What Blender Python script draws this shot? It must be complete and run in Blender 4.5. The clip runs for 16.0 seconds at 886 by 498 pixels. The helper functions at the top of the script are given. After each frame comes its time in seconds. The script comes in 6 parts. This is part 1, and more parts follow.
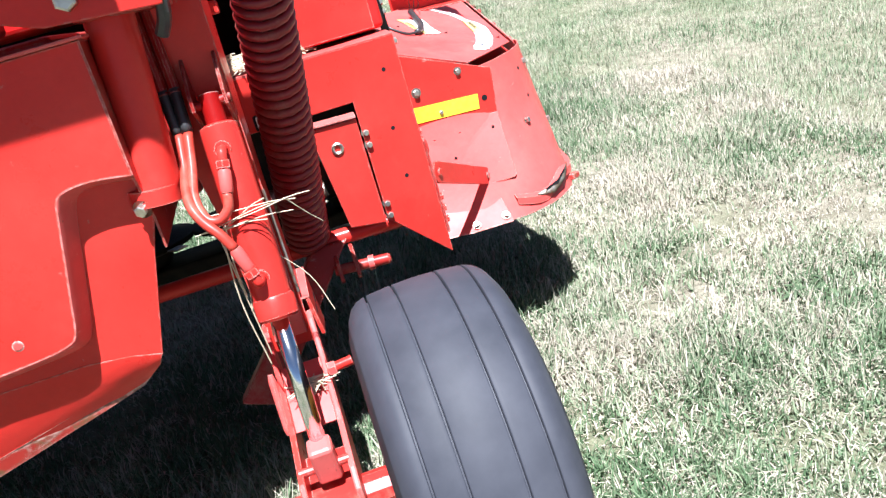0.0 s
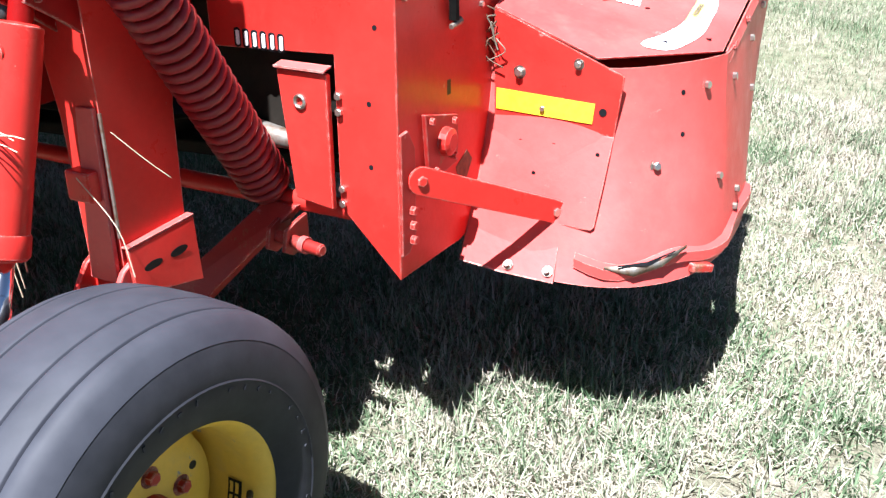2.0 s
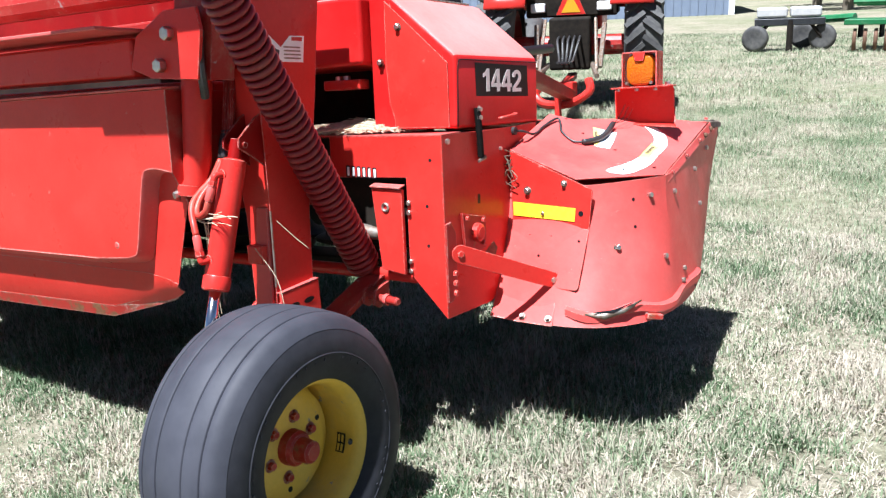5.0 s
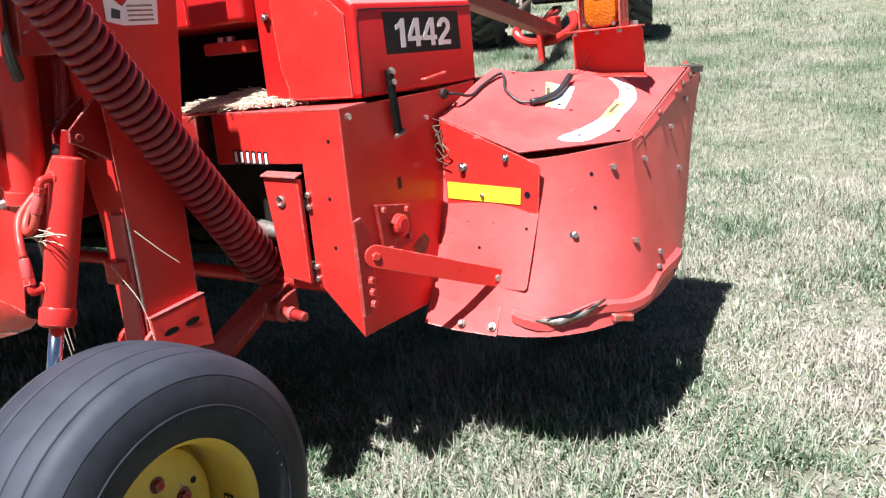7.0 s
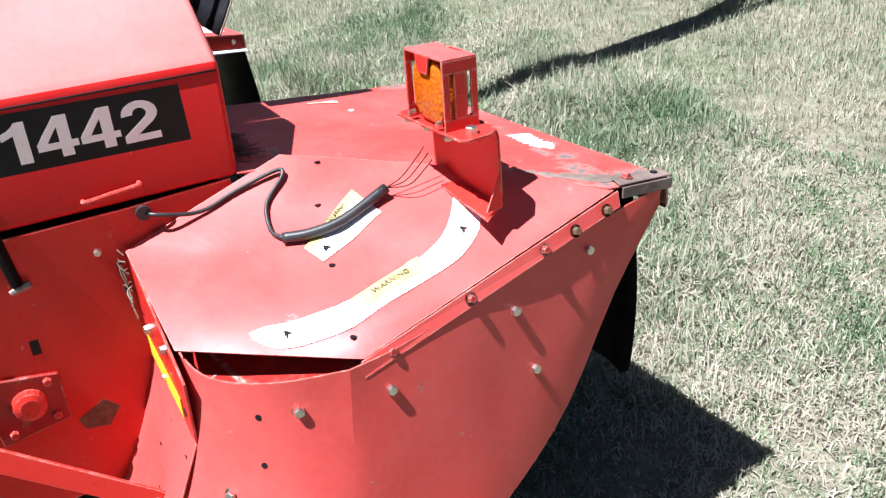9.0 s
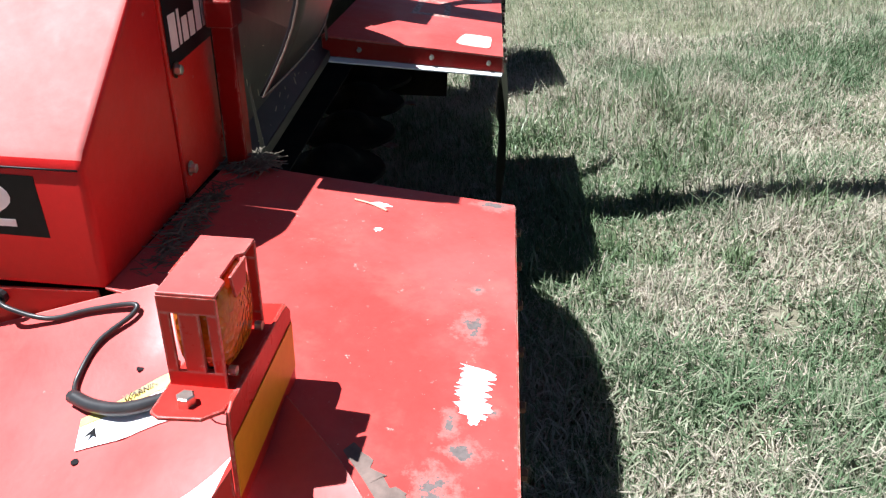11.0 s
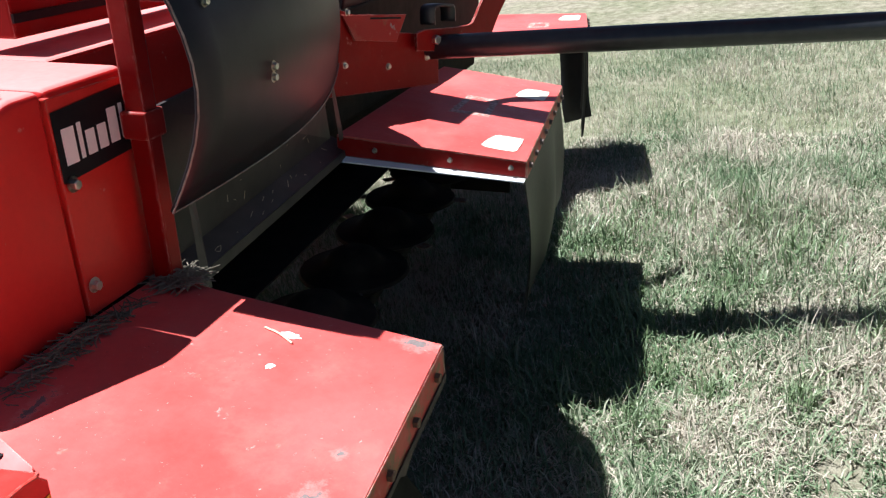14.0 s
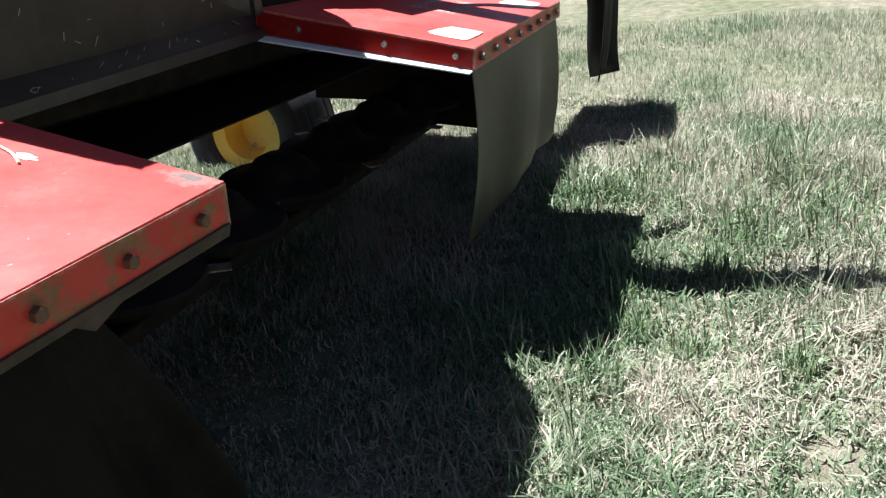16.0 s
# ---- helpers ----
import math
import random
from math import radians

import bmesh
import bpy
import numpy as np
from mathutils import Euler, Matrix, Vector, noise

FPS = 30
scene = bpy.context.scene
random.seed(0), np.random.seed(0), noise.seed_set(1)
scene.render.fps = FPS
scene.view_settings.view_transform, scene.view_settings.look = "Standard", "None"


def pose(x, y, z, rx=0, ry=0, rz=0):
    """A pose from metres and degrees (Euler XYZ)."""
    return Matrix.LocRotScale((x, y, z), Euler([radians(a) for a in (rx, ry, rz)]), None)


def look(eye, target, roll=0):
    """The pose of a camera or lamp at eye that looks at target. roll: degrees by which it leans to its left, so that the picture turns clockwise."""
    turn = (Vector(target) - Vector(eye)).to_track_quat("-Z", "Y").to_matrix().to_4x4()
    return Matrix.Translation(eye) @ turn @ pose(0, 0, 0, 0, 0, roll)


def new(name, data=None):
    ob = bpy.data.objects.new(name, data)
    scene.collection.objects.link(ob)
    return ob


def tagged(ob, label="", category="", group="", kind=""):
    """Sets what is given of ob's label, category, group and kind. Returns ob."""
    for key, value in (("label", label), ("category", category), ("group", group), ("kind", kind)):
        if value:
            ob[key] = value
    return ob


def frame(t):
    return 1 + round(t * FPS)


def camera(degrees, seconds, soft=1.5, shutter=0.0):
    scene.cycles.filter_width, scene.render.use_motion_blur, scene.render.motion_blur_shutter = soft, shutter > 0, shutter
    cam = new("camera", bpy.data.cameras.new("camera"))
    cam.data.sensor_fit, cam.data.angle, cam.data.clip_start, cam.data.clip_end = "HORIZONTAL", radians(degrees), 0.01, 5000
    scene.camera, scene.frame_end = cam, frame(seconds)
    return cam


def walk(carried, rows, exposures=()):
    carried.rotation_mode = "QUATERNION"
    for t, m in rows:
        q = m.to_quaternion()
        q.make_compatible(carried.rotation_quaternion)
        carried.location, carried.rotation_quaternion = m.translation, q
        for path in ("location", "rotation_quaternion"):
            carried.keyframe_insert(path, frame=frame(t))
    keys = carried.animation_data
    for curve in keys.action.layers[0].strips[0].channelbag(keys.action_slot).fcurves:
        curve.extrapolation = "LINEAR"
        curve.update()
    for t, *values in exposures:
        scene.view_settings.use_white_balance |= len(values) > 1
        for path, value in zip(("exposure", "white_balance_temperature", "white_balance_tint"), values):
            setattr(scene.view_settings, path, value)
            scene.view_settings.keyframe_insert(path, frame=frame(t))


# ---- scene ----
cam = camera(56.0, 16.0, soft=1.3)
PATH = [
    (0, (-0.395, -2.051, 1.539), (-0.113, -0.247, 0.723), -11.4),
    (0.5, (-0.074, -1.849, 1.522), (-0.055, -0.098, 0.557), -6.6),
    (1, (0.265, -1.707, 1.517), (-0.037, 0.045, 0.602), -3.8),
    (1.5, (0.576, -1.471, 1.54), (-0.062, 0.179, 0.607), -3.8),
    (2, (0.777, -1.269, 1.515), (-0.044, 0.274, 0.544), -0.0),
    (2.5, (1.008, -1.201, 1.534), (-0.101, 0.275, 0.764), -0.8),
    (2.8, (1.051, -1.279, 1.569), (-0.054, 0.224, 0.849), 1.3),
    (3, (1.139, -1.379, 1.578), (-0.019, 0.106, 0.906), -0.0),
    (3.2, (1.238, -1.5, 1.589), (0.058, -0.019, 0.943), -1.0),
    (5.3, (1.426, -2.129, 1.618), (0.401, -0.512, 1.039), -3.9),
    (5.5, (1.411, -2.119, 1.589), (0.432, -0.483, 0.986), -5.0),
    (6, (1.355, -2.126, 1.577), (0.523, -0.417, 0.956), -6.2),
    (6.5, (1.356, -1.937, 1.63), (0.407, -0.292, 1.001), -7.7),
    (7, (1.322, -1.485, 1.587), (0.259, 0.051, 0.871), -6.0),
    (7.5, (1.601, -1.04, 1.387), (0.416, 0.455, 0.788), -6.9),
    (8, (1.638, -0.593, 1.595), (0.302, 0.698, 0.854), -6.7),
    (8.2, (1.595, -0.381, 1.728), (0.262, 0.824, 0.85), -5.8),
    (10.3, (1.485, 1.431, 1.922), (-0.235, 1.348, 0.905), -11.6),
    (10.5, (1.351, 1.505, 1.907), (-0.355, 1.299, 0.885), -10.7),
    (10.7, (1.205, 1.553, 1.898), (-0.516, 1.287, 0.916), -8.2),
    (11, (1.029, 1.63, 1.884), (-0.645, 1.306, 0.839), -7.1),
    (11.5, (0.804, 1.829, 1.852), (-0.891, 1.282, 0.942), -5.8),
    (12, (0.699, 1.956, 1.846), (-0.983, 1.274, 1.006), -7.7),
    (12.5, (0.722, 1.985, 1.841), (-0.965, 1.293, 1.019), -6.3),
    (13, (0.718, 1.993, 1.849), (-0.976, 1.346, 1.007), -6.5),
    (13.5, (0.697, 2.009, 1.839), (-0.999, 1.348, 1.011), -7.7),
    (14, (0.695, 2.032, 1.836), (-0.99, 1.364, 0.991), -8.9),
    (14.5, (0.721, 2.06, 1.731), (-0.983, 1.351, 0.96), -10.7),
    (15, (0.72, 2.105, 1.556), (-0.995, 1.392, 0.814), -10.9),
    (15.5, (0.565, 2.182, 1.442), (-1.156, 1.569, 0.627), -7.1),
    (16, (0.284, 2.258, 1.34), (-1.349, 1.438, 0.526), -7.0),
]
walk(cam, [(t, look(eye, target, roll)) for t, eye, target, roll in PATH],
     exposures=[(0, 1.74, 5900, 10), (0.5, 1.74, 5900, 10), (1.0, 1.74, 5900, 10), (1.5, 1.90, 5900, 10), (3.2, 1.9, 5900, 10), (5.3, 1.5, 5900, 10), (8.2, 1.42, 5950, 10), (10.3, 1.27, 6000, 10), (11.0, 1.21, 6050, 10), (12.0, 1.26, 6050, 10), (14.0, 1.38, 6050, 10), (15.2, 1.50, 6080, 10), (16.0, 1.52, 6100, 10)])

# ---- world and sun ----
SUN_EL, SUN_AZ = 69.0, -96.0            # degrees; azimuth from +x towards +y, where the sun stands
world = bpy.data.worlds.new("sky")
scene.world = world
world.use_nodes = True
wn = world.node_tree
sky = wn.nodes.new("ShaderNodeTexSky")
sky.sky_type = "NISHITA"
sky.sun_disc = False
sky.sun_elevation = radians(SUN_EL)
sky.sun_rotation = radians(90 - SUN_AZ)
sky.air_density, sky.dust_density, sky.ozone_density = 0.6, 0.5, 0.8
wn.links.new(sky.outputs[0], wn.nodes["Background"].inputs[0])
wn.nodes["Background"].inputs[1].default_value = 0.029
sun_data = bpy.data.lights.new("sun", "SUN")
sun_data.energy, sun_data.angle, sun_data.color = 5.0, radians(0.55), (1.0, 0.985, 0.965)
sun = new("sun", sun_data)
sv = Vector((math.cos(radians(SUN_EL)) * math.cos(radians(SUN_AZ)), math.cos(radians(SUN_EL)) * math.sin(radians(SUN_AZ)), math.sin(radians(SUN_EL))))
sun.matrix_world = look(sv * 30, (0, 0, 0))


# ---- materials ----
def nodes_of(name):
    m = bpy.data.materials.new(name)
    m.use_nodes = True
    n, l = m.node_tree.nodes, m.node_tree.links
    return m, n, l, n["Principled BSDF"]


def tex(n, l, kind, scale, detail=4.0, space="Object", rough=0.6, stretch=None):
    c = n.new("ShaderNodeTexCoord")
    t = n.new("ShaderNodeTexNoise" if kind == "noise" else "ShaderNodeTexVoronoi" if kind == "voronoi" else "ShaderNodeTexWave")
    t.inputs["Scale"].default_value = scale
    if kind != "voronoi":
        t.inputs["Detail"].default_value = detail
    if kind == "noise":
        t.inputs["Roughness"].default_value = rough
    src = c.outputs[space]
    if stretch:
        mp = n.new("ShaderNodeMapping")
        mp.inputs["Scale"].default_value = stretch
        l.new(src, mp.inputs[0])
        src = mp.outputs[0]
    l.new(src, t.inputs["Vector"])
    return t.outputs["Distance" if kind == "voronoi" else "Fac"]


def ramp(n, l, src, stops):
    r = n.new("ShaderNodeValToRGB")
    e = r.color_ramp.elements
    while len(e) < len(stops):
        e.new(0.5)
    for k, (p, c) in zip(e, stops):
        k.position = p
        k.color = (*c, 1) if len(c) == 3 else c
    l.new(src, r.inputs[0])
    return r.outputs[0]


def grey(v):
    return (v, v, v)


def mix(n, l, fac, a, b, mode="MIX"):
    m = n.new("ShaderNodeMix")
    m.data_type, m.blend_type = "RGBA", mode
    for sock, v in ((m.inputs[0], fac), (m.inputs[6], a), (m.inputs[7], b)):
        if isinstance(v, (int, float)):
            sock.default_value = v
        elif isinstance(v, tuple):
            sock.default_value = (*v, 1)
        else:
            l.new(v, sock)
    return m.outputs[2]


def bump(n, l, p, src, strength, dist):
    b = n.new("ShaderNodeBump")
    b.inputs["Strength"].default_value, b.inputs["Distance"].default_value = strength, dist
    l.new(src, b.inputs["Height"])
    l.new(b.outputs[0], p.inputs["Normal"])


def worn_spots(n, l, col, spots):
    """Patches worn to bare grey steel, each with a pale feathered ring: (x, y, half length, half width)."""
    tc = n.new("ShaderNodeTexCoord")
    rag, speck = tex(n, l, "noise", 34, 8, rough=0.78), tex(n, l, "noise", 130, 3)
    near = None
    for x, y, rx, ry in spots:
        v, ln = n.new("ShaderNodeVectorMath"), n.new("ShaderNodeVectorMath")
        v.operation, ln.operation = "MULTIPLY_ADD", "LENGTH"
        v.inputs[1].default_value, v.inputs[2].default_value = (1 / rx, 1 / ry, 0), (-x / rx, -y / ry, 0)
        l.new(tc.outputs["Object"], v.inputs[0])
        l.new(v.outputs[0], ln.inputs[0])
        if near is None:
            near = ln.outputs["Value"]
        else:
            mn = n.new("ShaderNodeMath")
            mn.operation = "MINIMUM"
            l.new(near, mn.inputs[0])
            l.new(ln.outputs["Value"], mn.inputs[1])
            near = mn.outputs[0]
    d = n.new("ShaderNodeMath")
    d.operation, d.inputs[1].default_value = "MULTIPLY_ADD", 4.6
    l.new(rag, d.inputs[0])
    l.new(near, d.inputs[2])
    sc = n.new("ShaderNodeMath")
    sc.operation, sc.inputs[1].default_value = "MULTIPLY", 0.25
    l.new(d.outputs[0], sc.inputs[0])
    bare = mix(n, l, speck, (0.085, 0.070, 0.066), (0.23, 0.19, 0.18))
    col = mix(n, l, ramp(n, l, sc.outputs[0], [(0.70, grey(0.45)), (0.90, grey(0))]), col, (0.66, 0.28, 0.25))
    return mix(n, l, ramp(n, l, sc.outputs[0], [(0.690, grey(1)), (0.712, grey(0))]), col, bare)


def paint(name, base, faded, rough=0.38, wear=0.0, rust=0.0, dust=0.25, coat=0.25, scuffs=0.0, sheen=0.33, spec=0.25, edge=0.0, spots=()):
    """Old enamel on sheet steel: sun-bleached in patches, fine scratches, chips down to primer, rust, dust."""
    m, n, l, p = nodes_of(name)
    big = tex(n, l, "noise", 2.2, 5)
    fine = tex(n, l, "noise", 60, 3)
    col = mix(n, l, ramp(n, l, big, [(0.38, grey(0)), (0.68, grey(1))]), base, faded)
    col = mix(n, l, 0.12, col, ramp(n, l, fine, [(0.3, grey(0.35)), (0.7, grey(1))]), "MULTIPLY")
    scr = tex(n, l, "noise", 26, 2, stretch=(1, 9, 3))
    col = mix(n, l, ramp(n, l, scr, [(0.72, grey(0)), (0.76, grey(0.18))]), col, faded)
    dirt = tex(n, l, "noise", 7, 6, rough=0.75)
    col = mix(n, l, ramp(n, l, dirt, [(0.52, grey(0)), (0.78, grey(dust))]), col, (0.42, 0.36, 0.26))
    if scuffs:
        u = tex(n, l, "noise", 24, 7, rough=0.75)
        col = mix(n, l, ramp(n, l, u, [(0.66, grey(0)), (0.72, grey(scuffs))]), col, (0.62, 0.42, 0.38))
        w = tex(n, l, "noise", 95, 4, rough=0.6)
        col = mix(n, l, ramp(n, l, w, [(0.69, grey(0)), (0.72, grey(scuffs))]), col, (0.66, 0.46, 0.42))
        w = tex(n, l, "noise", 70, 3, stretch=(1, 1, 1.3))
        col = mix(n, l, ramp(n, l, w, [(0.27, grey(0.7)), (0.30, grey(0))]), col, (0.20, 0.06, 0.05))
    if wear:
        chips = tex(n, l, "noise", 9, 8, rough=0.72)
        f = ramp(n, l, chips, [(0.66 - wear * 0.1, grey(0)), (0.675 - wear * 0.1, grey(1))])
        col = mix(n, l, f, col, (0.30, 0.29, 0.28))
    if rust:
        r = tex(n, l, "noise", 14, 8, rough=0.7)
        f = ramp(n, l, r, [(0.62 - rust * 0.2, grey(0)), (0.70 - rust * 0.2, grey(1))])
        col = mix(n, l, f, col, mix(n, l, fine, (0.12, 0.05, 0.025), (0.30, 0.14, 0.06)))
    if spots:
        col = worn_spots(n, l, col, spots)
    if edge:
        # paint rubbed off along the edges of the sheets
        bv, geo, dot, sm = n.new("ShaderNodeBevel"), n.new("ShaderNodeNewGeometry"), n.new("ShaderNodeVectorMath"), n.new("ShaderNodeMath")
        bv.samples = 3
        bv.inputs["Radius"].default_value = edge
        dot.operation, sm.operation = "DOT_PRODUCT", "MULTIPLY_ADD"
        l.new(bv.outputs[0], dot.inputs[0])
        l.new(geo.outputs["Normal"], dot.inputs[1])
        rub = tex(n, l, "noise", 17, 6, rough=0.7)
        l.new(rub, sm.inputs[0])
        sm.inputs[1].default_value = 0.34
        half = n.new("ShaderNodeMath")
        half.operation, half.inputs[1].default_value = "MULTIPLY", 0.66
        l.new(dot.outputs["Value"], half.inputs[0])
        l.new(half.outputs[0], sm.inputs[2])
        bare = mix(n, l, ramp(n, l, fine, [(0.40, grey(0)), (0.60, grey(1))]), (0.58, 0.36, 0.32), (0.20, 0.10, 0.07))
        col = mix(n, l, ramp(n, l, sm.outputs[0], [(0.745, grey(0.9)), (0.775, grey(0))]), col, bare)
    l.new(col, p.inputs["Base Color"])
    p.inputs["Specular IOR Level"].default_value = spec
    l.new(ramp(n, l, dirt, [(0.3, grey(rough - 0.08)), (0.75, grey(rough + 0.25))]), p.inputs["Roughness"])
    p.inputs["Coat Weight"].default_value, p.inputs["Coat Roughness"].default_value = coat, sheen
    bump(n, l, p, mix(n, l, 0.5, big, fine), 0.10, 0.01)
    return m


def metal(name, col, rough, metallic=1.0, spots=(0.2, 0.1, 0.05), amount=0.2):
    m, n, l, p = nodes_of(name)
    t = tex(n, l, "noise", 40, 5)
    l.new(mix(n, l, ramp(n, l, t, [(0.62 - amount, grey(0)), (0.78 - amount * 0.5, grey(1))]), col, spots), p.inputs["Base Color"])
    p.inputs["Metallic"].default_value, p.inputs["Roughness"].default_value = metallic, rough
    bump(n, l, p, t, 0.15, 0.003)
    return m


def matte(name, a, b, rough=0.7, scale=30.0, bumpy=0.2, dist=0.003, spec=0.5):
    m, n, l, p = nodes_of(name)
    t, u = tex(n, l, "noise", scale, 6), tex(n, l, "noise", scale / 9, 3)
    l.new(mix(n, l, ramp(n, l, mix(n, l, 0.5, t, u), [(0.38, grey(0)), (0.64, grey(1))]), a, b), p.inputs["Base Color"])
    p.inputs["Roughness"].default_value = rough
    p.inputs["Specular IOR Level"].default_value = spec
    bump(n, l, p, t, bumpy, dist)
    return m


RED = paint("red_paint", (0.55, 0.024, 0.018), (0.60, 0.038, 0.029), rough=0.30, dust=0.03, coat=0.10, sheen=0.16, spec=0.20, edge=0.005)
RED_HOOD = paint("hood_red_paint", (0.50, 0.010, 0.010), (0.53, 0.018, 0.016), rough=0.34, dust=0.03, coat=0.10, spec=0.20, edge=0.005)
# hood's upper faces: the sun's glare painted in as a paler red
RED_SUNLIT = paint("sunlit_hood_paint", (0.64, 0.165, 0.150), (0.67, 0.22, 0.205), rough=0.62, dust=0.03, coat=0.0, sheen=0.42, spec=0.22)
# darker copy of the red: shade on bracket, post and flanges is in the colour
RED_SHADED = paint("shaded_deep_red_paint", (0.20, 0.003, 0.003), (0.26, 0.006, 0.005), rough=0.36, dust=0.06, coat=0.05, spec=0.15, edge=0.006)
RED_TOP = paint("bleached_red_paint", (0.58, 0.070, 0.062), (0.62, 0.122, 0.112), rough=0.44, dust=0.12, coat=0.10, scuffs=0.55, edge=0.004)
RED_PLATE = paint("worn_bleached_plate_paint", (0.57, 0.058, 0.050), (0.61, 0.105, 0.095), rough=0.44, dust=0.12, coat=0.10, scuffs=0.55, edge=0.004,
                  spots=((-0.030, 1.380, 0.050, 0.026), (-0.158, 1.378, 0.018, 0.013), (0.235, 1.372, 0.040, 0.014), (0.286, 1.394, 0.024, 0.030), (0.375, 1.362, 0.055, 0.030), (0.460, 1.40, 0.040, 0.12), (-0.525, 1.380, 0.026, 0.040), (-0.085, 0.835, 0.055, 0.016), (0.19, 1.435, 0.012, 0.010)))
RED_FADED = paint("faded_pink_red_paint", (0.60, 0.066, 0.060), (0.63, 0.110, 0.100), rough=0.46, dust=0.10, coat=0.16, sheen=0.36, edge=0.004)
RED_PINK = paint("chalky_pink_red_paint", (0.62, 0.068, 0.060), (0.65, 0.108, 0.098), rough=0.42, dust=0.08, coat=0.2, edge=0.004)
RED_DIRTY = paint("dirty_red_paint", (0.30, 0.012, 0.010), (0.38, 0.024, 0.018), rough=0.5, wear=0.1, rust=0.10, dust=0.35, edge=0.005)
RED_RUST = paint("rusty_red_paint", (0.46, 0.02, 0.014), (0.48, 0.04, 0.03), rough=0.55, wear=0.3, rust=0.62, dust=0.3, edge=0.010)
# dusty spring red, its base darkened to carry the shade it hangs in
SPRING_RED = paint("dusty_shaded_spring_paint", (0.19, 0.006, 0.010), (0.27, 0.013, 0.015), rough=0.36, dust=0.25, coat=0.15, spec=0.4)
WALL_GRIME = matte("brown_grimed_steel", (0.016, 0.012, 0.012), (0.046, 0.035, 0.033), 0.48, 14, 0.3, spec=0.5)
# near-black, so that the deep shade under the header sits in the colour
DARK_STEEL = matte("shaded_dark_steel", (0.009, 0.0075, 0.0065), (0.026, 0.021, 0.016), 0.75, 18, 0.3, spec=0.12)
WORN_EDGE = matte("worn_rubber_edge", (0.10, 0.09, 0.08), (0.30, 0.27, 0.23), 0.6, 60, 0.2)
BLACK_RUBBER = matte("black_rubber_sheet", (0.010, 0.010, 0.014), (0.020, 0.020, 0.024), 0.44, 14, 0.12, spec=0.30)
CURTAIN_BLACK = matte("dull_black_rubber", (0.004, 0.004, 0.004), (0.011, 0.010, 0.009), 0.7, 60, 0.3, 0.002, spec=0.08)
CURTAIN = matte("black_canvas_curtain", (0.009, 0.009, 0.008), (0.022, 0.021, 0.016), 0.5, 160, 0.35, 0.001, spec=0.3)
TYRE = matte("grey_black_tyre_rubber", (0.015, 0.016, 0.021), (0.030, 0.031, 0.039), 0.66, 22, 0.15, spec=0.25)
# paler and bluer than the sidewall: sun and sky sheen put into the rubber
TREAD = matte("skylit_grey_tread_rubber", (0.027, 0.029, 0.039), (0.049, 0.051, 0.065), 0.64, 9, 0.16, spec=0.28)
TYRE_FAR = matte("tractor_tyre_rubber", (0.035, 0.035, 0.037), (0.09, 0.088, 0.082), 0.75, 12, 0.2)
YELLOW = paint("yellow_rim_paint", (0.74, 0.48, 0.055), (0.78, 0.55, 0.11), rough=0.4, wear=0.05, dust=0.3)
CHROME = metal("chromed_rod", (0.80, 0.82, 0.85), 0.12, amount=0.0)
ZINC = metal("zinc_bolt", (0.62, 0.60, 0.55), 0.38, spots=(0.28, 0.2, 0.12), amount=0.15)
GRIME = matte("brown_grey_rust_grime", (0.12, 0.085, 0.072), (0.28, 0.20, 0.17), 0.8, 30, 0.35)
CLAMP = matte("dark_rust_brown", (0.022, 0.014, 0.010), (0.07, 0.045, 0.032), 0.8, 26, 0.4)
RUSTY = metal("rusted_steel", (0.16, 0.085, 0.05), 0.75, 0.2, spots=(0.08, 0.045, 0.03), amount=0.2)
STEEL = metal("bare_grey_steel", (0.32, 0.30, 0.27), 0.5, 0.7, amount=0.25)
BLACK_PAINT = matte("black_paint", (0.014, 0.016, 0.020), (0.035, 0.036, 0.040), 0.32, 20, 0.05)
DECAL_BLACK = matte("black_decal", (0.008, 0.008, 0.010), (0.013, 0.013, 0.015), 0.45, 50, 0.03, spec=0.2)
DECAL_WHITE = matte("white_decal", (0.80, 0.80, 0.80), (0.86, 0.86, 0.86), 0.45, 50, 0.03)
DECAL_CREAM = matte("cream_decal", (0.72, 0.54, 0.12), (0.78, 0.64, 0.24), 0.5, 30, 0.03)
DECAL_YELLOW = matte("yellow_reflector_tape", (0.80, 0.60, 0.02), (0.86, 0.68, 0.05), 0.35, 60, 0.05)
DECAL_INK = matte("faded_print", (0.12, 0.10, 0.07), (0.26, 0.21, 0.12), 0.5, 90, 0.02)
DECAL_PALE = matte("pale_worn_decal", (0.66, 0.60, 0.48), (0.80, 0.77, 0.70), 0.5, 30, 0.03)
TAPE_OLD = matte("old_orange_tape", (0.62, 0.30, 0.01), (0.70, 0.38, 0.02), 0.4, 60, 0.05)
STRAW = matte("dry_straw", (0.44, 0.37, 0.25), (0.64, 0.55, 0.41), 0.8, 60, 0.2)
CHAFF = matte("grey_brown_chaff", (0.10, 0.085, 0.06), (0.24, 0.21, 0.16), 0.9, 60, 0.2)
HOSE = matte("black_hose", (0.018, 0.018, 0.02), (0.04, 0.04, 0.042), 0.4, 40, 0.1)
RED_HOSE = paint("painted_hose", (0.40, 0.03, 0.02), (0.46, 0.05, 0.03), rough=0.5, dust=0.3)


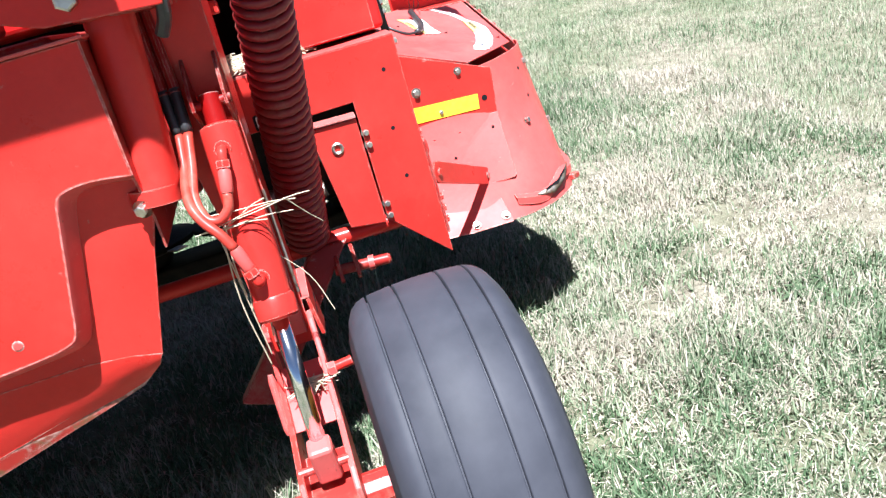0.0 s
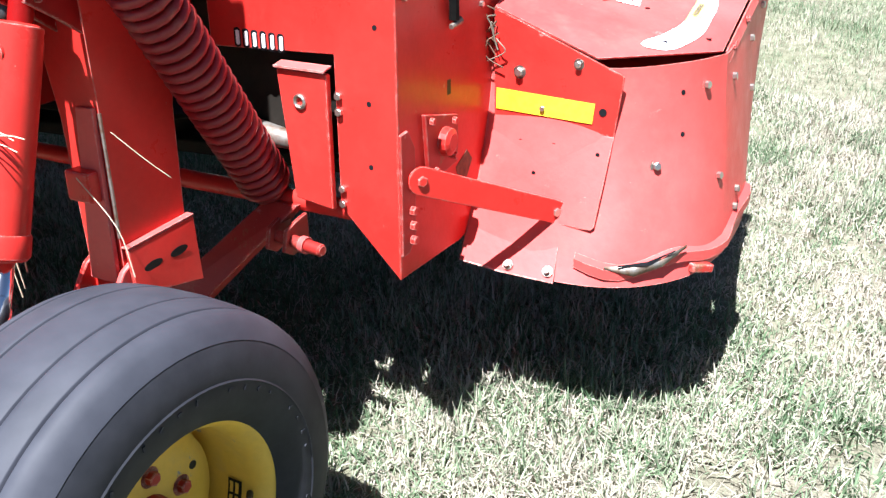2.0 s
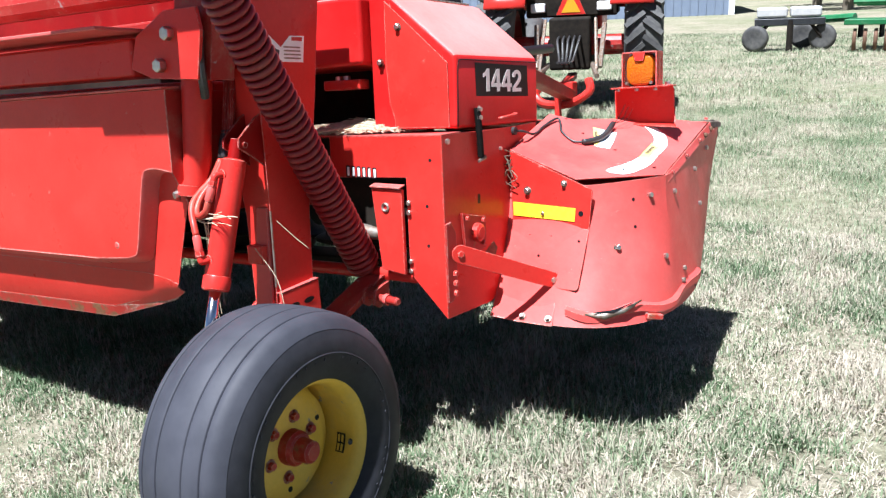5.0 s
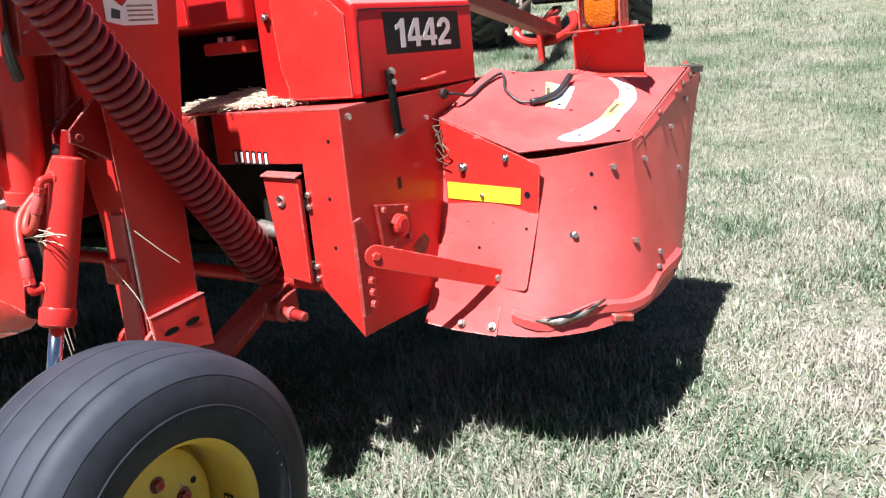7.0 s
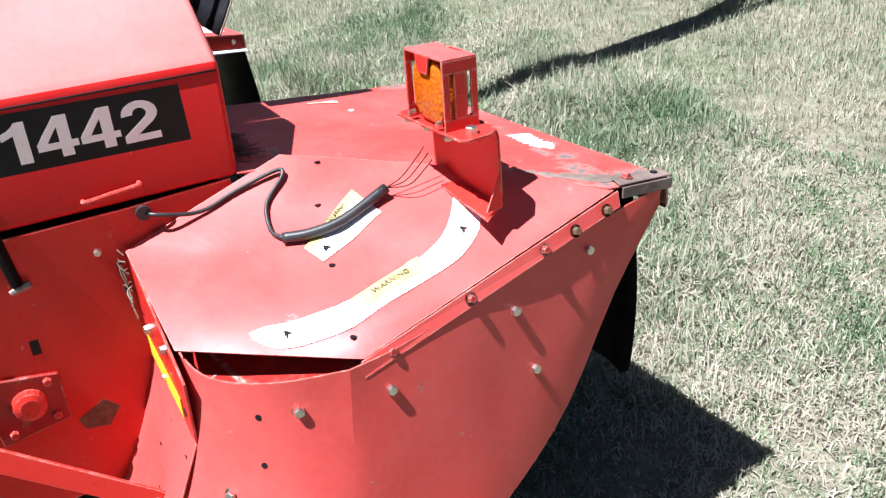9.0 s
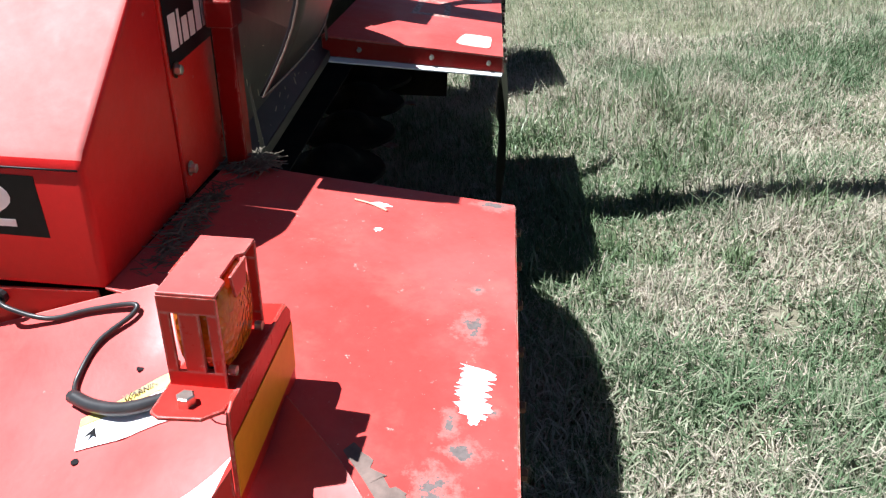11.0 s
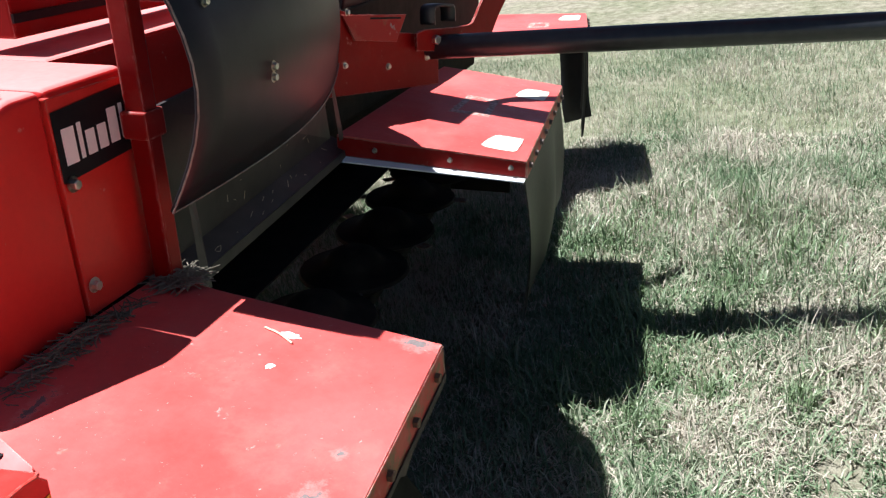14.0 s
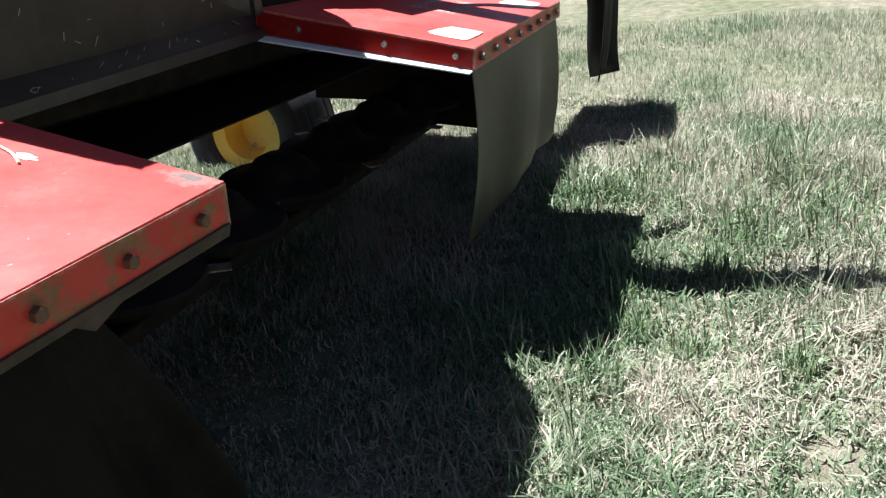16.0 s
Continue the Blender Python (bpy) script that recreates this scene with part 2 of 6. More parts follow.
def amber():
    m, n, l, p = nodes_of("amber_lens")
    v = tex(n, l, "voronoi", 120)
    l.new(ramp(n, l, v, [(0.0, (0.85, 0.24, 0.01)), (1.0, (0.70, 0.13, 0.005))]), p.inputs["Base Color"])
    p.inputs["Roughness"].default_value = 0.12
    p.inputs["Transmission Weight"].default_value = 0.35
    bump(n, l, p, v, 0.5, 0.004)
    return m


AMBER = amber()


def ground_material():
    m, n, l, p = nodes_of("dry_lawn_soil")
    a, b, c = tex(n, l, "noise", 0.9, 5), tex(n, l, "noise", 9, 8, rough=0.7), tex(n, l, "noise", 130, 4)
    far = tex(n, l, "noise", 0.16, 4)
    straw = ramp(n, l, b, [(0.35, (0.24, 0.195, 0.155)), (0.55, (0.42, 0.355, 0.29)), (0.7, (0.58, 0.505, 0.425))])
    green = ramp(n, l, b, [(0.35, (0.10, 0.125, 0.06)), (0.7, (0.24, 0.27, 0.15))])
    f = ramp(n, l, mix(n, l, 0.5, a, far), [(0.40, grey(0.25)), (0.58, grey(0.8))])
    col = mix(n, l, f, straw, green)
    l.new(mix(n, l, 0.7, col, ramp(n, l, c, [(0.3, grey(0.45)), (0.7, grey(1))]), "MULTIPLY"), p.inputs["Base Color"])
    p.inputs["Roughness"].default_value = 0.95
    p.inputs["Specular IOR Level"].default_value = 0.1
    bump(n, l, p, mix(n, l, 0.5, b, c), 0.9, 0.03)
    return m


def blade_material(name, spread=1.0, dark=0.55, green=0.0, patchy=3.4):
    """Blades from straw to green, mixed in patches and greener in one lush stretch; spread: how far single blades differ."""
    m, n, l, p = nodes_of(name)
    g = n.new("ShaderNodeNewGeometry")
    patch = tex(n, l, "noise", 1.1, 5)
    mixf = n.new("ShaderNodeMath")
    mixf.operation = "MULTIPLY_ADD"
    l.new(patch, mixf.inputs[0])
    mixf.inputs[1].default_value = patchy
    mixf.inputs[2].default_value = -0.5 * patchy
    add = n.new("ShaderNodeMath")
    add.operation = "ADD"
    own = n.new("ShaderNodeMath")
    own.operation, own.inputs[1].default_value, own.inputs[2].default_value = "MULTIPLY_ADD", spread, 0.5 * (1 - spread) + green
    l.new(g.outputs["Random Per Island"], own.inputs[0])
    l.new(own.outputs[0], add.inputs[0])
    l.new(mixf.outputs[0], add.inputs[1])
    co, away, fade, lush = n.new("ShaderNodeTexCoord"), n.new("ShaderNodeVectorMath"), n.new("ShaderNodeMapRange"), n.new("ShaderNodeMath")
    away.operation, away.inputs[1].default_value = "DISTANCE", (-1.5, 0.1, 0.0)
    l.new(co.outputs["Object"], away.inputs[0])
    l.new(away.outputs["Value"], fade.inputs["Value"])
    fade.inputs["From Min"].default_value, fade.inputs["From Max"].default_value = 1.0, 2.7
    fade.inputs["To Min"].default_value, fade.inputs["To Max"].default_value = 0.24, 0.0
    lush.operation = "ADD"
    l.new(add.outputs[0], lush.inputs[0])
    l.new(fade.outputs["Result"], lush.inputs[1])
    col = ramp(n, l, lush.outputs[0], [(0.0, (0.52, 0.465, 0.378)), (0.30, (0.485, 0.438, 0.346)), (0.42, (0.39, 0.405, 0.290)), (0.62, (0.25, 0.31, 0.19)), (1.0, (0.105, 0.172, 0.085))])
    # every blade a little lighter or darker than its neighbours
    k1 = n.new("ShaderNodeMath")
    k1.operation, k1.inputs[1].default_value = "MULTIPLY", 17.3
    k2 = n.new("ShaderNodeMath")
    k2.operation = "FRACT"
    l.new(g.outputs["Random Per Island"], k1.inputs[0])
    l.new(k1.outputs[0], k2.inputs[0])
    col = mix(n, l, 1.0, col, ramp(n, l, k2.outputs[0], [(0.0, grey(dark)), (0.45, grey(0.7 * 1.0 + 0.3 * dark)), (1.0, grey(1.0))]), "MULTIPLY")
    l.new(col, p.inputs["Base Color"])
    p.inputs["Roughness"].default_value = 0.55
    p.inputs["Specular IOR Level"].default_value = 0.18
    # thin blades let some light through
    thin, both = n.new("ShaderNodeBsdfTranslucent"), n.new("ShaderNodeMixShader")
    both.inputs[0].default_value = 0.22
    l.new(col, thin.inputs["Color"])
    l.new(p.outputs[0], both.inputs[1])
    l.new(thin.outputs[0], both.inputs[2])
    l.new(both.outputs[0], n["Material Output"].inputs["Surface"])
    return m


GROUND, BLADE = ground_material(), blade_material("grass_blade", 0.92, 0.68, -0.01)
FIELD = blade_material("field_grass_blade", 0.62, 0.74, 0.02, 2.1)
TUFT = matte("green_tuft_blade", (0.075, 0.13, 0.055), (0.19, 0.25, 0.13), 0.45, 25, 0.05, spec=0.4)
LITTER = matte("dry_cut_straw", (0.36, 0.31, 0.245), (0.55, 0.475, 0.385), 0.6, 8, 0.1)


# ---- small mesh tools ----
def part(name, bm, material, parent=None, label="", smooth=False, bevel=0.0, m=None, sharp=0.0):
    """Links a bmesh as one mesh object under a thing or a part; edges past the angle sharp stay hard."""
    me = bpy.data.meshes.new(name)
    bmesh.ops.recalc_face_normals(bm, faces=bm.faces)
    if sharp:
        smooth = True
        for e in bm.edges:
            e.smooth = len(e.link_faces) == 2 and e.calc_face_angle(0.0) < radians(sharp)
    bm.to_mesh(me)
    bm.free()
    return linked(name, me, material, parent, label, smooth, bevel, m)


def linked(name, me, material, parent=None, label="", smooth=False, bevel=0.0, m=None):
    if material and not me.materials:
        me.materials.append(material)
    if smooth:
        me.polygons.foreach_set("use_smooth", [True] * len(me.polygons))
    ob = new(name, me)
    if parent:
        ob.parent = parent
    if m is not None:
        ob.matrix_basis = m
    if label:
        ob["label"] = label
    if bevel:
        b = ob.modifiers.new("bevel", "BEVEL")
        b.width, b.segments, b.limit_method, b.angle_limit = bevel, 4 if bevel > 0.01 else 2, "ANGLE", radians(40)
        if bevel > 0.01:
            me.polygons.foreach_set("use_smooth", [True] * len(me.polygons))
            b.harden_normals = True
    return ob


def B():
    return bmesh.new()


def add_box(bm, lo, hi, m=None):
    v = [bm.verts.new(((m or Matrix()) @ Vector((x, y, z)))) for x in (lo[0], hi[0]) for y in (lo[1], hi[1]) for z in (lo[2], hi[2])]
    for f in ((0, 1, 3, 2), (4, 6, 7, 5), (0, 4, 5, 1), (2, 3, 7, 6), (0, 2, 6, 4), (1, 5, 7, 3)):
        bm.faces.new([v[i] for i in f])
    return bm


def box(lo, hi, m=None):
    return add_box(B(), lo, hi, m)


def add_plate(bm, pts, offset):
    """A flat sheet: the outline pts, thickened by the vector offset."""
    o = Vector(offset)
    a = [bm.verts.new(Vector(p)) for p in pts]
    b = [bm.verts.new(Vector(p) + o) for p in pts]
    bm.faces.new(a)
    bm.faces.new(b[::-1])
    for i in range(len(pts)):
        j = (i + 1) % len(pts)
        bm.faces.new((a[i], b[i], b[j], a[j]))
    return bm


def plate(pts, offset):
    return add_plate(B(), pts, offset)


def yz(x, pts):
    return [(x, y, z) for y, z in pts]


def xz(y, pts):
    return [(x, y, z) for x, z in pts]


def add_tube(bm, path, r, seg=10, caps=True, closed=False):
    """A round bar along a path; r is one radius, or one per point."""
    path = [Vector(p) for p in path]
    n = len(path)
    rs = r if isinstance(r, (list, tuple)) else [r] * n
    up, rings = None, []
    for i, p in enumerate(path):
        d = (path[(i + 1) % n] - path[i - 1]) if closed else (path[min(i + 1, n - 1)] - path[max(i - 1, 0)])
        d.normalize()
        if up is None:
            up = Vector((0, 0, 1)) if abs(d.z) < 0.9 else Vector((1, 0, 0))
        side = d.cross(up).normalized()
        up = side.cross(d).normalized()
        rings.append([bm.verts.new(p + rs[i] * (math.cos(a) * side + math.sin(a) * up)) for a in (2 * math.pi * k / seg for k in range(seg))])
    for i in range(n if closed else n - 1):
        a, b = rings[i], rings[(i + 1) % n]
        for k in range(seg):
            bm.faces.new((a[k], a[(k + 1) % seg], b[(k + 1) % seg], b[k]))
    if caps and not closed:
        bm.faces.new(rings[0][::-1])
        bm.faces.new(rings[-1])
    return bm


def tube(path, r, seg=10, caps=True, closed=False):
    return add_tube(B(), path, r, seg, caps, closed)


def sheet(rows, thick=0.0):
    """A sheet through a grid of points (rows of equal length), thickened along its normals."""
    bm = B()
    g = [[bm.verts.new(Vector(p)) for p in row] for row in rows]
    for a, b in zip(g, g[1:]):
        for i in range(len(a) - 1):
            bm.faces.new((a[i], a[i + 1], b[i + 1], b[i]))
    bmesh.ops.recalc_face_normals(bm, faces=bm.faces)
    if thick:
        bmesh.ops.solidify(bm, geom=bm.faces[:], thickness=thick)
    return bm


def lathe(profile, seg=48, axis="x"):
    """A ring of the profile (along, radius), turned round the x axis."""
    bm = B()
    rings = [[bm.verts.new((a, r * math.cos(t), r * math.sin(t))) for t in (2 * math.pi * k / seg for k in range(seg))] for a, r in profile]
    for p, q in zip(rings, rings[1:]):
        for k in range(seg):
            bm.faces.new((p[k], p[(k + 1) % seg], q[(k + 1) % seg], q[k]))
    return bm


def smooth_path(pts, n=6):
    """Catmull-Rom through the points."""
    p = [Vector(q) for q in pts]
    p = [2 * p[0] - p[1]] + p + [2 * p[-1] - p[-2]]
    out = []
    for i in range(1, len(p) - 2):
        for k in range(n):
            t = k / n
            out.append(0.5 * (2 * p[i] + (p[i + 1] - p[i - 1]) * t + (2 * p[i - 1] - 5 * p[i] + 4 * p[i + 1] - p[i + 2]) * t * t + (3 * p[i] - p[i - 1] - 3 * p[i + 1] + p[i + 2]) * t ** 3))
    return out + [p[-2]]


def to_dir(pos, d):
    """The matrix that takes z to d, at pos."""
    return Matrix.Translation(pos) @ Vector(d).to_track_quat("Z", "Y").to_matrix().to_4x4()


def bolt_mesh(name):
    bm = B()
    add_tube(bm, [(0, 0, -0.002), (0, 0, 0.003)], 1.55, 14)
    for v in bm.verts:
        v.co.x, v.co.y = v.co.x, v.co.y
    add_tube(bm, [(0, 0, 0.003), (0, 0, 1.0), (0, 0, 1.12)], [1.0, 1.0, 0.8], 6)
    for v in bm.verts:
        v.co *= 0.01
        if v.co.z < 0.0001:
            v.co.z = -0.0006
        elif v.co.z < 0.0002:
            v.co.z = 0.0018
    me = bpy.data.meshes.new(name)
    bmesh.ops.recalc_face_normals(bm, faces=bm.faces)
    bm.to_mesh(me)
    bm.free()
    return me


BOLTS = {}


def bolt(parent, pos, d, size=1.0, mat=None, name="bolt"):
    mat = mat or ZINC
    if mat.name not in BOLTS:
        BOLTS[mat.name] = bolt_mesh("bolt")
        BOLTS[mat.name].materials.append(mat)
    return linked(name, BOLTS[mat.name], None, parent, m=to_dir(pos, d) @ Matrix.Scale(size, 4))


def text_mesh(body, size, extrude=0.001, bold=0.0):
    c = bpy.data.curves.new("lettering", "FONT")
    c.body, c.size, c.extrude, c.offset = body, size, extrude, bold
    c.space_character = 1.0 + 1.2 * bold / size
    c.align_x, c.align_y = "CENTER", "CENTER"
    ob = bpy.data.objects.new("lettering", c)
    scene.collection.objects.link(ob)
    me = bpy.data.meshes.new_from_object(ob.evaluated_get(bpy.context.evaluated_depsgraph_get()))
    me.polygons.foreach_set("use_smooth", [False] * len(me.polygons))
    bpy.data.objects.remove(ob)
    bpy.data.curves.remove(c)
    return me


def lettering(name, body, size, mat, parent, m, bold=0.0, stretch=(1, 1)):
    return linked(name, text_mesh(body, size, 0.0008, bold), mat, parent, m=m @ Matrix.Diagonal((stretch[0], stretch[1], 1, 1)))


def facing(pos, normal, up):
    """The matrix of writing at pos that faces normal."""
    n, u = Vector(normal).normalized(), Vector(up)
    x = u.cross(n).normalized()
    y = n.cross(x)
    return Matrix.Translation(pos) @ Matrix((x, y, n)).transposed().to_4x4()


def empty(name, m=None, label="", category="", group="", kind=""):
    e = new(name)
    e.empty_display_size = 0.1
    if m is not None:
        e.matrix_world = m
    return tagged(e, label, category, group, kind)


# ---- ground and grass ----
def ground_z(x, y):
    """Gently uneven field."""
    return 0.018 * np.sin(1.3 * x + 0.7 * y) * np.sin(0.9 * y - 0.4 * x) + 0.01 * np.sin(3.1 * x + 1.0) * np.sin(2.7 * y)


def build_ground():
    near = np.linspace(-9, 9, 91)
    xs = np.concatenate([[-900, -300, -120, -60, -35, -20, -13], near, [13, 20, 35, 60, 120, 300, 900]])
    ys = np.concatenate([[-900, -300, -120, -60, -35, -20, -13], near + 1, [14, 20, 35, 60, 120, 300, 900]])
    gx, gy = np.meshgrid(xs, ys)
    fade = np.clip(1.3 - np.hypot(gx, gy - 1) / 16, 0, 1)
    v = np.stack([gx, gy, ground_z(gx, gy) * fade], -1).reshape(-1, 3)
    w = len(xs)
    f = [(j * w + i, j * w + i + 1, (j + 1) * w + i + 1, (j + 1) * w + i) for j in range(len(ys) - 1) for i in range(w - 1)]
    me = bpy.data.meshes.new("ground")
    me.from_pydata(v.tolist(), [], f)
    tagged(linked("ground", me, GROUND, smooth=True), "dry mown lawn soil with straw litter, reaching the horizon", "ground", kind="structure")


def lumps(x, y):
    """Where the grass stands thick (up to 1.5) and where it is thin (down to -1.5)."""
    return np.sin(2.1 * x + 1.3 * np.sin(1.7 * y)) * np.sin(2.4 * y + 1.1 * np.sin(1.9 * x)) + 0.5 * np.sin(7.3 * x + 2 * y) * np.sin(6.1 * y - 3 * x)


def blades(name, x, y, height, width, seed, label, lay=0.26, material=None, even=False):
    """Many bent grass blades in one mesh; even: one triangle each, and less tufted, for the field further off."""
    rng = np.random.default_rng(seed)
    n = len(x)
    lump = lumps(x, y) * (0.35 if even else 1.0)
    turn, lean = rng.uniform(0, 2 * np.pi, n), rng.gamma(2.4, lay, n).clip(0.05, 1.6)
    # blades combed slightly one way in drifts
    turn += 1.2 * np.sin(0.8 * x + 1.7) * np.cos(0.6 * y)
    h, w = height * np.clip(1 + 0.5 * lump, 0.45, 1.9) * rng.uniform(0.55, 1.25, n), width * rng.uniform(0.6, 1.3, n)
    # longer on the side that was mown last
    h = h * (1 + 0.4 * np.clip((y - 1.0) / 0.6, 0, 1) * np.clip((-0.3 - x) / 0.5, 0, 1))
    d = np.stack([np.cos(turn), np.sin(turn)], -1)
    s = np.stack([-d[:, 1], d[:, 0]], -1) * (w / 2)[:, None]
    z0 = ground_z(x, y) - 0.005
    base = np.stack([x, y], -1)
    m1, m2 = 0.5 * h, h
    b1 = base + d * (m1 * np.sin(lean * 0.5))[:, None]
    z1 = z0 + m1 * np.cos(lean * 0.5)
    b2 = b1 + d * ((m2 - m1) * np.sin(lean * 1.25))[:, None]
    z2 = z1 + (m2 - m1) * np.cos(lean * 1.25).clip(-0.3, 1)
    if even:
        v = np.empty((n, 3, 3), np.float32)
        v[:, 0, :2], v[:, 0, 2] = base - s, z0
        v[:, 1, :2], v[:, 1, 2] = base + s, z0
        v[:, 2, :2], v[:, 2, 2] = b2, np.maximum(z2, z0 + 0.004)
        me = bpy.data.meshes.new(name)
        me.vertices.add(n * 3)
        me.vertices.foreach_set("co", v.ravel())
        me.loops.add(n * 3)
        me.loops.foreach_set("vertex_index", np.arange(n * 3, dtype=np.int32))
        me.polygons.add(n)
        me.polygons.foreach_set("loop_start", np.arange(n, dtype=np.int32) * 3)
        me.update(calc_edges=True)
        me.validate()
        return tagged(linked(name, me, material or BLADE), label, "grass", kind="stuff")
    v = np.empty((n, 5, 3), np.float32)
    v[:, 0, :2], v[:, 0, 2] = base - s, z0
    v[:, 1, :2], v[:, 1, 2] = base + s, z0
    v[:, 2, :2], v[:, 2, 2] = b1 + s * 0.85, z1
    v[:, 3, :2], v[:, 3, 2] = b1 - s * 0.85, z1
    v[:, 4, :2], v[:, 4, 2] = b2, np.maximum(z2, z0 + 0.004)
    me = bpy.data.meshes.new(name)
    me.vertices.add(n * 5)
    me.vertices.foreach_set("co", v.ravel())
    k = np.arange(n, dtype=np.int32)[:, None] * 5
    loops = np.concatenate([k + np.array([0, 1, 2, 3]), k + np.array([3, 2, 4])], 1).ravel()
    me.loops.add(len(loops))
    me.loops.foreach_set("vertex_index", loops.astype(np.int32))
    me.polygons.add(2 * n)
    starts = (np.arange(n)[:, None] * 7 + np.array([0, 4])).ravel()
    me.polygons.foreach_set("loop_start", starts.astype(np.int32))
    me.update(calc_edges=True)
    me.validate()
    return tagged(linked(name, me, material or BLADE), label, "grass", kind="stuff")


# worn spots with little grass on them
BARE = ((0.83, 0.40, 0.24), (1.02, 0.60, 0.20), (0.62, 0.28, 0.16), (1.25, 0.95, 0.2), (-0.9, 2.15, 0.2), (-1.45, 2.35, 0.16), (-0.5, 1.95, 0.14))


def scatter(n, x0, x1, y0, y1, seed, clump=0.55):
    """Places in a rectangle, part of them gathered in tufts."""
    rng = np.random.default_rng(seed)
    a = int(n * (1 - clump))
    x, y = rng.uniform(x0, x1, a), rng.uniform(y0, y1, a)
    t = max(1, (n - a) // 24)
    cx, cy = rng.uniform(x0, x1, t), rng.uniform(y0, y1, t)
    px = np.repeat(cx, 24) + rng.normal(0, 0.022, t * 24)
    py = np.repeat(cy, 24) + rng.normal(0, 0.022, t * 24)
    x, y = np.concatenate([x, px]), np.concatenate([y, py])
    keep = rng.random(len(x)) < np.clip(0.8 + 0.35 * lumps(x, y), 0.3, 1)
    for bx, by, br in BARE:
        keep &= (np.hypot(x - bx, (y - by) * 1.3) > br * (0.75 + 0.35 * np.sin(9 * x + 5) * np.sin(11 * y))) | (rng.random(len(x)) < 0.22)
    return x[keep], y[keep]


build_ground()
gx_, gy_ = scatter(470000, -4.6, 2.4, -1.6, 3.6, 11)
blades("grass", gx_, gy_, 0.066, 0.0050, 21, "short mown grass, green and straw-dry blades", 0.42)
gx_, gy_ = scatter(120000, -4.6, 2.4, -1.6, 3.6, 31, 0.35)
blades("straw_litter", gx_, gy_, 0.066, 0.0042, 32, "dry cut straw litter lying between the grass", 0.72, LITTER)
gx_, gy_ = scatter(34000, -4.6, -0.2, 1.0, 3.6, 51, 0.3)
blades("grass", gx_, gy_, 0.105, 0.0062, 52, "long bent blades lying over the lawn", 0.75)
# darker, longer tufts
rng_ = np.random.default_rng(5)
TUFTS = ((-2.52, 1.46, 0.20), (-2.30, 1.62, 0.10), (-2.99, 1.39, 0.16), (-1.97, 1.77, 0.07), (-1.87, 1.95, 0.05), (-1.82, 2.25, 0.05), (-3.29, 1.62, 0.18), (-2.62, 2.04, 0.10), (-2.87, 2.31, 0.14), (-1.62, 1.72, 0.07), (-2.2, 2.6, 0.10), (-2.4, 1.95, 0.06), (-3.2, 2.1, 0.12), (-1.35, 2.65, 0.06))
gx_ = np.concatenate([rng_.normal(a, r, int(2600 * r)) for a, b, r in TUFTS])
gy_ = np.concatenate([rng_.normal(b, r * 0.7, int(2600 * r)) for a, b, r in TUFTS])
blades("grass_tuft", gx_, gy_, 0.115, 0.0060, 41, "longer dark green grass tufts in the lawn", 0.34, TUFT)
gx_, gy_ = scatter(760000, -7.0, 4.5, -3.2, 9.5, 12, 0.0)
keep_ = ~((gx_ > -4.6) & (gx_ < 2.4) & (gy_ > -1.6) & (gy_ < 3.6))
blades("grass", gx_[keep_], gy_[keep_], 0.055, 0.0062, 22, "short grass of the field, green and dry", 0.40, FIELD, even=True)
gx_, gy_ = scatter(330000, -20.0, 9.0, 9.3, 26.0, 13, 0.0)
blades("grass", gx_, gy_, 0.06, 0.013, 23, "short grass of the far field", 0.40, FIELD, even=True)

from mathutils.bvhtree import BVHTree


# ---- the mower-conditioner ----
# Its own frame: x out to its end shield, y forward, z up, origin below the rear corner of the drive box.
TILT = Matrix(((0.99822, 0.003174, -0.059554, -0.0014), (0.003174, 0.994339, 0.106204, 0.0026), (0.059554, -0.106204, 0.992559, -0.0046), (0, 0, 0, 1)))
mower = empty("mower_conditioner", TILT @ Matrix.Scale(0.9609, 4), "red pull-type disc mower with raised header, standing on grass", "mower")
X, Y, Z, NX, NY, NZ = (1, 0, 0), (0, 1, 0), (0, 0, 1), (-1, 0, 0), (0, -1, 0), (0, 0, -1)

# drive box at the right end
rear = part("rear_panel", plate(xz(0.0, [(0, 1.247), (-0.50, 1.25), (-0.50, 1.095), (-0.156, 1.098), (-0.156, 0.755), (0.0, 0.60)]), (0, 0.007, 0)), RED, mower, bevel=0.003)
end = part("end_panel", plate(yz(0.0, [(0.004, 0.602), (0.004, 1.247), (0.46, 1.252), (0.70, 1.262), (0.70, 0.70), (0.30, 0.60)]), (-0.007, 0, 0)), RED, mower, bevel=0.003)
part("box_top", plate([(0, 0, 1.247), (-0.62, 0, 1.25), (-0.62, 0.45, 1.255), (0, 0.12, 1.252)], (0, 0, -0.006)), RED_TOP, mower)
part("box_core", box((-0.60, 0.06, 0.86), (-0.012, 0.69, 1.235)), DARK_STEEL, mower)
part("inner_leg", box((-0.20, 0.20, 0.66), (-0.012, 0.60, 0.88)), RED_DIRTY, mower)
for zz in (1.01, 0.975, 0.80, 0.765):
    bolt(rear, (-0.146, 0, zz), NY, 0.9)
for xx, zz in ((-0.07, 1.0), (-0.07, 0.86), (-0.05, 1.16)):
    part("hole", tube([(xx, 0.001, zz), (xx, -0.0006, zz)], 0.006, 10), DECAL_BLACK, rear)
bolt(end, (0.0, 0.03, 1.222), X, 1.0)
bolt(end, (0.0, 0.398, 1.174), X, 0.8)
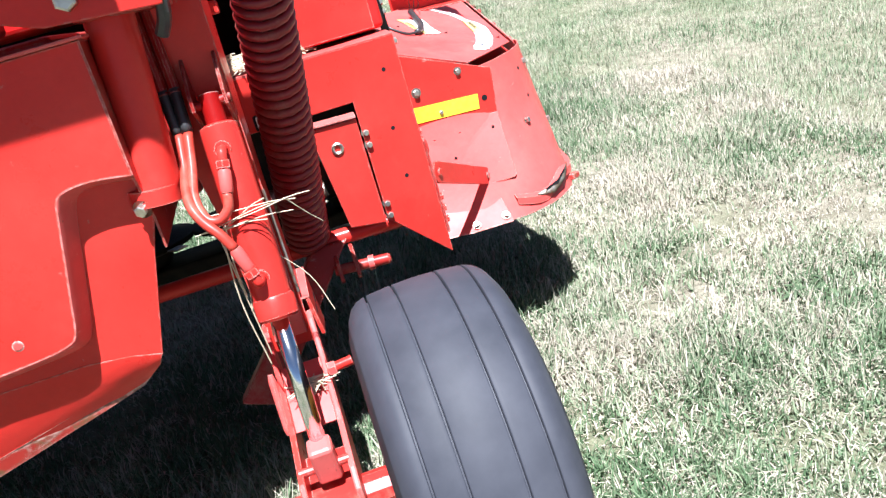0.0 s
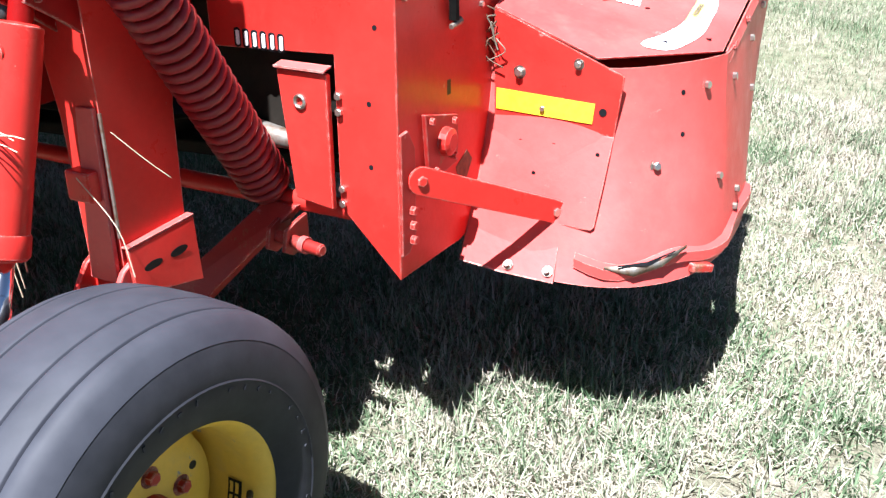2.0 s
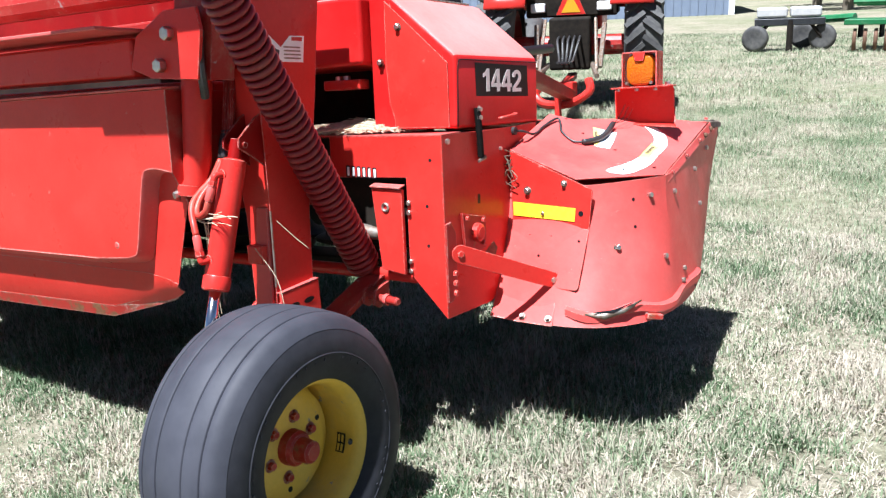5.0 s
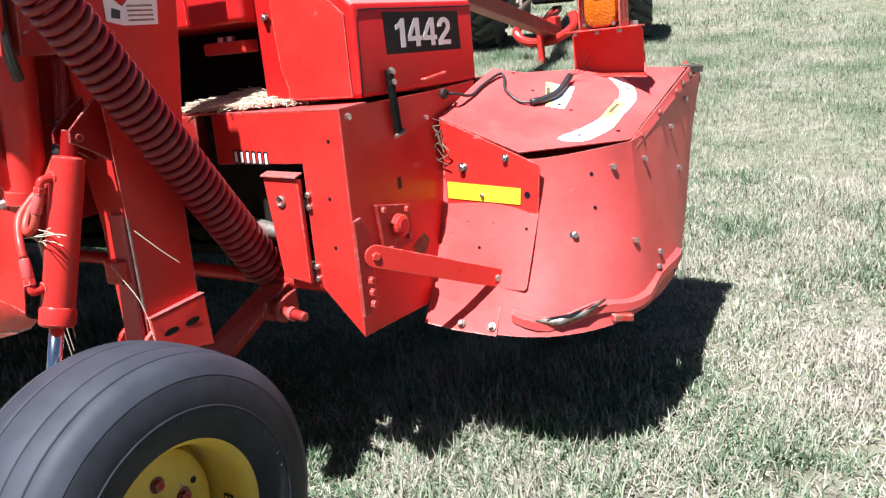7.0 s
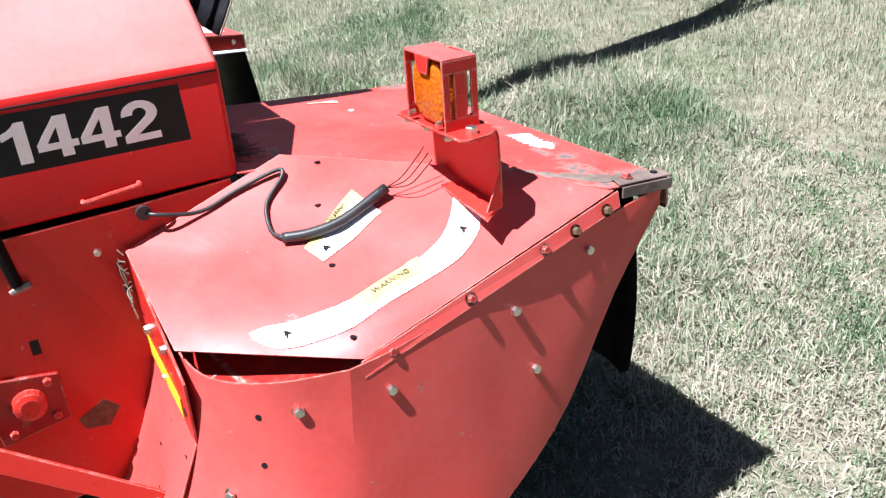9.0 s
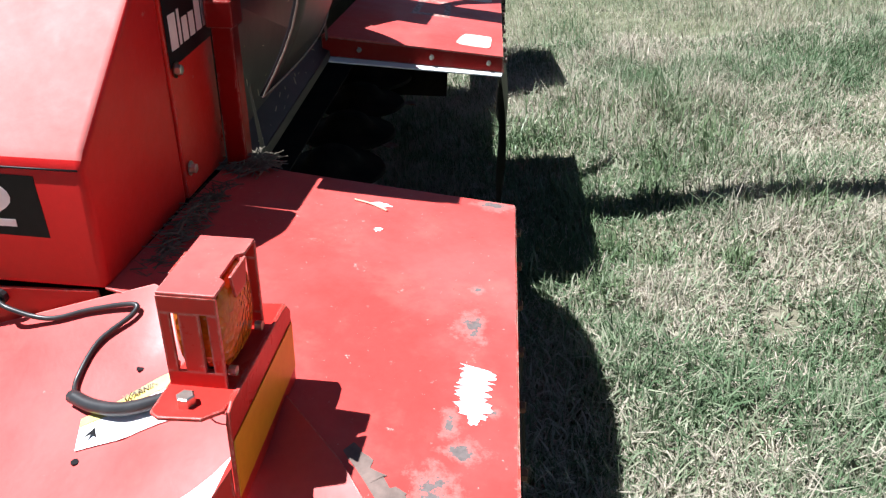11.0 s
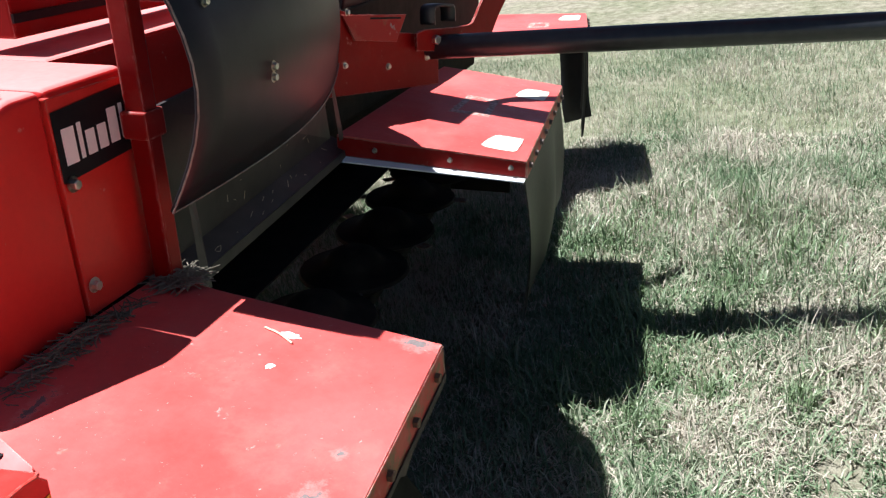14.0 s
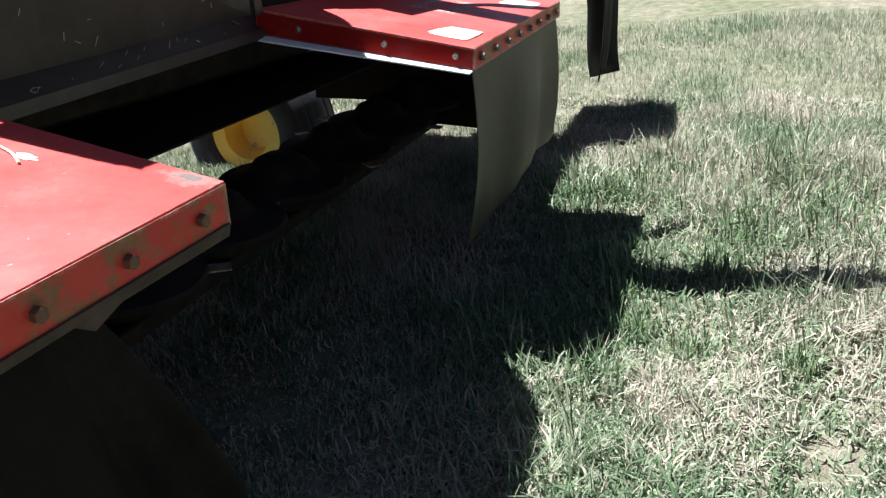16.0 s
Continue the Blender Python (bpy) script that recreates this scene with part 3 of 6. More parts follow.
door = part("access_door", plate(xz(-0.022, [(-0.297, 1.062), (-0.163, 1.058), (-0.163, 0.752), (-0.265, 0.767)]), (0, 0.018, 0)), RED, mower, bevel=0.004)
part("door_top_lip", plate([(-0.297, -0.03, 1.066), (-0.163, -0.03, 1.062), (-0.163, 0.0, 1.070), (-0.297, 0.0, 1.074)], (0, 0, 0.004)), RED_TOP, door)
part("lock_ring", tube([(-0.235 + 0.013 * math.cos(a), -0.024, 0.994 + 0.013 * math.sin(a)) for a in np.linspace(0, 2 * math.pi, 14)[:-1]], 0.005, 6, closed=True), ZINC, door, "zinc lock ring")
for i in range(6):
    x0, z0, z1 = -0.417 + i * 0.0245, 1.103 - i * 0.0012, 1.135 - i * 0.0015
    arc = [(math.cos(a), math.sin(a)) for a in (math.pi * k / 6 for k in range(7))]
    hole = part("vent_slot", plate(xz(-0.0006, [(x0 + 0.0095 * c, z1 + 0.0060 * q) for c, q in arc] + [(x0 - 0.0095 * c, z0 - 0.0060 * q) for c, q in arc]), (0, 0.0008, 0)), DECAL_BLACK, rear)
    part("louvre", plate(xz(-0.0034, [(x0 + 0.0024 + 0.0048 * c, z1 - 0.0035 + 0.0040 * q) for c, q in arc] + [(x0 + 0.0024 - 0.0048 * c, z0 + 0.0035 - 0.0040 * q) for c, q in arc]), (0, 0.0026, 0)), DECAL_WHITE, hole, bevel=0.001)

# pivot bracket, slots and the flat tie bar
brk = part("pivot_bracket", plate(yz(0.008, [(0.0, 0.94), (0.03, 0.945), (0.06, 0.90), (0.06, 0.70), (0.03, 0.66), (0.0, 0.66)]), (-0.008, 0, 0)), RED_DIRTY, end, bevel=0.003)
sq = part("bearing_plate", plate(yz(0.012, [(0.10, 0.965), (0.26, 0.935), (0.26, 0.82), (0.12, 0.80)]), (-0.012, 0, 0)), RED_DIRTY, end, bevel=0.003)
part("bearing_cap", tube([(0.012, 0.19, 0.885), (0.03, 0.19, 0.885), (0.036, 0.19, 0.885)], [0.035, 0.032, 0.02], 16), RED, sq)
for yy, zz in ((0.125, 0.945), (0.235, 0.925), (0.235, 0.84), (0.145, 0.825)):
    bolt(sq, (0.012, yy, zz), X, 0.9, RED)
for zz in (0.76, 0.725, 0.69):
    bolt(brk, (0.008, 0.04, zz), X, 1.1, RED)
part("slot", plate(yz(0.0006, [(0.225, 0.985), (0.243, 0.985), (0.243, 1.02), (0.225, 1.02)]), (-0.001, 0, 0)), DECAL_BLACK, end)
part("grease_stain", plate(yz(0.0009, [(0.27, 0.80), (0.33, 0.83), (0.36, 0.80), (0.33, 0.76), (0.28, 0.77)]), (-0.001, 0, 0)), RUSTY, end)
A0, A1 = Vector((0.022, 0.056, 0.828)), Vector((0.225, 0.372, 0.690))
ad = (A1 - A0).normalized()
au = Vector((0, 0, 1)) - ad * ad.z
au.normalize()
side = ad.cross(au)
bar_ring = [A0 + 0.033 * (math.cos(a) * ad + math.sin(a) * au) for a in np.linspace(radians(90), radians(270), 9)] + [A1 + 0.029 * (math.cos(a) * ad + math.sin(a) * au) for a in np.linspace(radians(-90), radians(90), 9)]
bar = part("tie_bar", plate(bar_ring, side * 0.008), RED, mower, bevel=0.002)
bolt(bar, A0, side, 1.3, RED)
bolt(bar, A1, side, 1.2)
part("lug", plate([A1 + q for q in (Vector((-0.03, -0.006, -0.035)), Vector((0.035, 0.004, -0.035)), Vector((0.045, 0.03, 0.03)), Vector((0.02, 0.035, 0.048)), Vector((-0.025, 0.022, 0.04)))], (0.0, 0.010, -0.004)), RED_PINK, bar, bevel=0.002)

# corner plate with reflector tape
corner = part("corner_plate", plate(xz(0.452, [(0.012, 1.163), (0.352, 1.020), (0.337, 0.872), (0.018, 0.885)]), (0, 0.006, 0)), RED, mower, "bent red corner plate", bevel=0.002)
part("flared_part", plate([(0.006, 0.452, 0.885), (0.337, 0.452, 0.872), (0.330, 0.362, 0.667), (0.322, 0.359, 0.659), (0.25, 0.361, 0.655), (0.006, 0.365, 0.665)], (0, 0.006, 0.002)), RED_PINK, corner, bevel=0.002)
part("reflector_tape", plate(xz(0.451, [(0.024, 0.966), (0.285, 0.949), (0.280, 0.899), (0.024, 0.913)]), (0, -0.0012, 0)), DECAL_YELLOW, corner, "yellow reflector tape")
for xx, zz, s in ((0.085, 1.010, 1.1), (0.238, 1.04, 0.9), (0.15, 0.925, 0.7)):
    bolt(corner, (xx, 0.451, zz), NY, s)
for xx, zz in ((0.305, 0.93), (0.10, 0.84), (0.19, 0.84), (0.305, 0.83), (0.15, 0.77), (0.20, 0.70)):
    yy = 0.4518 - max(0.0, 0.876 - zz) * 0.42
    part("hole", tube([(xx, yy, zz), (xx, yy - 0.0012, zz)], 0.010 if zz > 0.9 else 0.005, 10), DECAL_BLACK, corner)
part("lower_corner_panel", plate([(0.004, 0.372, 0.672), (0.244, 0.368, 0.658), (0.262, 0.279, 0.537), (0.12, 0.276, 0.541), (0.004, 0.281, 0.550)], (0, 0.005, 0.003)), RED_PINK, mower, bevel=0.002)
for xx, yy, zz in ((0.138, 0.279, 0.562), (0.243, 0.282, 0.563)):
    bolt(corner, (xx, yy + 0.008, zz), (0, -0.8, 0.6), 0.9)

# end shield: one bent sheet from the rear round to the open front
# upper edge, then lower edge
ROUND = [((0.0, 0.472, 1.03), (0.0, 0.290, 0.548)), ((0.12, 0.470, 1.03), (0.12, 0.286, 0.542)), ((0.22, 0.471, 1.03), (0.22, 0.287, 0.540)), ((0.33, 0.479, 1.034), (0.335, 0.303, 0.537)), ((0.405, 0.503, 1.041), (0.432, 0.347, 0.536)),
         ((0.462, 0.550, 1.047), (0.508, 0.422, 0.537)), ((0.504, 0.615, 1.050), (0.560, 0.512, 0.541)), ((0.536, 0.712, 1.051), (0.592, 0.640, 0.548))]
FLAT = [((0.536, 0.712, 1.051), (0.592, 0.640, 0.548)), ((0.534, 0.80, 1.058), (0.603, 0.755, 0.562)), ((0.529, 0.95, 1.088), (0.600, 0.905, 0.592)), ((0.525, 1.07, 1.117), (0.574, 1.045, 0.645)), ((0.522, 1.21, 1.152), (0.545, 1.205, 0.775)),
        ((0.520, 1.34, 1.180), (0.526, 1.34, 0.99)), ((0.516, 1.47, 1.205), (0.516, 1.47, 1.165))]


def shield_columns(pts, n):
    """Pairs of points, upper and lower edge, with smooth ones between."""
    return list(zip(smooth_path([p for p, q in pts], n), smooth_path([q for p, q in pts], n)))


columns = shield_columns(ROUND, 3)[:-1] + shield_columns(FLAT, 3)
outward = []
for i in range(len(columns)):
    t = columns[min(i + 1, len(columns) - 1)][1] - columns[max(i - 1, 0)][1]
    outward.append(Vector((t.y, -t.x, 0)).normalized())
# the round part bulges, the flat part leans evenly
lean = [1.75 - 0.65 * min(1.0, max(0.0, (i - 14) / 8)) for i in range(len(columns))]
rows = []
for k in range(17):
    f = k / 16
    rows.append([Vector((a.x + (b.x - a.x) * f ** lean[i], a.y + (b.y - a.y) * f ** lean[i], a.z + (b.z - a.z) * f)) + outward[i] * 0.0012 * math.sin(6 * f + 0.5 * i) * (i > 12) for i, (a, b) in enumerate(columns)])
shield = part("end_shield", sheet(rows, 0.004), RED_PINK, mower, "sun-bleached dented red end shield", sharp=13)
tree_ = BVHTree.FromPolygons([v.co.copy() for v in shield.data.vertices], [tuple(p.vertices) for p in shield.data.polygons])
low, lip = rows[-1], [rows[-3][i].lerp(rows[-2][i], 0.5 + 0.4 * math.sin(0.7 * i)) for i in range(8, 29)]
out_ = outward[8:29]
top_ = [p + Vector((0, 0, 0.016)) - o * 0.006 for p, o in zip(lip, out_)]
ridge = [p + o * (0.014 + 0.004 * math.sin(1.1 * i)) + Vector((0, 0, 0.006)) for i, (p, o) in enumerate(zip(lip, out_))]
under = [p + o * (0.015 + 0.004 * math.sin(1.1 * i)) - Vector((0, 0, 0.016 + 0.004 * math.sin(0.8 * i))) for i, (p, o) in enumerate(zip(lip, out_))]
part("rolled_lip", sheet([top_, ridge, under], 0.003), RED_PINK, shield, "bent bottom lip", sharp=30)
part("torn_strip", sheet([[ridge[2] + Vector((0, 0, 0.008)), ridge[4] + Vector((0.004, -0.006, 0.013)), ridge[6] + Vector((0.006, -0.008, 0.010)), ridge[8] + Vector((0.004, -0.004, 0.024))],
                          [ridge[2] + Vector((0, 0, 0.002)), ridge[4] + Vector((0.006, -0.012, -0.012)), ridge[6] + Vector((0.008, -0.014, -0.008)), ridge[8] + Vector((0.004, -0.004, 0.016))]], 0.003), STEEL, shield, "torn bright sheet metal", smooth=True)
part("tear", sheet([[ridge[3] + Vector((0, -0.006, 0.017)), ridge[5] + Vector((0.004, -0.012, 0.016)), ridge[7] + Vector((0.004, -0.010, 0.020))], [ridge[3] + Vector((0, -0.007, 0.014)), ridge[5] + Vector((0.004, -0.016, 0.008)), ridge[7] + Vector((0.004, -0.012, 0.017))]], 0.001), DECAL_BLACK, shield)
part("tab", box((-0.034, -0.013, -0.011), (0.034, 0.013, 0.011), Matrix.Translation((0.566, 0.505, 0.556)) @ pose(0, 0, 0, 0, 10, 55)), RED_RUST, shield, bevel=0.004)
for p in ((0.417, 0.496, 0.806), (0.543, 0.659, 0.757), (0.594, 0.773, 0.647), (0.585, 0.802, 0.688), (0.533, 1.092, 1.046), (0.520, 1.283, 1.119), (0.546, 1.13, 0.90), (0.532, 0.80, 0.985), (0.518, 0.62, 0.99)):
    q, nrm, _, _ = tree_.find_nearest(Vector(p) + Vector((0.02, -0.015, 0)))
    bolt(shield, q, nrm, 1.0, STEEL if p[2] < 0.7 else ZINC)
for p in ((0.524, 0.98, 0.88), (0.47, 0.548, 0.98), (0.47, 0.548, 0.88), (0.60, 0.90, 0.60)):
    q, nrm, _, _ = tree_.find_nearest(Vector(p) + Vector((0.02, -0.015, 0)))
    part("hole", tube([q, q + nrm * 0.0015], 0.006, 8), DECAL_BLACK, shield)

# shield top with warning decals
TOP = {"a": (0.016, 0.450, 1.166), "b": (0.282, 0.462, 1.056), "c": (0.516, 0.750, 1.050), "d": (0.503, 1.35, 1.222), "f": (0.35, 1.234, 1.247), "g": (0.05, 0.952, 1.262), "e": (0.005, 0.815, 1.29), "h": (0.005, 0.60, 1.215)}


def top_z(x, y):
    """Height of the decal plate: a plane through the rear edge, rising forward."""
    return 1.050 + (y - 0.60) * 0.245 - (x - 0.50) * 0.235 - max(0, y - 0.95) * 0.13


bm = B()
outline = ["a", "b", "c", "d", "f", "g", "e", "h"]
vs = [bm.verts.new(TOP[k]) for k in outline]
inner = [bm.verts.new((x, y, z)) for x, y, z in ((0.16, 0.62, 1.145), (0.33, 0.68, 1.095), (0.42, 0.90, 1.118), (0.33, 1.0, 1.178), (0.15, 0.83, 1.222))]
ring = [(0, 1, 0), (1, 2, 1), (2, 3, 2), (3, 4, 3), (4, 5, 3), (5, 6, 4), (6, 7, 4), (7, 0, 0)]
for i, j, c in ring:
    bm.faces.new((vs[i], vs[j], inner[c]))
for o, a, b in ((1, 0, 1), (2, 1, 2), (3, 2, 3), (5, 3, 4), (7, 4, 0)):
    bm.faces.new((vs[o], inner[a], inner[b]))
bm.faces.new(inner)
bmesh.ops.triangulate(bm, faces=bm.faces[:])
bmesh.ops.subdivide_edges(bm, edges=bm.edges[:], cuts=3, use_grid_fill=True)
for _ in range(14):
    bmesh.ops.smooth_vert(bm, verts=[v for v in bm.verts if not v.is_boundary], factor=0.5, use_axis_x=False, use_axis_y=False, use_axis_z=True)
bmesh.ops.recalc_face_normals(bm, faces=bm.faces)
bmesh.ops.solidify(bm, geom=bm.faces[:], thickness=0.005)
shtop = part("shield_top", bm, RED_FADED, mower, "bleached red shield top with warning decals", sharp=35)
bpy.context.view_layer.update()


def on_top(x, y):
    """A point on the decal plate, by a drop from above."""
    best = None
    for poly in shtop.data.polygons:
        v = [shtop.data.vertices[i].co for i in poly.vertices]
        if abs(poly.normal.z) < 0.3:
            continue
        for k in range(1, len(v) - 1):
            a, b, c = v[0], v[k], v[k + 1]
            d = (b.x - a.x) * (c.y - a.y) - (c.x - a.x) * (b.y - a.y)
            if abs(d) < 1e-9:
                continue
            s = ((x - a.x) * (c.y - a.y) - (c.x - a.x) * (y - a.y)) / d
            t = ((b.x - a.x) * (y - a.y) - (x - a.x) * (b.y - a.y)) / d
            if s > -1e-3 and t > -1e-3 and s + t < 1.001:
                z = a.z + s * (b.z - a.z) + t * (c.z - a.z)
                best = z if best is None else max(best, z)
    return Vector((x, y, best if best is not None else top_z(x, y)))


def draped(name, pts, mat, parent, lift=0.0026, grid=None):
    rows_ = [[on_top(x, y) + Vector((0, 0, lift)) for x, y in row] for row in pts]
    return part(name, sheet(rows_, 0.0006), mat, parent)


def lerp(a, b, t):
    return (a[0] + (b[0] - a[0]) * t, a[1] + (b[1] - a[1]) * t)


def quad_grid(a, b, c, d, n, m):
    return [[lerp(lerp(a, b, j / m), lerp(d, c, j / m), i / n) for j in range(m + 1)] for i in range(n + 1)]


# sheet added to darken the gap and keep light from leaking through
part("gap_blocker", plate([(0.0, 0.478, 0.985), (0.33, 0.486, 0.985), (0.457, 0.539, 0.985), (0.523, 0.70, 0.985), (0.522, 1.05, 1.06), (0.514, 1.40, 1.15), (-0.30, 1.38, 1.15), (-0.30, 0.72, 0.985)], (0, 0, -0.005)), RED_DIRTY, mower, "added sheet that closes and darkens the gap under the shield top")
# crescent decal: an arc round the disc below
OUTER = [(0.362, 0.594), (0.405, 0.628), (0.438, 0.69), (0.46, 0.758), (0.463, 0.844), (0.455, 0.94), (0.44, 1.014), (0.411, 1.077), (0.36, 1.11)]
INNER = [(0.345, 0.592), (0.352, 0.622), (0.381, 0.686), (0.403, 0.78), (0.409, 0.859), (0.406, 0.936), (0.388, 1.0), (0.355, 1.043), (0.31, 1.08)]
outer = smooth_path([(x, y, 0) for x, y in OUTER], 3)
inner_ = smooth_path([(x, y, 0) for x, y in INNER], 3)
crescent = draped("crescent_decal", [[lerp((p.x, p.y), (q.x, q.y), j / 5) for j in range(6)] for p, q in zip(inner_, outer)], DECAL_WHITE, shtop)
draped("warning_band", quad_grid((0.405, 0.781), (0.403, 0.935), (0.437, 0.938), (0.441, 0.793), 5, 8), DECAL_CREAM, crescent, 0.0042)
dia = draped("warning_decal", quad_grid((0.283, 0.783), (0.225, 0.766), (0.157, 0.915), (0.254, 0.935), 9, 9), DECAL_WHITE, shtop)
draped("warning_band", quad_grid((0.240, 0.771), (0.225, 0.767), (0.157, 0.914), (0.186, 0.921), 5, 9), DECAL_CREAM, dia, 0.0042)
q = on_top(0.190, 0.865) + Vector((0, 0, 0.0058))
lettering("lettering", "WARNING", 0.0145, DECAL_INK, dia, facing(q, (0.2, -0.25, 1), (-0.91, -0.41, 0)), bold=0.0004)
q = on_top(0.4215, 0.862) + Vector((0, 0, 0.0058))
lettering("lettering", "WARNING", 0.017, DECAL_INK, crescent, facing(q, (0.2, -0.25, 1), (-1, 0.0, 0)), bold=0.0004)
for x, y, s, par in ((0.390, 0.650, 0.011, crescent), (0.395, 1.045, 0.012, crescent), (0.255, 0.80, 0.012, dia), (0.222, 0.90, 0.010, dia)):
    q = on_top(x, y) + Vector((0, 0, 0.0060))
    part("pictogram", plate([q + Vector((-s, 0, 0)), q + Vector((s, -s * 0.6, 0)), q + Vector((0.3 * s, s * 0.3, 0)), q + Vector((s * 0.8, s, 0))], (0, 0, 0.0006)), DECAL_BLACK, par)
for x, y in ((0.142, 0.838), (0.301, 0.793), (0.477, 0.75), (0.046, 0.885)):
    q = on_top(x, y)
    part("hole", tube([q, q + Vector((0, 0, 0.002))], 0.007, 8), DECAL_BLACK, shtop)
strip = part("edge_strip", plate([Vector(TOP["c"]) + Vector((0.012, -0.01, 0.003)), Vector(TOP["d"]) + Vector((0.014, 0, 0.003)), Vector(TOP["d"]) + Vector((0.022, 0, -0.030)), Vector(TOP["c"]) + Vector((0.022, -0.01, -0.026))], (-0.004, 0, -0.001)), RED_PINK, shtop, "bleached bolted edge strip")
for yy in (0.801, 0.977, 1.153):
    z = 1.05 + (yy - 0.75) * 0.287
    bolt(strip, (0.530, yy, z - 0.010), (1, 0, 0.3), 0.85, RED_DIRTY)
for yy in (1.23, 1.31):
    bolt(strip, (0.530, yy, 1.05 + (yy - 0.75) * 0.287 - 0.014), (1, 0, 0.3), 0.9, RUSTY)

# lamp bracket: a shelf on an upright plate, with reflector tape; amber lamp in a red cage
lampb = part("lamp_bracket", plate(xz(1.113, [(0.176, 1.235), (0.172, 1.372), (0.186, 1.388), (0.21, 1.392), (0.415, 1.392), (0.428, 1.385), (0.434, 1.370), (0.437, 1.225)]), (0, 0.006, 0)), RED, mower, "red lamp bracket with reflector tape", bevel=0.002)
shelf = part("bracket_shelf", plate([(0.190, 1.022, 1.380), (0.445, 1.022, 1.384), (0.454, 1.036, 1.384), (0.45, 1.09, 1.384), (0.43, 1.113, 1.384), (0.176, 1.113, 1.380)], (0, 0, 0.006)), RED, lampb, bevel=0.002)
part("bracket_foot", plate([(0.176, 1.112, 1.236), (0.437, 1.112, 1.226), (0.462, 1.066, 1.214), (0.176, 1.076, 1.232)], (0, 0, 0.005)), RED, lampb, bevel=0.0015)
part("bracket_gusset", plate([(0.437, 1.113, 1.226), (0.435, 1.113, 1.30), (0.450, 1.07, 1.232)], (0.004, 0, 0)), RED, lampb)
part("reflector_tape", plate(xz(1.1195, [(0.176, 1.352), (0.432, 1.342), (0.435, 1.250), (0.178, 1.270)]), (0, 0.0012, 0)), TAPE_OLD, lampb, "orange-yellow reflector tape")
bolt(shelf, (0.424, 1.062, 1.390), Z, 1.25)
for x in (0.22, 0.30, 0.38):
    bolt(shelf, (x, 1.035, 1.380), NZ, 0.9)
def squared(profile, half_w, half_h, seg=44):
    """A lens with a squarish outline: rings (along, share of the full outline)."""
    bm = B()
    rings = []
    for a, q in profile:
        ring_ = []
        for t in (2 * math.pi * k / seg for k in range(seg)):
            c, s_ = math.cos(t), math.sin(t)
            ring_.append(bm.verts.new((a, q * half_w * math.copysign(abs(c) ** 0.6, c), q * half_h * math.copysign(abs(s_) ** 0.6, s_))))
        rings.append(ring_)
    for p_, q_ in zip(rings, rings[1:]):
        for k in range(seg):
            bm.faces.new((p_[k], p_[(k + 1) % seg], q_[(k + 1) % seg], q_[k]))
    bm.faces.new(rings[0][::-1])
    bm.faces.new(rings[-1])
    return bm


lamp = part("warning_lamp", squared([(-0.034, 0.80), (-0.028, 0.93), (-0.006, 1.0), (0.006, 1.0), (0.028, 0.93), (0.034, 0.80)], 0.060, 0.068), AMBER, mower, "amber warning lamp lens", sharp=40,
            m=Matrix.Translation((0.313, 1.064, 1.456)) @ pose(0, 0, 0, 0, 0, 90))
part("lamp_ring", squared([(-0.006, 1.03), (0.006, 1.03)], 0.060, 0.068), DARK_STEEL, lamp)
cage = part("lamp_cage", plate([(0.240, 1.026, 1.524), (0.388, 1.026, 1.524), (0.388, 1.102, 1.524), (0.352, 1.102, 1.524), (0.344, 1.092, 1.524), (0.286, 1.092, 1.524), (0.278, 1.102, 1.524), (0.240, 1.102, 1.524)], (0, 0, 0.005)), RED_TOP, mower, "red steel lamp cage", bevel=0.0015)
for xx in (0.384, 0.238):
    side_ = part("cage_side", box((xx, 1.026, 1.388), (xx + 0.005, 1.102, 1.412)), RED, cage)
    for lo_y, hi_y, lo_z, hi_z in ((1.026, 1.040, 1.412, 1.500), (1.051, 1.077, 1.412, 1.500), (1.088, 1.102, 1.412, 1.500), (1.026, 1.102, 1.500, 1.524)):
        part("cage_bar", box((xx, lo_y, lo_z), (xx + 0.005, hi_y, hi_z)), RED, side_)
for yy in (1.023, 1.102):
    part("cage_tab", plate(xz(yy, [(0.286, 1.528), (0.342, 1.528), (0.332, 1.492), (0.296, 1.492)]), (0, 0.004, 0)), RED, cage, bevel=0.001)
    for xx in (0.262, 0.366):
        part("lens_screw", tube([(xx, yy - 0.004, 1.402), (xx, yy + 0.006, 1.402)], 0.007, 8), ZINC, cage)

# cable along the shield top
c1 = [Vector((0.004, 0.505, 1.235)), Vector((0.03, 0.53, 1.232)), on_top(0.036, 0.613) + Vector((0, 0, 0.012)), on_top(0.034, 0.70) + Vector((0, 0, 0.010)), on_top(0.045, 0.79) + Vector((0, 0, 0.014)),
      on_top(0.062, 0.795) + Vector((0, 0, 0.012)), on_top(0.094, 0.742) + Vector((0, 0, 0.008)), on_top(0.15, 0.725) + Vector((0, 0, 0.008)), on_top(0.19, 0.738) + Vector((0, 0, 0.012))]
cable = part("lamp_cable", tube(smooth_path(c1, 5), 0.0048, 8), HOSE, mower, "taped black lamp cable", smooth=True)
part("cable_sleeve", tube(smooth_path([on_top(0.19, 0.735) + Vector((0, 0, 0.014)), on_top(0.215, 0.79) + Vector((0, 0, 0.016)), on_top(0.230, 0.86) + Vector((0, 0, 0.018)), on_top(0.224, 0.965) + Vector((0, 0, 0.024))], 5), 0.0118, 10), HOSE, cable, smooth=True)
part("grommet", tube([(0.0, 0.505, 1.235), (0.012, 0.505, 1.235)], 0.016, 12), HOSE, cable)
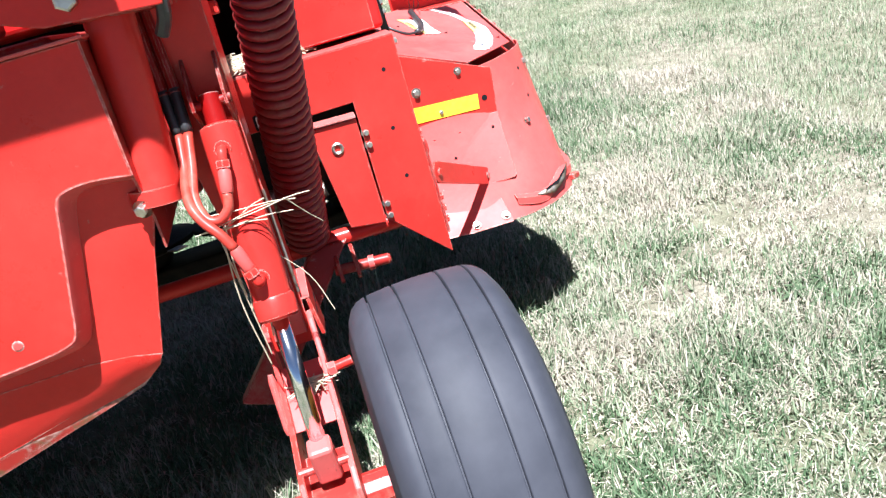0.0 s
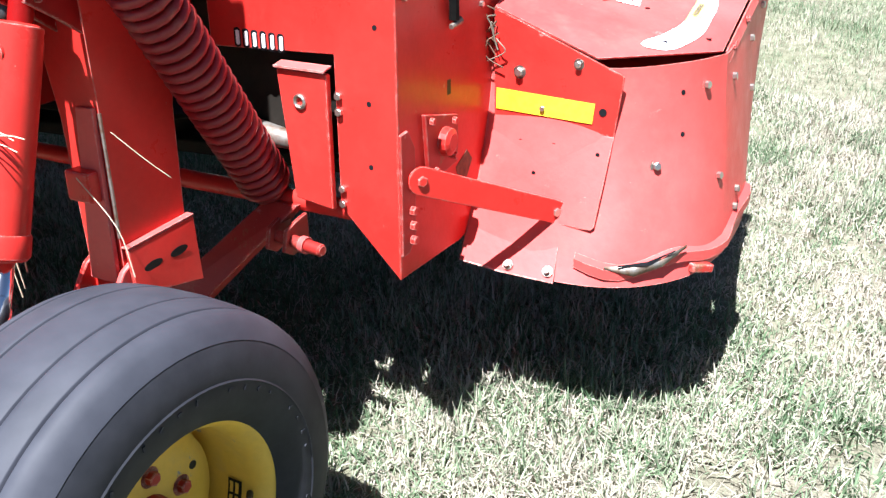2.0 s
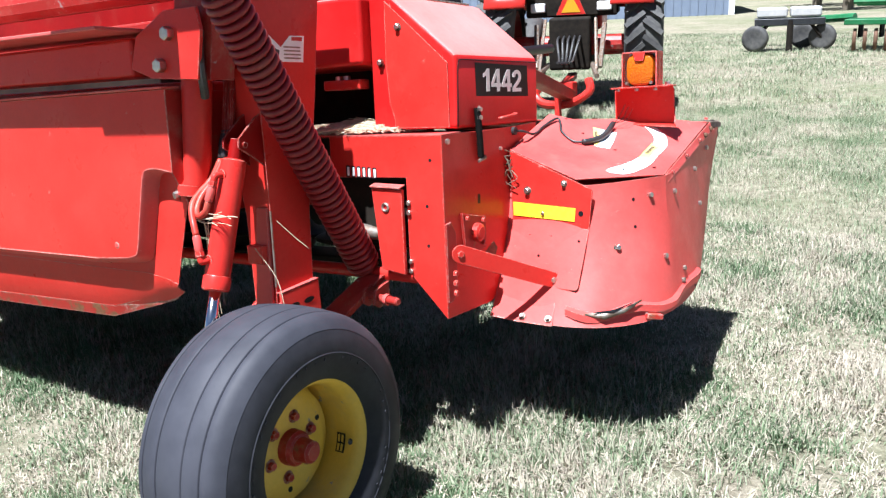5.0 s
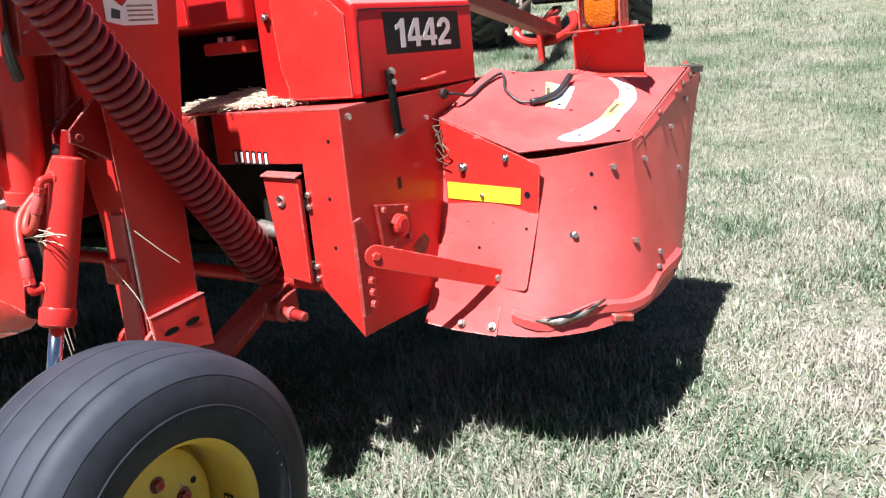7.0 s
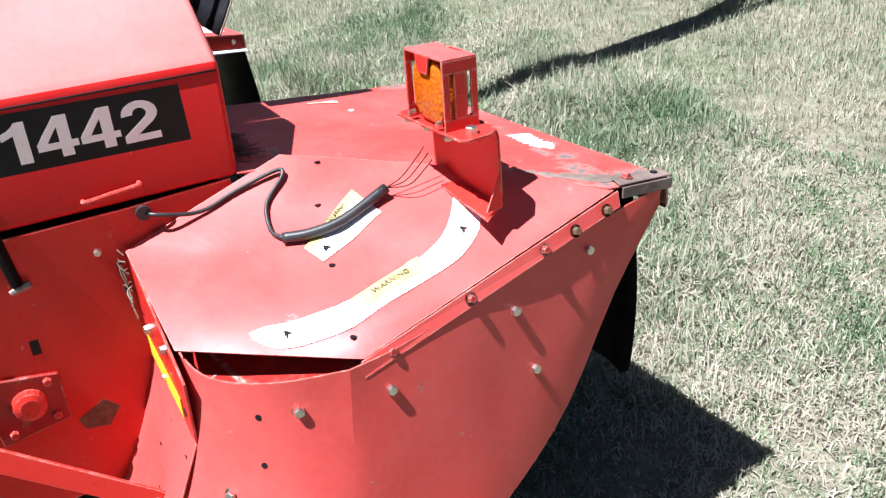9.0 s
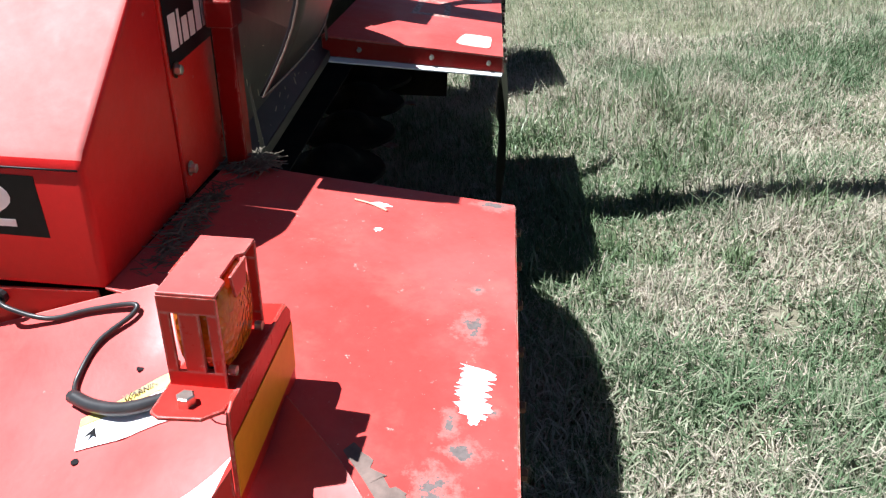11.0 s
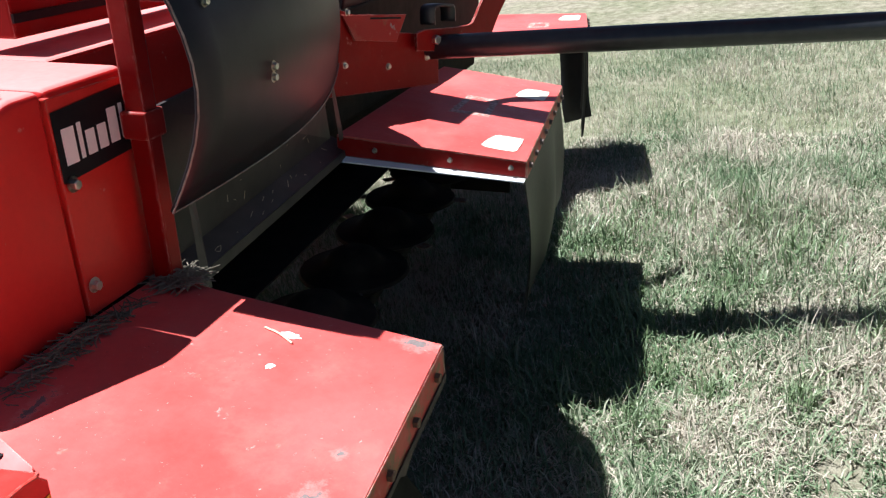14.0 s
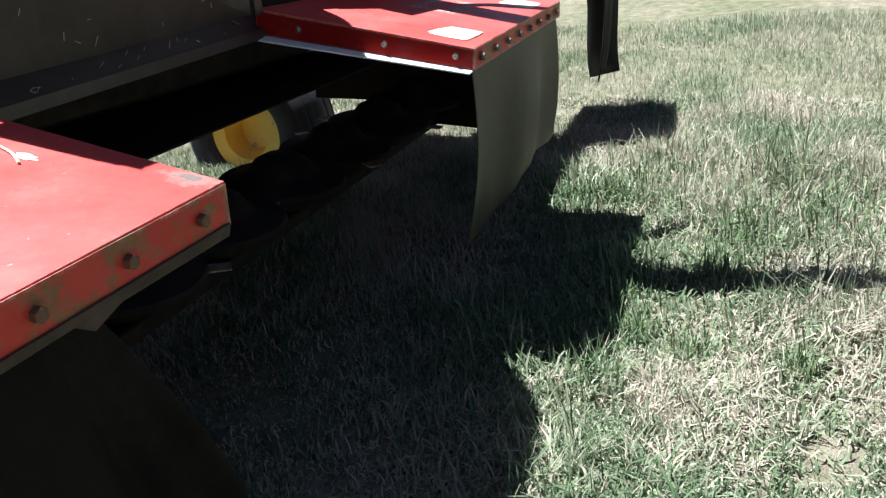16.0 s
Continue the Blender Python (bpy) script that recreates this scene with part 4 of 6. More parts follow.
for k in range(3):
    a = on_top(0.224, 0.965) + Vector((0, 0, 0.024))
    b = Vector((0.245 + 0.016 * k, 1.052, 1.318 - 0.010 * k))
    part("wire", tube(smooth_path([a, a.lerp(b, 0.4) + Vector((0.010 * k, 0, -0.012)), a.lerp(b, 0.8) + Vector((0.004 * k, 0, -0.006)), b], 4), 0.0013, 5), CURTAIN_BLACK, cable)

def fp_z(x, y):
    return 1.2215 + (1.43 - y) * 0.068


# front plate, its bolted flange and the hanging canvas
fp = part("front_plate", plate([(x, y, 1.222 + (1.43 - y) * 0.068) for x, y in ((-0.545, 1.428), (0.512, 1.492), (0.500, 1.345), (0.35, 1.226), (0.05, 0.945), (0.0, 0.715), (-0.60, 0.735), (-0.575, 0.90))], (0, 0, -0.005)), RED_PLATE, mower, "bleached red front plate with chipped paint", bevel=0.0015)
flange = part("front_flange", plate([(-0.545, 1.430, 1.218), (0.512, 1.494, 1.218), (0.512, 1.497, 1.155), (-0.545, 1.433, 1.155)], (0, -0.005, 0)), RED_RUST, fp, "rust-streaked front flange")
for i in range(7):
    f = (i + 0.45) / 7
    bolt(flange, (-0.545 + 1.057 * f, 1.431 + 0.064 * f, 1.186), Y, 1.05, RUSTY)
part("side_flange", plate([(-0.575, 0.90, 1.258), (-0.545, 1.428, 1.218), (-0.545, 1.428, 1.165), (-0.575, 0.90, 1.20)], (0.004, 0, 0)), RED_DIRTY, fp)
part("end_lip", plate([(0.468, 1.372, 1.2315), (0.508, 1.362, 1.2285), (0.516, 1.498, 1.2215), (0.478, 1.500, 1.2240)], (0, 0, 0.004)), GRIME, fp, "bent rusty end lip", bevel=0.002)
part("lip_face", plate([(0.511, 1.365, 1.2275), (0.519, 1.496, 1.2205), (0.519, 1.496, 1.196), (0.511, 1.365, 1.202)], (0.004, 0, 0)), GRIME, fp, bevel=0.002)
rng = random.Random(31)
rim_a = smooth_path([(0.318, 1.228, 0), (0.36, 1.262, 0), (0.41, 1.300, 0), (0.462, 1.345, 0), (0.474, 1.372, 0)], 6)
rim_b = smooth_path([(0.308, 1.242, 0), (0.350, 1.282, 0), (0.392, 1.330, 0), (0.432, 1.384, 0), (0.452, 1.420, 0)], 6)
rim_b = [p + Vector((rng.uniform(-0.010, 0.006), rng.uniform(-0.004, 0.010), 0)) for p in rim_b]
part("grime_band", sheet([[(p.x, p.y, fp_z(p.x, p.y) + 0.0016) for p in row] for row in (rim_a, rim_b)], 0.0008), GRIME, fp, "rust-brown worn band")
part("lip_hole", tube([(0.492, 1.470, 1.2275), (0.492, 1.470, 1.2305)], 0.008, 10), DECAL_BLACK, fp)
bolt(fp, (0.485, 1.40, 1.2345), Z, 0.85, RED_PINK)


def blob(cx, cy, rx, ry, seed, n=22):
    rng = random.Random(seed)
    w = [(rng.uniform(0.03, 0.20) / k ** 0.4, rng.uniform(0, 6.28), k) for k in range(2, 9)]
    out = []
    for i in range(2 * n):
        a = math.pi * i / n
        r = max(0.3, 0.9 + sum(s * math.sin(k * a + p) for s, p, k in w))
        out.append((cx + rx * math.cos(a) * r, cy + ry * math.sin(a) * r))
    return out


for cx, cy, rx, ry in ((0.14, 1.40, 0.062, 0.034), (0.213, 1.405, 0.014, 0.010), (-0.460, 1.132, 0.011, 0.026), (-0.345, 1.148, 0.010, 0.009)):
    if rx > 0.03:
        # torn paper with ragged long edges
        rng = random.Random(77)
        xs_ = [cx - rx + 2 * rx * k / 26 for k in range(27)]
        ring_ = [(x, cy - ry * rng.uniform(0.45, 1.0)) for x in xs_] + [(x + 0.010, cy + ry * rng.uniform(0.4, 1.0)) for x in reversed(xs_)]
    else:
        ring_ = blob(cx, cy, rx, ry, int(1000 * (cx + cy)))
    part("label_remnant", plate([(p, q, fp_z(p, q) + 0.001) for p, q in ring_], (0, 0, 0.0006)), DECAL_WHITE, fp, "torn white label remnant" if rx > 0.03 else "")


def hanging(name, x0, x1, y, ztop, zbot, bulge, parent, seed, label, material=None, fold=0.018, wave=0.03, curl=0.0, step=0.0, gather=0.0):
    """A sheet hung from a straight edge; curl brings its near foot back, step lifts its far foot, gather draws its first end in at the top."""
    rng = random.Random(seed)
    ph = rng.uniform(0, 6)
    rows_ = []
    for k in range(13):
        f = k / 12
        row = []
        for i in range(31):
            u = i / 30
            x = x0 + gather * (1 - f) * (1 - u) + (x1 - x0) * u + curl * f * f * (1 - u) ** 3
            yy = y[0] + (y[1] - y[0]) * u + bulge * math.sin(math.pi * min(1, f * 0.8)) * (0.6 + 0.4 * math.sin(i * 0.33 + ph)) + fold * f * math.sin(i * 0.9 + ph)
            foot = zbot + wave * math.sin(i * 0.5 + ph) + step * min(1, max(0, (u - 0.35) / 0.15))
            row.append(Vector((x, yy, ztop + (foot - ztop) * f)))
        rows_.append(row)
    ob = part(name, sheet(rows_, 0.004), material or CURTAIN, parent, label, smooth=True)
    s = ob.modifiers.new("sub", "SUBSURF")
    s.levels = s.render_levels = 1
    return ob, rows_


near_a, rows_a = hanging("canvas_curtain", -0.50, -0.06, (1.418, 1.446), 1.135, 0.66, 0.05, mower, 3, "worn black rubber curtain with frayed edge", CURTAIN_BLACK, fold=0.010, wave=0.02, gather=0.22)
hanging("canvas_curtain", -0.05, 0.435, (1.440, 1.470), 1.165, 0.68, 0.03, mower, 5, "worn black rubber curtain with frayed edge", CURTAIN_BLACK, fold=0.010, wave=0.02)
rng_f = random.Random(17)
fray = [row[-1] + Vector((0.004 + rng_f.uniform(-0.003, 0.004), 0.006, 0)) for row in rows_a]
part("frayed_edge", tube(smooth_path(fray, 4), [0.0012 + 0.0022 * rng_f.random() for _ in range(4 * 12 + 1)], 6), WORN_EDGE, near_a, "pale frayed canvas edge")
for _ in range(26):
    q = fray[rng_f.randrange(len(fray))] + Vector((rng_f.uniform(-0.006, 0.006), 0.003, rng_f.uniform(-0.03, 0.03)))
    part("thread", tube([q, q + Vector((rng_f.uniform(-0.014, 0.014), rng_f.uniform(0, 0.008), rng_f.uniform(-0.012, 0.006)))], 0.0011, 4), WORN_EDGE, near_a)
part("clamp_bar", plate([(-0.540, 1.4335, 1.160), (0.505, 1.497, 1.160), (0.505, 1.497, 1.142), (-0.22, 1.453, 1.146), (-0.25, 1.451, 1.126), (-0.30, 1.448, 1.142), (-0.535, 1.4335, 1.140)], (0, 0.004, 0)), CLAMP, mower, "rust-brown curtain clamp bar", bevel=0.002)

# hood over the belt drive
prof = [(0.0, 1.262), (0.0, 1.500), (-0.006, 1.515), (-0.018, 1.529), (-0.262, 1.733), (-0.280, 1.740), (-0.300, 1.743), (-0.369, 1.744), (-0.369, 1.50), (-0.369, 1.262)]
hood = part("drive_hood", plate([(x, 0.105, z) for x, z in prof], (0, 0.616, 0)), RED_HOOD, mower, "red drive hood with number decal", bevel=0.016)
HOOD_SEAM = [(0.107, 1.266), (0.114, 1.37), (0.119, 1.462), (0.126, 1.489), (0.146, 1.4985), (0.348, 1.4985), (0.712, 1.4985)]
part("panel_seam", tube(smooth_path([(0.0006, y, z) for y, z in HOOD_SEAM], 4), 0.0022, 6), DECAL_BLACK, hood, smooth=True)
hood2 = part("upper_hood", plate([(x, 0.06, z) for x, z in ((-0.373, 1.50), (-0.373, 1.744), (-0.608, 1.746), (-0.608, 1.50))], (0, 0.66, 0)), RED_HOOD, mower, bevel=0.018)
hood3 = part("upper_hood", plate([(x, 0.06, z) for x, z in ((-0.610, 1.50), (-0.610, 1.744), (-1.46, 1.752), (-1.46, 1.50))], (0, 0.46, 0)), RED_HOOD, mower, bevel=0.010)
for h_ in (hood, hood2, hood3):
    # the faces that lie to the sky take the paler red with sunlight in it
    h_.data.materials.append(RED_SUNLIT)
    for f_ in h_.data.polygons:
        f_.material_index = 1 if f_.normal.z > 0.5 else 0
part("hinge", tube([(-0.300, 0.12, 1.746), (-0.300, 0.69, 1.748)], 0.006, 8), STEEL, hood)
part("hood_front", box((-0.604, 0.60, 1.27), (-0.373, 0.722, 1.728)), RED, hood2, bevel=0.004)
part("hood_rear", plate(xz(0.10, [(-0.265, 1.268), (-0.265, 1.30), (-0.285, 1.36), (-0.295, 1.50), (-0.290, 1.72), (-0.03, 1.49), (-0.03, 1.268)]), (0, 0.004, 0)), RED, hood)
for p in ((-0.235, 0.055, 1.625), (-0.318, 0.097, 1.505)):
    bolt(hood, (p[0], 0.098, p[2]), NY, 1.0)
for zz in (1.554, 1.335):
    bolt(hood2, (-0.395, 0.727, zz), Y, 1.1)
bolt(hood2, (-0.55, 0.30, 1.752), Z, 1.0)
bolt(hood, (-0.16, 0.30, 1.639), (0.67, 0, 0.75), 0.5, STEEL)
part("hood_hole", tube([(-0.055, 0.655, 1.545), (-0.054, 0.655, 1.549)], 0.006, 8), DECAL_BLACK, hood)
decal = part("number_decal", plate(yz(0.0012, [(0.233, 1.490), (0.629, 1.484), (0.634, 1.366), (0.237, 1.372)]), (-0.001, 0, 0)), DECAL_BLACK, hood, "black decal with white number")


def numeral(ring_, y, z, h, w):
    """A heavy block numeral on the hood's end, from its outline in a unit square."""
    part("numeral", plate(yz(0.0014, [(y + a * w, z + b * h) for a, b in ring_]), (0.0008, 0, 0)), DECAL_WHITE, decal)


ONE = [(0.32, 0), (0.62, 0), (0.62, 1), (0.40, 1), (0.32, 0.91), (0.20, 0.83), (0.04, 0.78), (0.04, 0.60), (0.32, 0.70)]
FOUR = [(0.52, 0), (0.80, 0), (0.80, 0.205), (0.95, 0.205), (0.95, 0.37), (0.80, 0.37), (0.521, 0.370), (0.24, 0.371), (0.518, 0.74), (0.522, 0.372), (0.80, 0.373), (0.80, 1), (0.50, 1), (0, 0.38), (0, 0.205), (0.52, 0.205)]
arc_ = [radians(a) for a in range(185, -46, -23)]
two_o = [(0.46 + 0.45 * math.cos(a), 0.69 + 0.32 * math.sin(a)) for a in arc_] + [(0.34, 0.172)]
two_i = [(0.46 + 0.17 * math.cos(a), 0.69 + 0.14 * math.sin(a)) for a in arc_] + [(0.0, 0.172)]
TWO = two_o + [(0.90, 0.172), (0.90, 0), (0, 0)] + two_i[::-1]
for ring_, y in ((ONE, 0.284), (FOUR, 0.345), (FOUR, 0.425), (TWO, 0.506)):
    numeral(ring_, y, 1.388 - (y - 0.284) * 0.014, 0.082, 0.079)
latch = part("rubber_latch", tube(smooth_path([(0.010, 0.225, 1.330), (0.014, 0.226, 1.26), (0.014, 0.232, 1.20), (0.012, 0.238, 1.155)], 4), [0.012] * 13, 8), CURTAIN_BLACK, hood, "black rubber hood latch")
part("latch_grip", tube([(0.012, 0.222, 1.140), (0.014, 0.262, 1.152)], [0.006, 0.010], 8), STEEL, latch)
for zz in (1.325, 1.296):
    bolt(latch, (0.018, 0.226, zz), X, 0.9)
part("grab_handle", tube(smooth_path([(0.0, 0.397, 1.288), (0.016, 0.402, 1.290), (0.018, 0.455, 1.296), (0.016, 0.506, 1.30), (0.0, 0.511, 1.30)], 4), 0.005, 8), RED, hood)
fd = part("front_decal", plate(xz(0.7235, [(-0.375, 1.700), (-0.60, 1.712), (-0.60, 1.572), (-0.375, 1.560)]), (0, 0.001, 0)), DECAL_BLACK, hood2, "black decal with white name bars")
x0 = -0.392
for w, lo, hi in ((0.034, 0.0, 0.072), (0.011, 0.0, 0.072), (0.026, 0.0, 0.050), (0.026, 0.0, 0.050), (0.028, 0.0, 0.072), (0.011, 0.0, 0.072)):
    zz = 1.592 - (x0 + 0.392) * 0.06
    part("name_bar", plate(xz(0.7247, [(x0, zz + lo), (x0 - w, zz + lo), (x0 - w, zz + hi), (x0, zz + hi)]), (0, 0.0008, 0)), DECAL_WHITE, fd)
    x0 -= w + 0.009

# ledge behind with chaff, small lever
part("ledge", plate([(-0.34, 0.06, 1.252), (-0.66, 0.06, 1.252), (-0.66, 0.52, 1.258), (-0.34, 0.52, 1.258)], (0, 0, 0.006)), RED_DIRTY, mower)
part("recess_wall", box((-1.40, 0.50, 1.26), (-0.34, 0.60, 1.50)), DARK_STEEL, mower)
lev = part("red_lever", box((-0.60, 0.10, 1.415), (-0.42, 0.16, 1.452)), RED, mower, bevel=0.006)
for xx in (-0.545, -0.505):
    bolt(lev, (xx, 0.13, 1.452), Z, 1.4)

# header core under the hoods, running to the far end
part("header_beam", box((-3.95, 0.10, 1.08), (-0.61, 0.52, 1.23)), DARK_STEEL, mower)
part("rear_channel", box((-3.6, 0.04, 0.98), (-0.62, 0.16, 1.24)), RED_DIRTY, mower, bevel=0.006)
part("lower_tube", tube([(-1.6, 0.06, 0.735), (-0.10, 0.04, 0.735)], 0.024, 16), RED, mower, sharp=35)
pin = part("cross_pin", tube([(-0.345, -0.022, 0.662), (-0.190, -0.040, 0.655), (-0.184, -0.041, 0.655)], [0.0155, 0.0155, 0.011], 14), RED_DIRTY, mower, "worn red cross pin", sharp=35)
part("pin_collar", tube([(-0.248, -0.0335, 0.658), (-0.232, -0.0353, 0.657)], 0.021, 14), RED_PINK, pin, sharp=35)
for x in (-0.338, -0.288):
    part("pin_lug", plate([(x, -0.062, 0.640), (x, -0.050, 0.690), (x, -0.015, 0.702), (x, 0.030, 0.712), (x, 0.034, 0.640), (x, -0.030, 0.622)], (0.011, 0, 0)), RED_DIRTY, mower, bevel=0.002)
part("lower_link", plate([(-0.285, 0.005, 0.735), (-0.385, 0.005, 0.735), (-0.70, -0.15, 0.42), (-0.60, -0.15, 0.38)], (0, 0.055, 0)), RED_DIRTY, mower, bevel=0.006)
part("gearbox_stub", tube([(-0.48, 0.05, 0.895), (-0.30, 0.03, 0.885)], [0.035, 0.022], 18), STEEL, mower, sharp=35)

# suspension column, its foot and decal
def ring_of(x0, x1, y0, y1, z):
    return [(x1, y0, z), (x1, y1, z), (x0, y1, z), (x0, y0, z), (x1, y0, z)]


bm = sheet([ring_of(-0.54, -0.44, -0.385, -0.205, 0.63), ring_of(-0.553, -0.438, -0.388, -0.198, 1.0), ring_of(-0.58, -0.434, -0.398, -0.165, 1.22), ring_of(-0.592, -0.430, -0.408, -0.140, 1.40), ring_of(-0.60, -0.424, -0.420, -0.085, 1.85)])
col = part("suspension_column", bm, RED, mower, sharp=30)
part("weld_scratch", tube([(-0.439, -0.386, 0.76), (-0.4385, -0.388, 1.02)], 0.004, 6), STEEL, col)
part("column_lug", box((-0.525, -0.425, 0.84), (-0.455, -0.385, 0.905)), RED, col, bevel=0.006)
# paler plate: sunlight on the column's rear face, put into the paint
part("sunlit_rear_strip", plate(xz(-0.400, [(-0.53, 0.66), (-0.45, 0.66), (-0.445, 1.03), (-0.49, 1.03)]), (0, 0.012, 0)), RED_TOP, col, bevel=0.002)
dc = part("safety_decal", plate(yz(-0.4265, [(-0.350, 1.593), (-0.297, 1.555), (-0.252, 1.594), (-0.182, 1.596), (-0.194, 1.508), (-0.300, 1.508), (-0.35, 1.52)]), (0.0016, 0, 0)), DECAL_WHITE, col, "white safety decal with grey lines")
for k in range(4):
    zz = 1.518 + k * 0.012
    part("text_bar", plate(yz(-0.4246, [(-0.285, zz), (-0.205, zz), (-0.205, zz + 0.005), (-0.285, zz + 0.005)]), (0.0007, 0, 0)), STEEL, dc)
part("warning_bar", plate(yz(-0.4246, [(-0.245, 1.578), (-0.195, 1.578), (-0.192, 1.592), (-0.245, 1.590)]), (0.0008, 0, 0)), RED, dc)
part("pictogram", plate(yz(-0.4246, [(-0.335, 1.528), (-0.31, 1.524), (-0.305, 1.545), (-0.33, 1.552)]), (0.0007, 0, 0)), BLACK_PAINT, dc)
foot = part("column_foot", plate([(-0.43, -0.386, 0.735), (-0.43, -0.195, 0.752), (-0.42, -0.195, 0.60), (-0.42, -0.386, 0.635)], (0.010, 0, 0)), RED, col, bevel=0.003)
part("foot_edge", plate([(-0.44, -0.386, 0.737), (-0.44, -0.195, 0.754), (-0.419, -0.195, 0.754), (-0.419, -0.386, 0.737)], (0, 0, 0.003)), RED_TOP, foot)
for yy, zz in ((-0.330, 0.685), (-0.255, 0.690)):
    part("slot", plate(yz(-0.4185 + 0.004, [(yy + 0.026 * math.cos(a) * (1.0 if abs(math.cos(a)) > 0.3 else 0.9), zz + 0.010 * math.sin(a) + 0.002 * math.cos(a)) for a in (2 * math.pi * k / 16 for k in range(16))]), (0.0008, 0, 0)), DECAL_BLACK, foot)

# lift cylinder with chromed rod
def cyl_at(z):
    return Vector((-0.475 + 0.014 * (z - 1.2), -0.494 + 0.289 * (z - 1.2), z))


cyl = part("lift_cylinder", tube([cyl_at(0.800), cyl_at(0.815), cyl_at(1.17), cyl_at(1.195), cyl_at(1.20)], [0.039, 0.041, 0.041, 0.040, 0.030], 20), RED, mower, "red lift cylinder with chromed rod", sharp=35)
part("chromed_rod", tube([cyl_at(0.82), cyl_at(0.525)], 0.0185, 16), CHROME, cyl, "bright chromed piston rod", smooth=True)
part("rod_end", box((-0.027, -0.026, -0.048), (0.027, 0.026, 0.048), Matrix.Translation(cyl_at(0.488)) @ pose(0, 0, 0, 16, 0, 0)), RED_TOP, cyl, bevel=0.009)
part("rod_pin", tube([cyl_at(0.475) + Vector((-0.060, 0, 0)), cyl_at(0.475) + Vector((0.050, 0, 0))], 0.010, 12), RED_DIRTY, cyl)
part("rod_eye", tube([cyl_at(1.195), cyl_at(1.262)], 0.022, 16), RED_SHADED, cyl, sharp=35)
for s_ in (-0.040, 0.030):
    part("clevis_ear", plate(yz(-0.475 + s_, [(-0.395, 1.170), (-0.398, 1.345), (-0.425, 1.332), (-0.503, 1.266), (-0.506, 1.236), (-0.450, 1.205)]), (0.008, 0, 0)), RED_SHADED, cyl, bevel=0.002)
part("clevis_pin", tube([cyl_at(1.245) + Vector((-0.045, 0, 0)), cyl_at(1.245) + Vector((0.043, 0, 0))], 0.010, 14), RED_SHADED, cyl)
part("gland", tube([cyl_at(0.790), cyl_at(0.796), cyl_at(0.832), cyl_at(0.838)], [0.040, 0.0445, 0.0445, 0.041], 20), RED, cyl, sharp=35)
V = Vector
U0, U1, U2 = V((-0.479, -0.577, 1.155)), V((-0.494, -0.598, 1.075)), V((-0.528, -0.608, 1.028))
L0, L1 = V((-0.491, -0.651, 0.889)), V((-0.514, -0.641, 0.971))
for c, e, f in ((cyl_at(1.155), U0, U1), (cyl_at(0.895), L0, L1)):
    d = (f - e).normalized()
    part("port", tube([c, c.lerp(e, 0.62), c.lerp(e, 0.64)], [0.018, 0.018, 0.013], 12), RED, cyl, sharp=35)
    part("elbow", tube(smooth_path([c.lerp(e, 0.6), c.lerp(e, 0.93), e + d * 0.007, e + d * 0.022], 4), 0.0105, 10), RED, cyl, smooth=True)
    part("hose_nut", tube([e + d * 0.018, e + d * 0.034], 0.0150, 6), RED, cyl)
    part("hose_ferrule", tube([e + d * 0.034, e + d * 0.040, f - d * 0.006, f], [0.0105, 0.0135, 0.0135, 0.0115], 14), RED_PINK, cyl, sharp=35)
part("hose", tube(smooth_path([L1, V((-0.532, -0.632, 1.005)), V((-0.556, -0.616, 1.035)), V((-0.571, -0.596, 1.066)), V((-0.574, -0.560, 1.098)), V((-0.568, -0.515, 1.135)), V((-0.560, -0.472, 1.20))], 5), 0.0108, 10), RED_HOSE, cyl, smooth=True)
part("hose", tube(smooth_path([U1, V((-0.503, -0.604, 1.045)), U2, V((-0.552, -0.600, 1.040)), V((-0.562, -0.570, 1.080)), V((-0.552, -0.525, 1.130)), V((-0.540, -0.478, 1.20))], 5), 0.0105, 10), RED_HOSE, cyl, smooth=True)
for a, b, c in ((V((-0.560, -0.472, 1.20)), V((-0.566, -0.440, 1.29)), V((-0.570, -0.41, 1.46))), (V((-0.540, -0.478, 1.20)), V((-0.540, -0.440, 1.29)), V((-0.545, -0.41, 1.46)))):
    part("black_hose", tube(smooth_path([a, a.lerp(b, 0.5) + V((0, -0.003, 0)), b], 3), 0.0125, 10), HOSE, cyl, smooth=True)
    part("hose_ferrule", tube([b - (b - a) * 0.12, b, c], [0.0135, 0.0125, 0.0115], 10), RED_SHADED, cyl)

# big coil spring
S0, S1 = Vector((-0.392, 0.045, 0.745)), Vector((-0.262, -0.745, 1.775))
sd = (S1 - S0).normalized()
su = sd.orthogonal().normalized()
sw = sd.cross(su)
turns, per = 47, 14
path_ = []
for k in range(turns * per + 1):
    f = k / (turns * per)
    a = 2 * math.pi * k / per
    r_ = 0.055 if 0.03 < f < 0.97 else 0.042
    path_.append(S0.lerp(S1, f) + r_ * (math.cos(a) * su + math.sin(a) * sw))
spring = part("coil_spring", tube(path_, 0.0112, 7), SPRING_RED, mower, "long red float coil spring", smooth=True)
part("spring_hook", tube(smooth_path([S0 + sd * 0.04, S0 - sd * 0.01, S0 - sd * 0.05 + su * 0.02, S0 - sd * 0.075], 4), 0.018, 8), RED, spring)
part("spring_plug", tube([S0 + sd * 0.0, S0 + sd * 0.09], 0.044, 14), RED_DIRTY, spring)

# trailing arm and wheel
WC, WW = Vector((-0.183, -0.662, 0.350)), 0.348
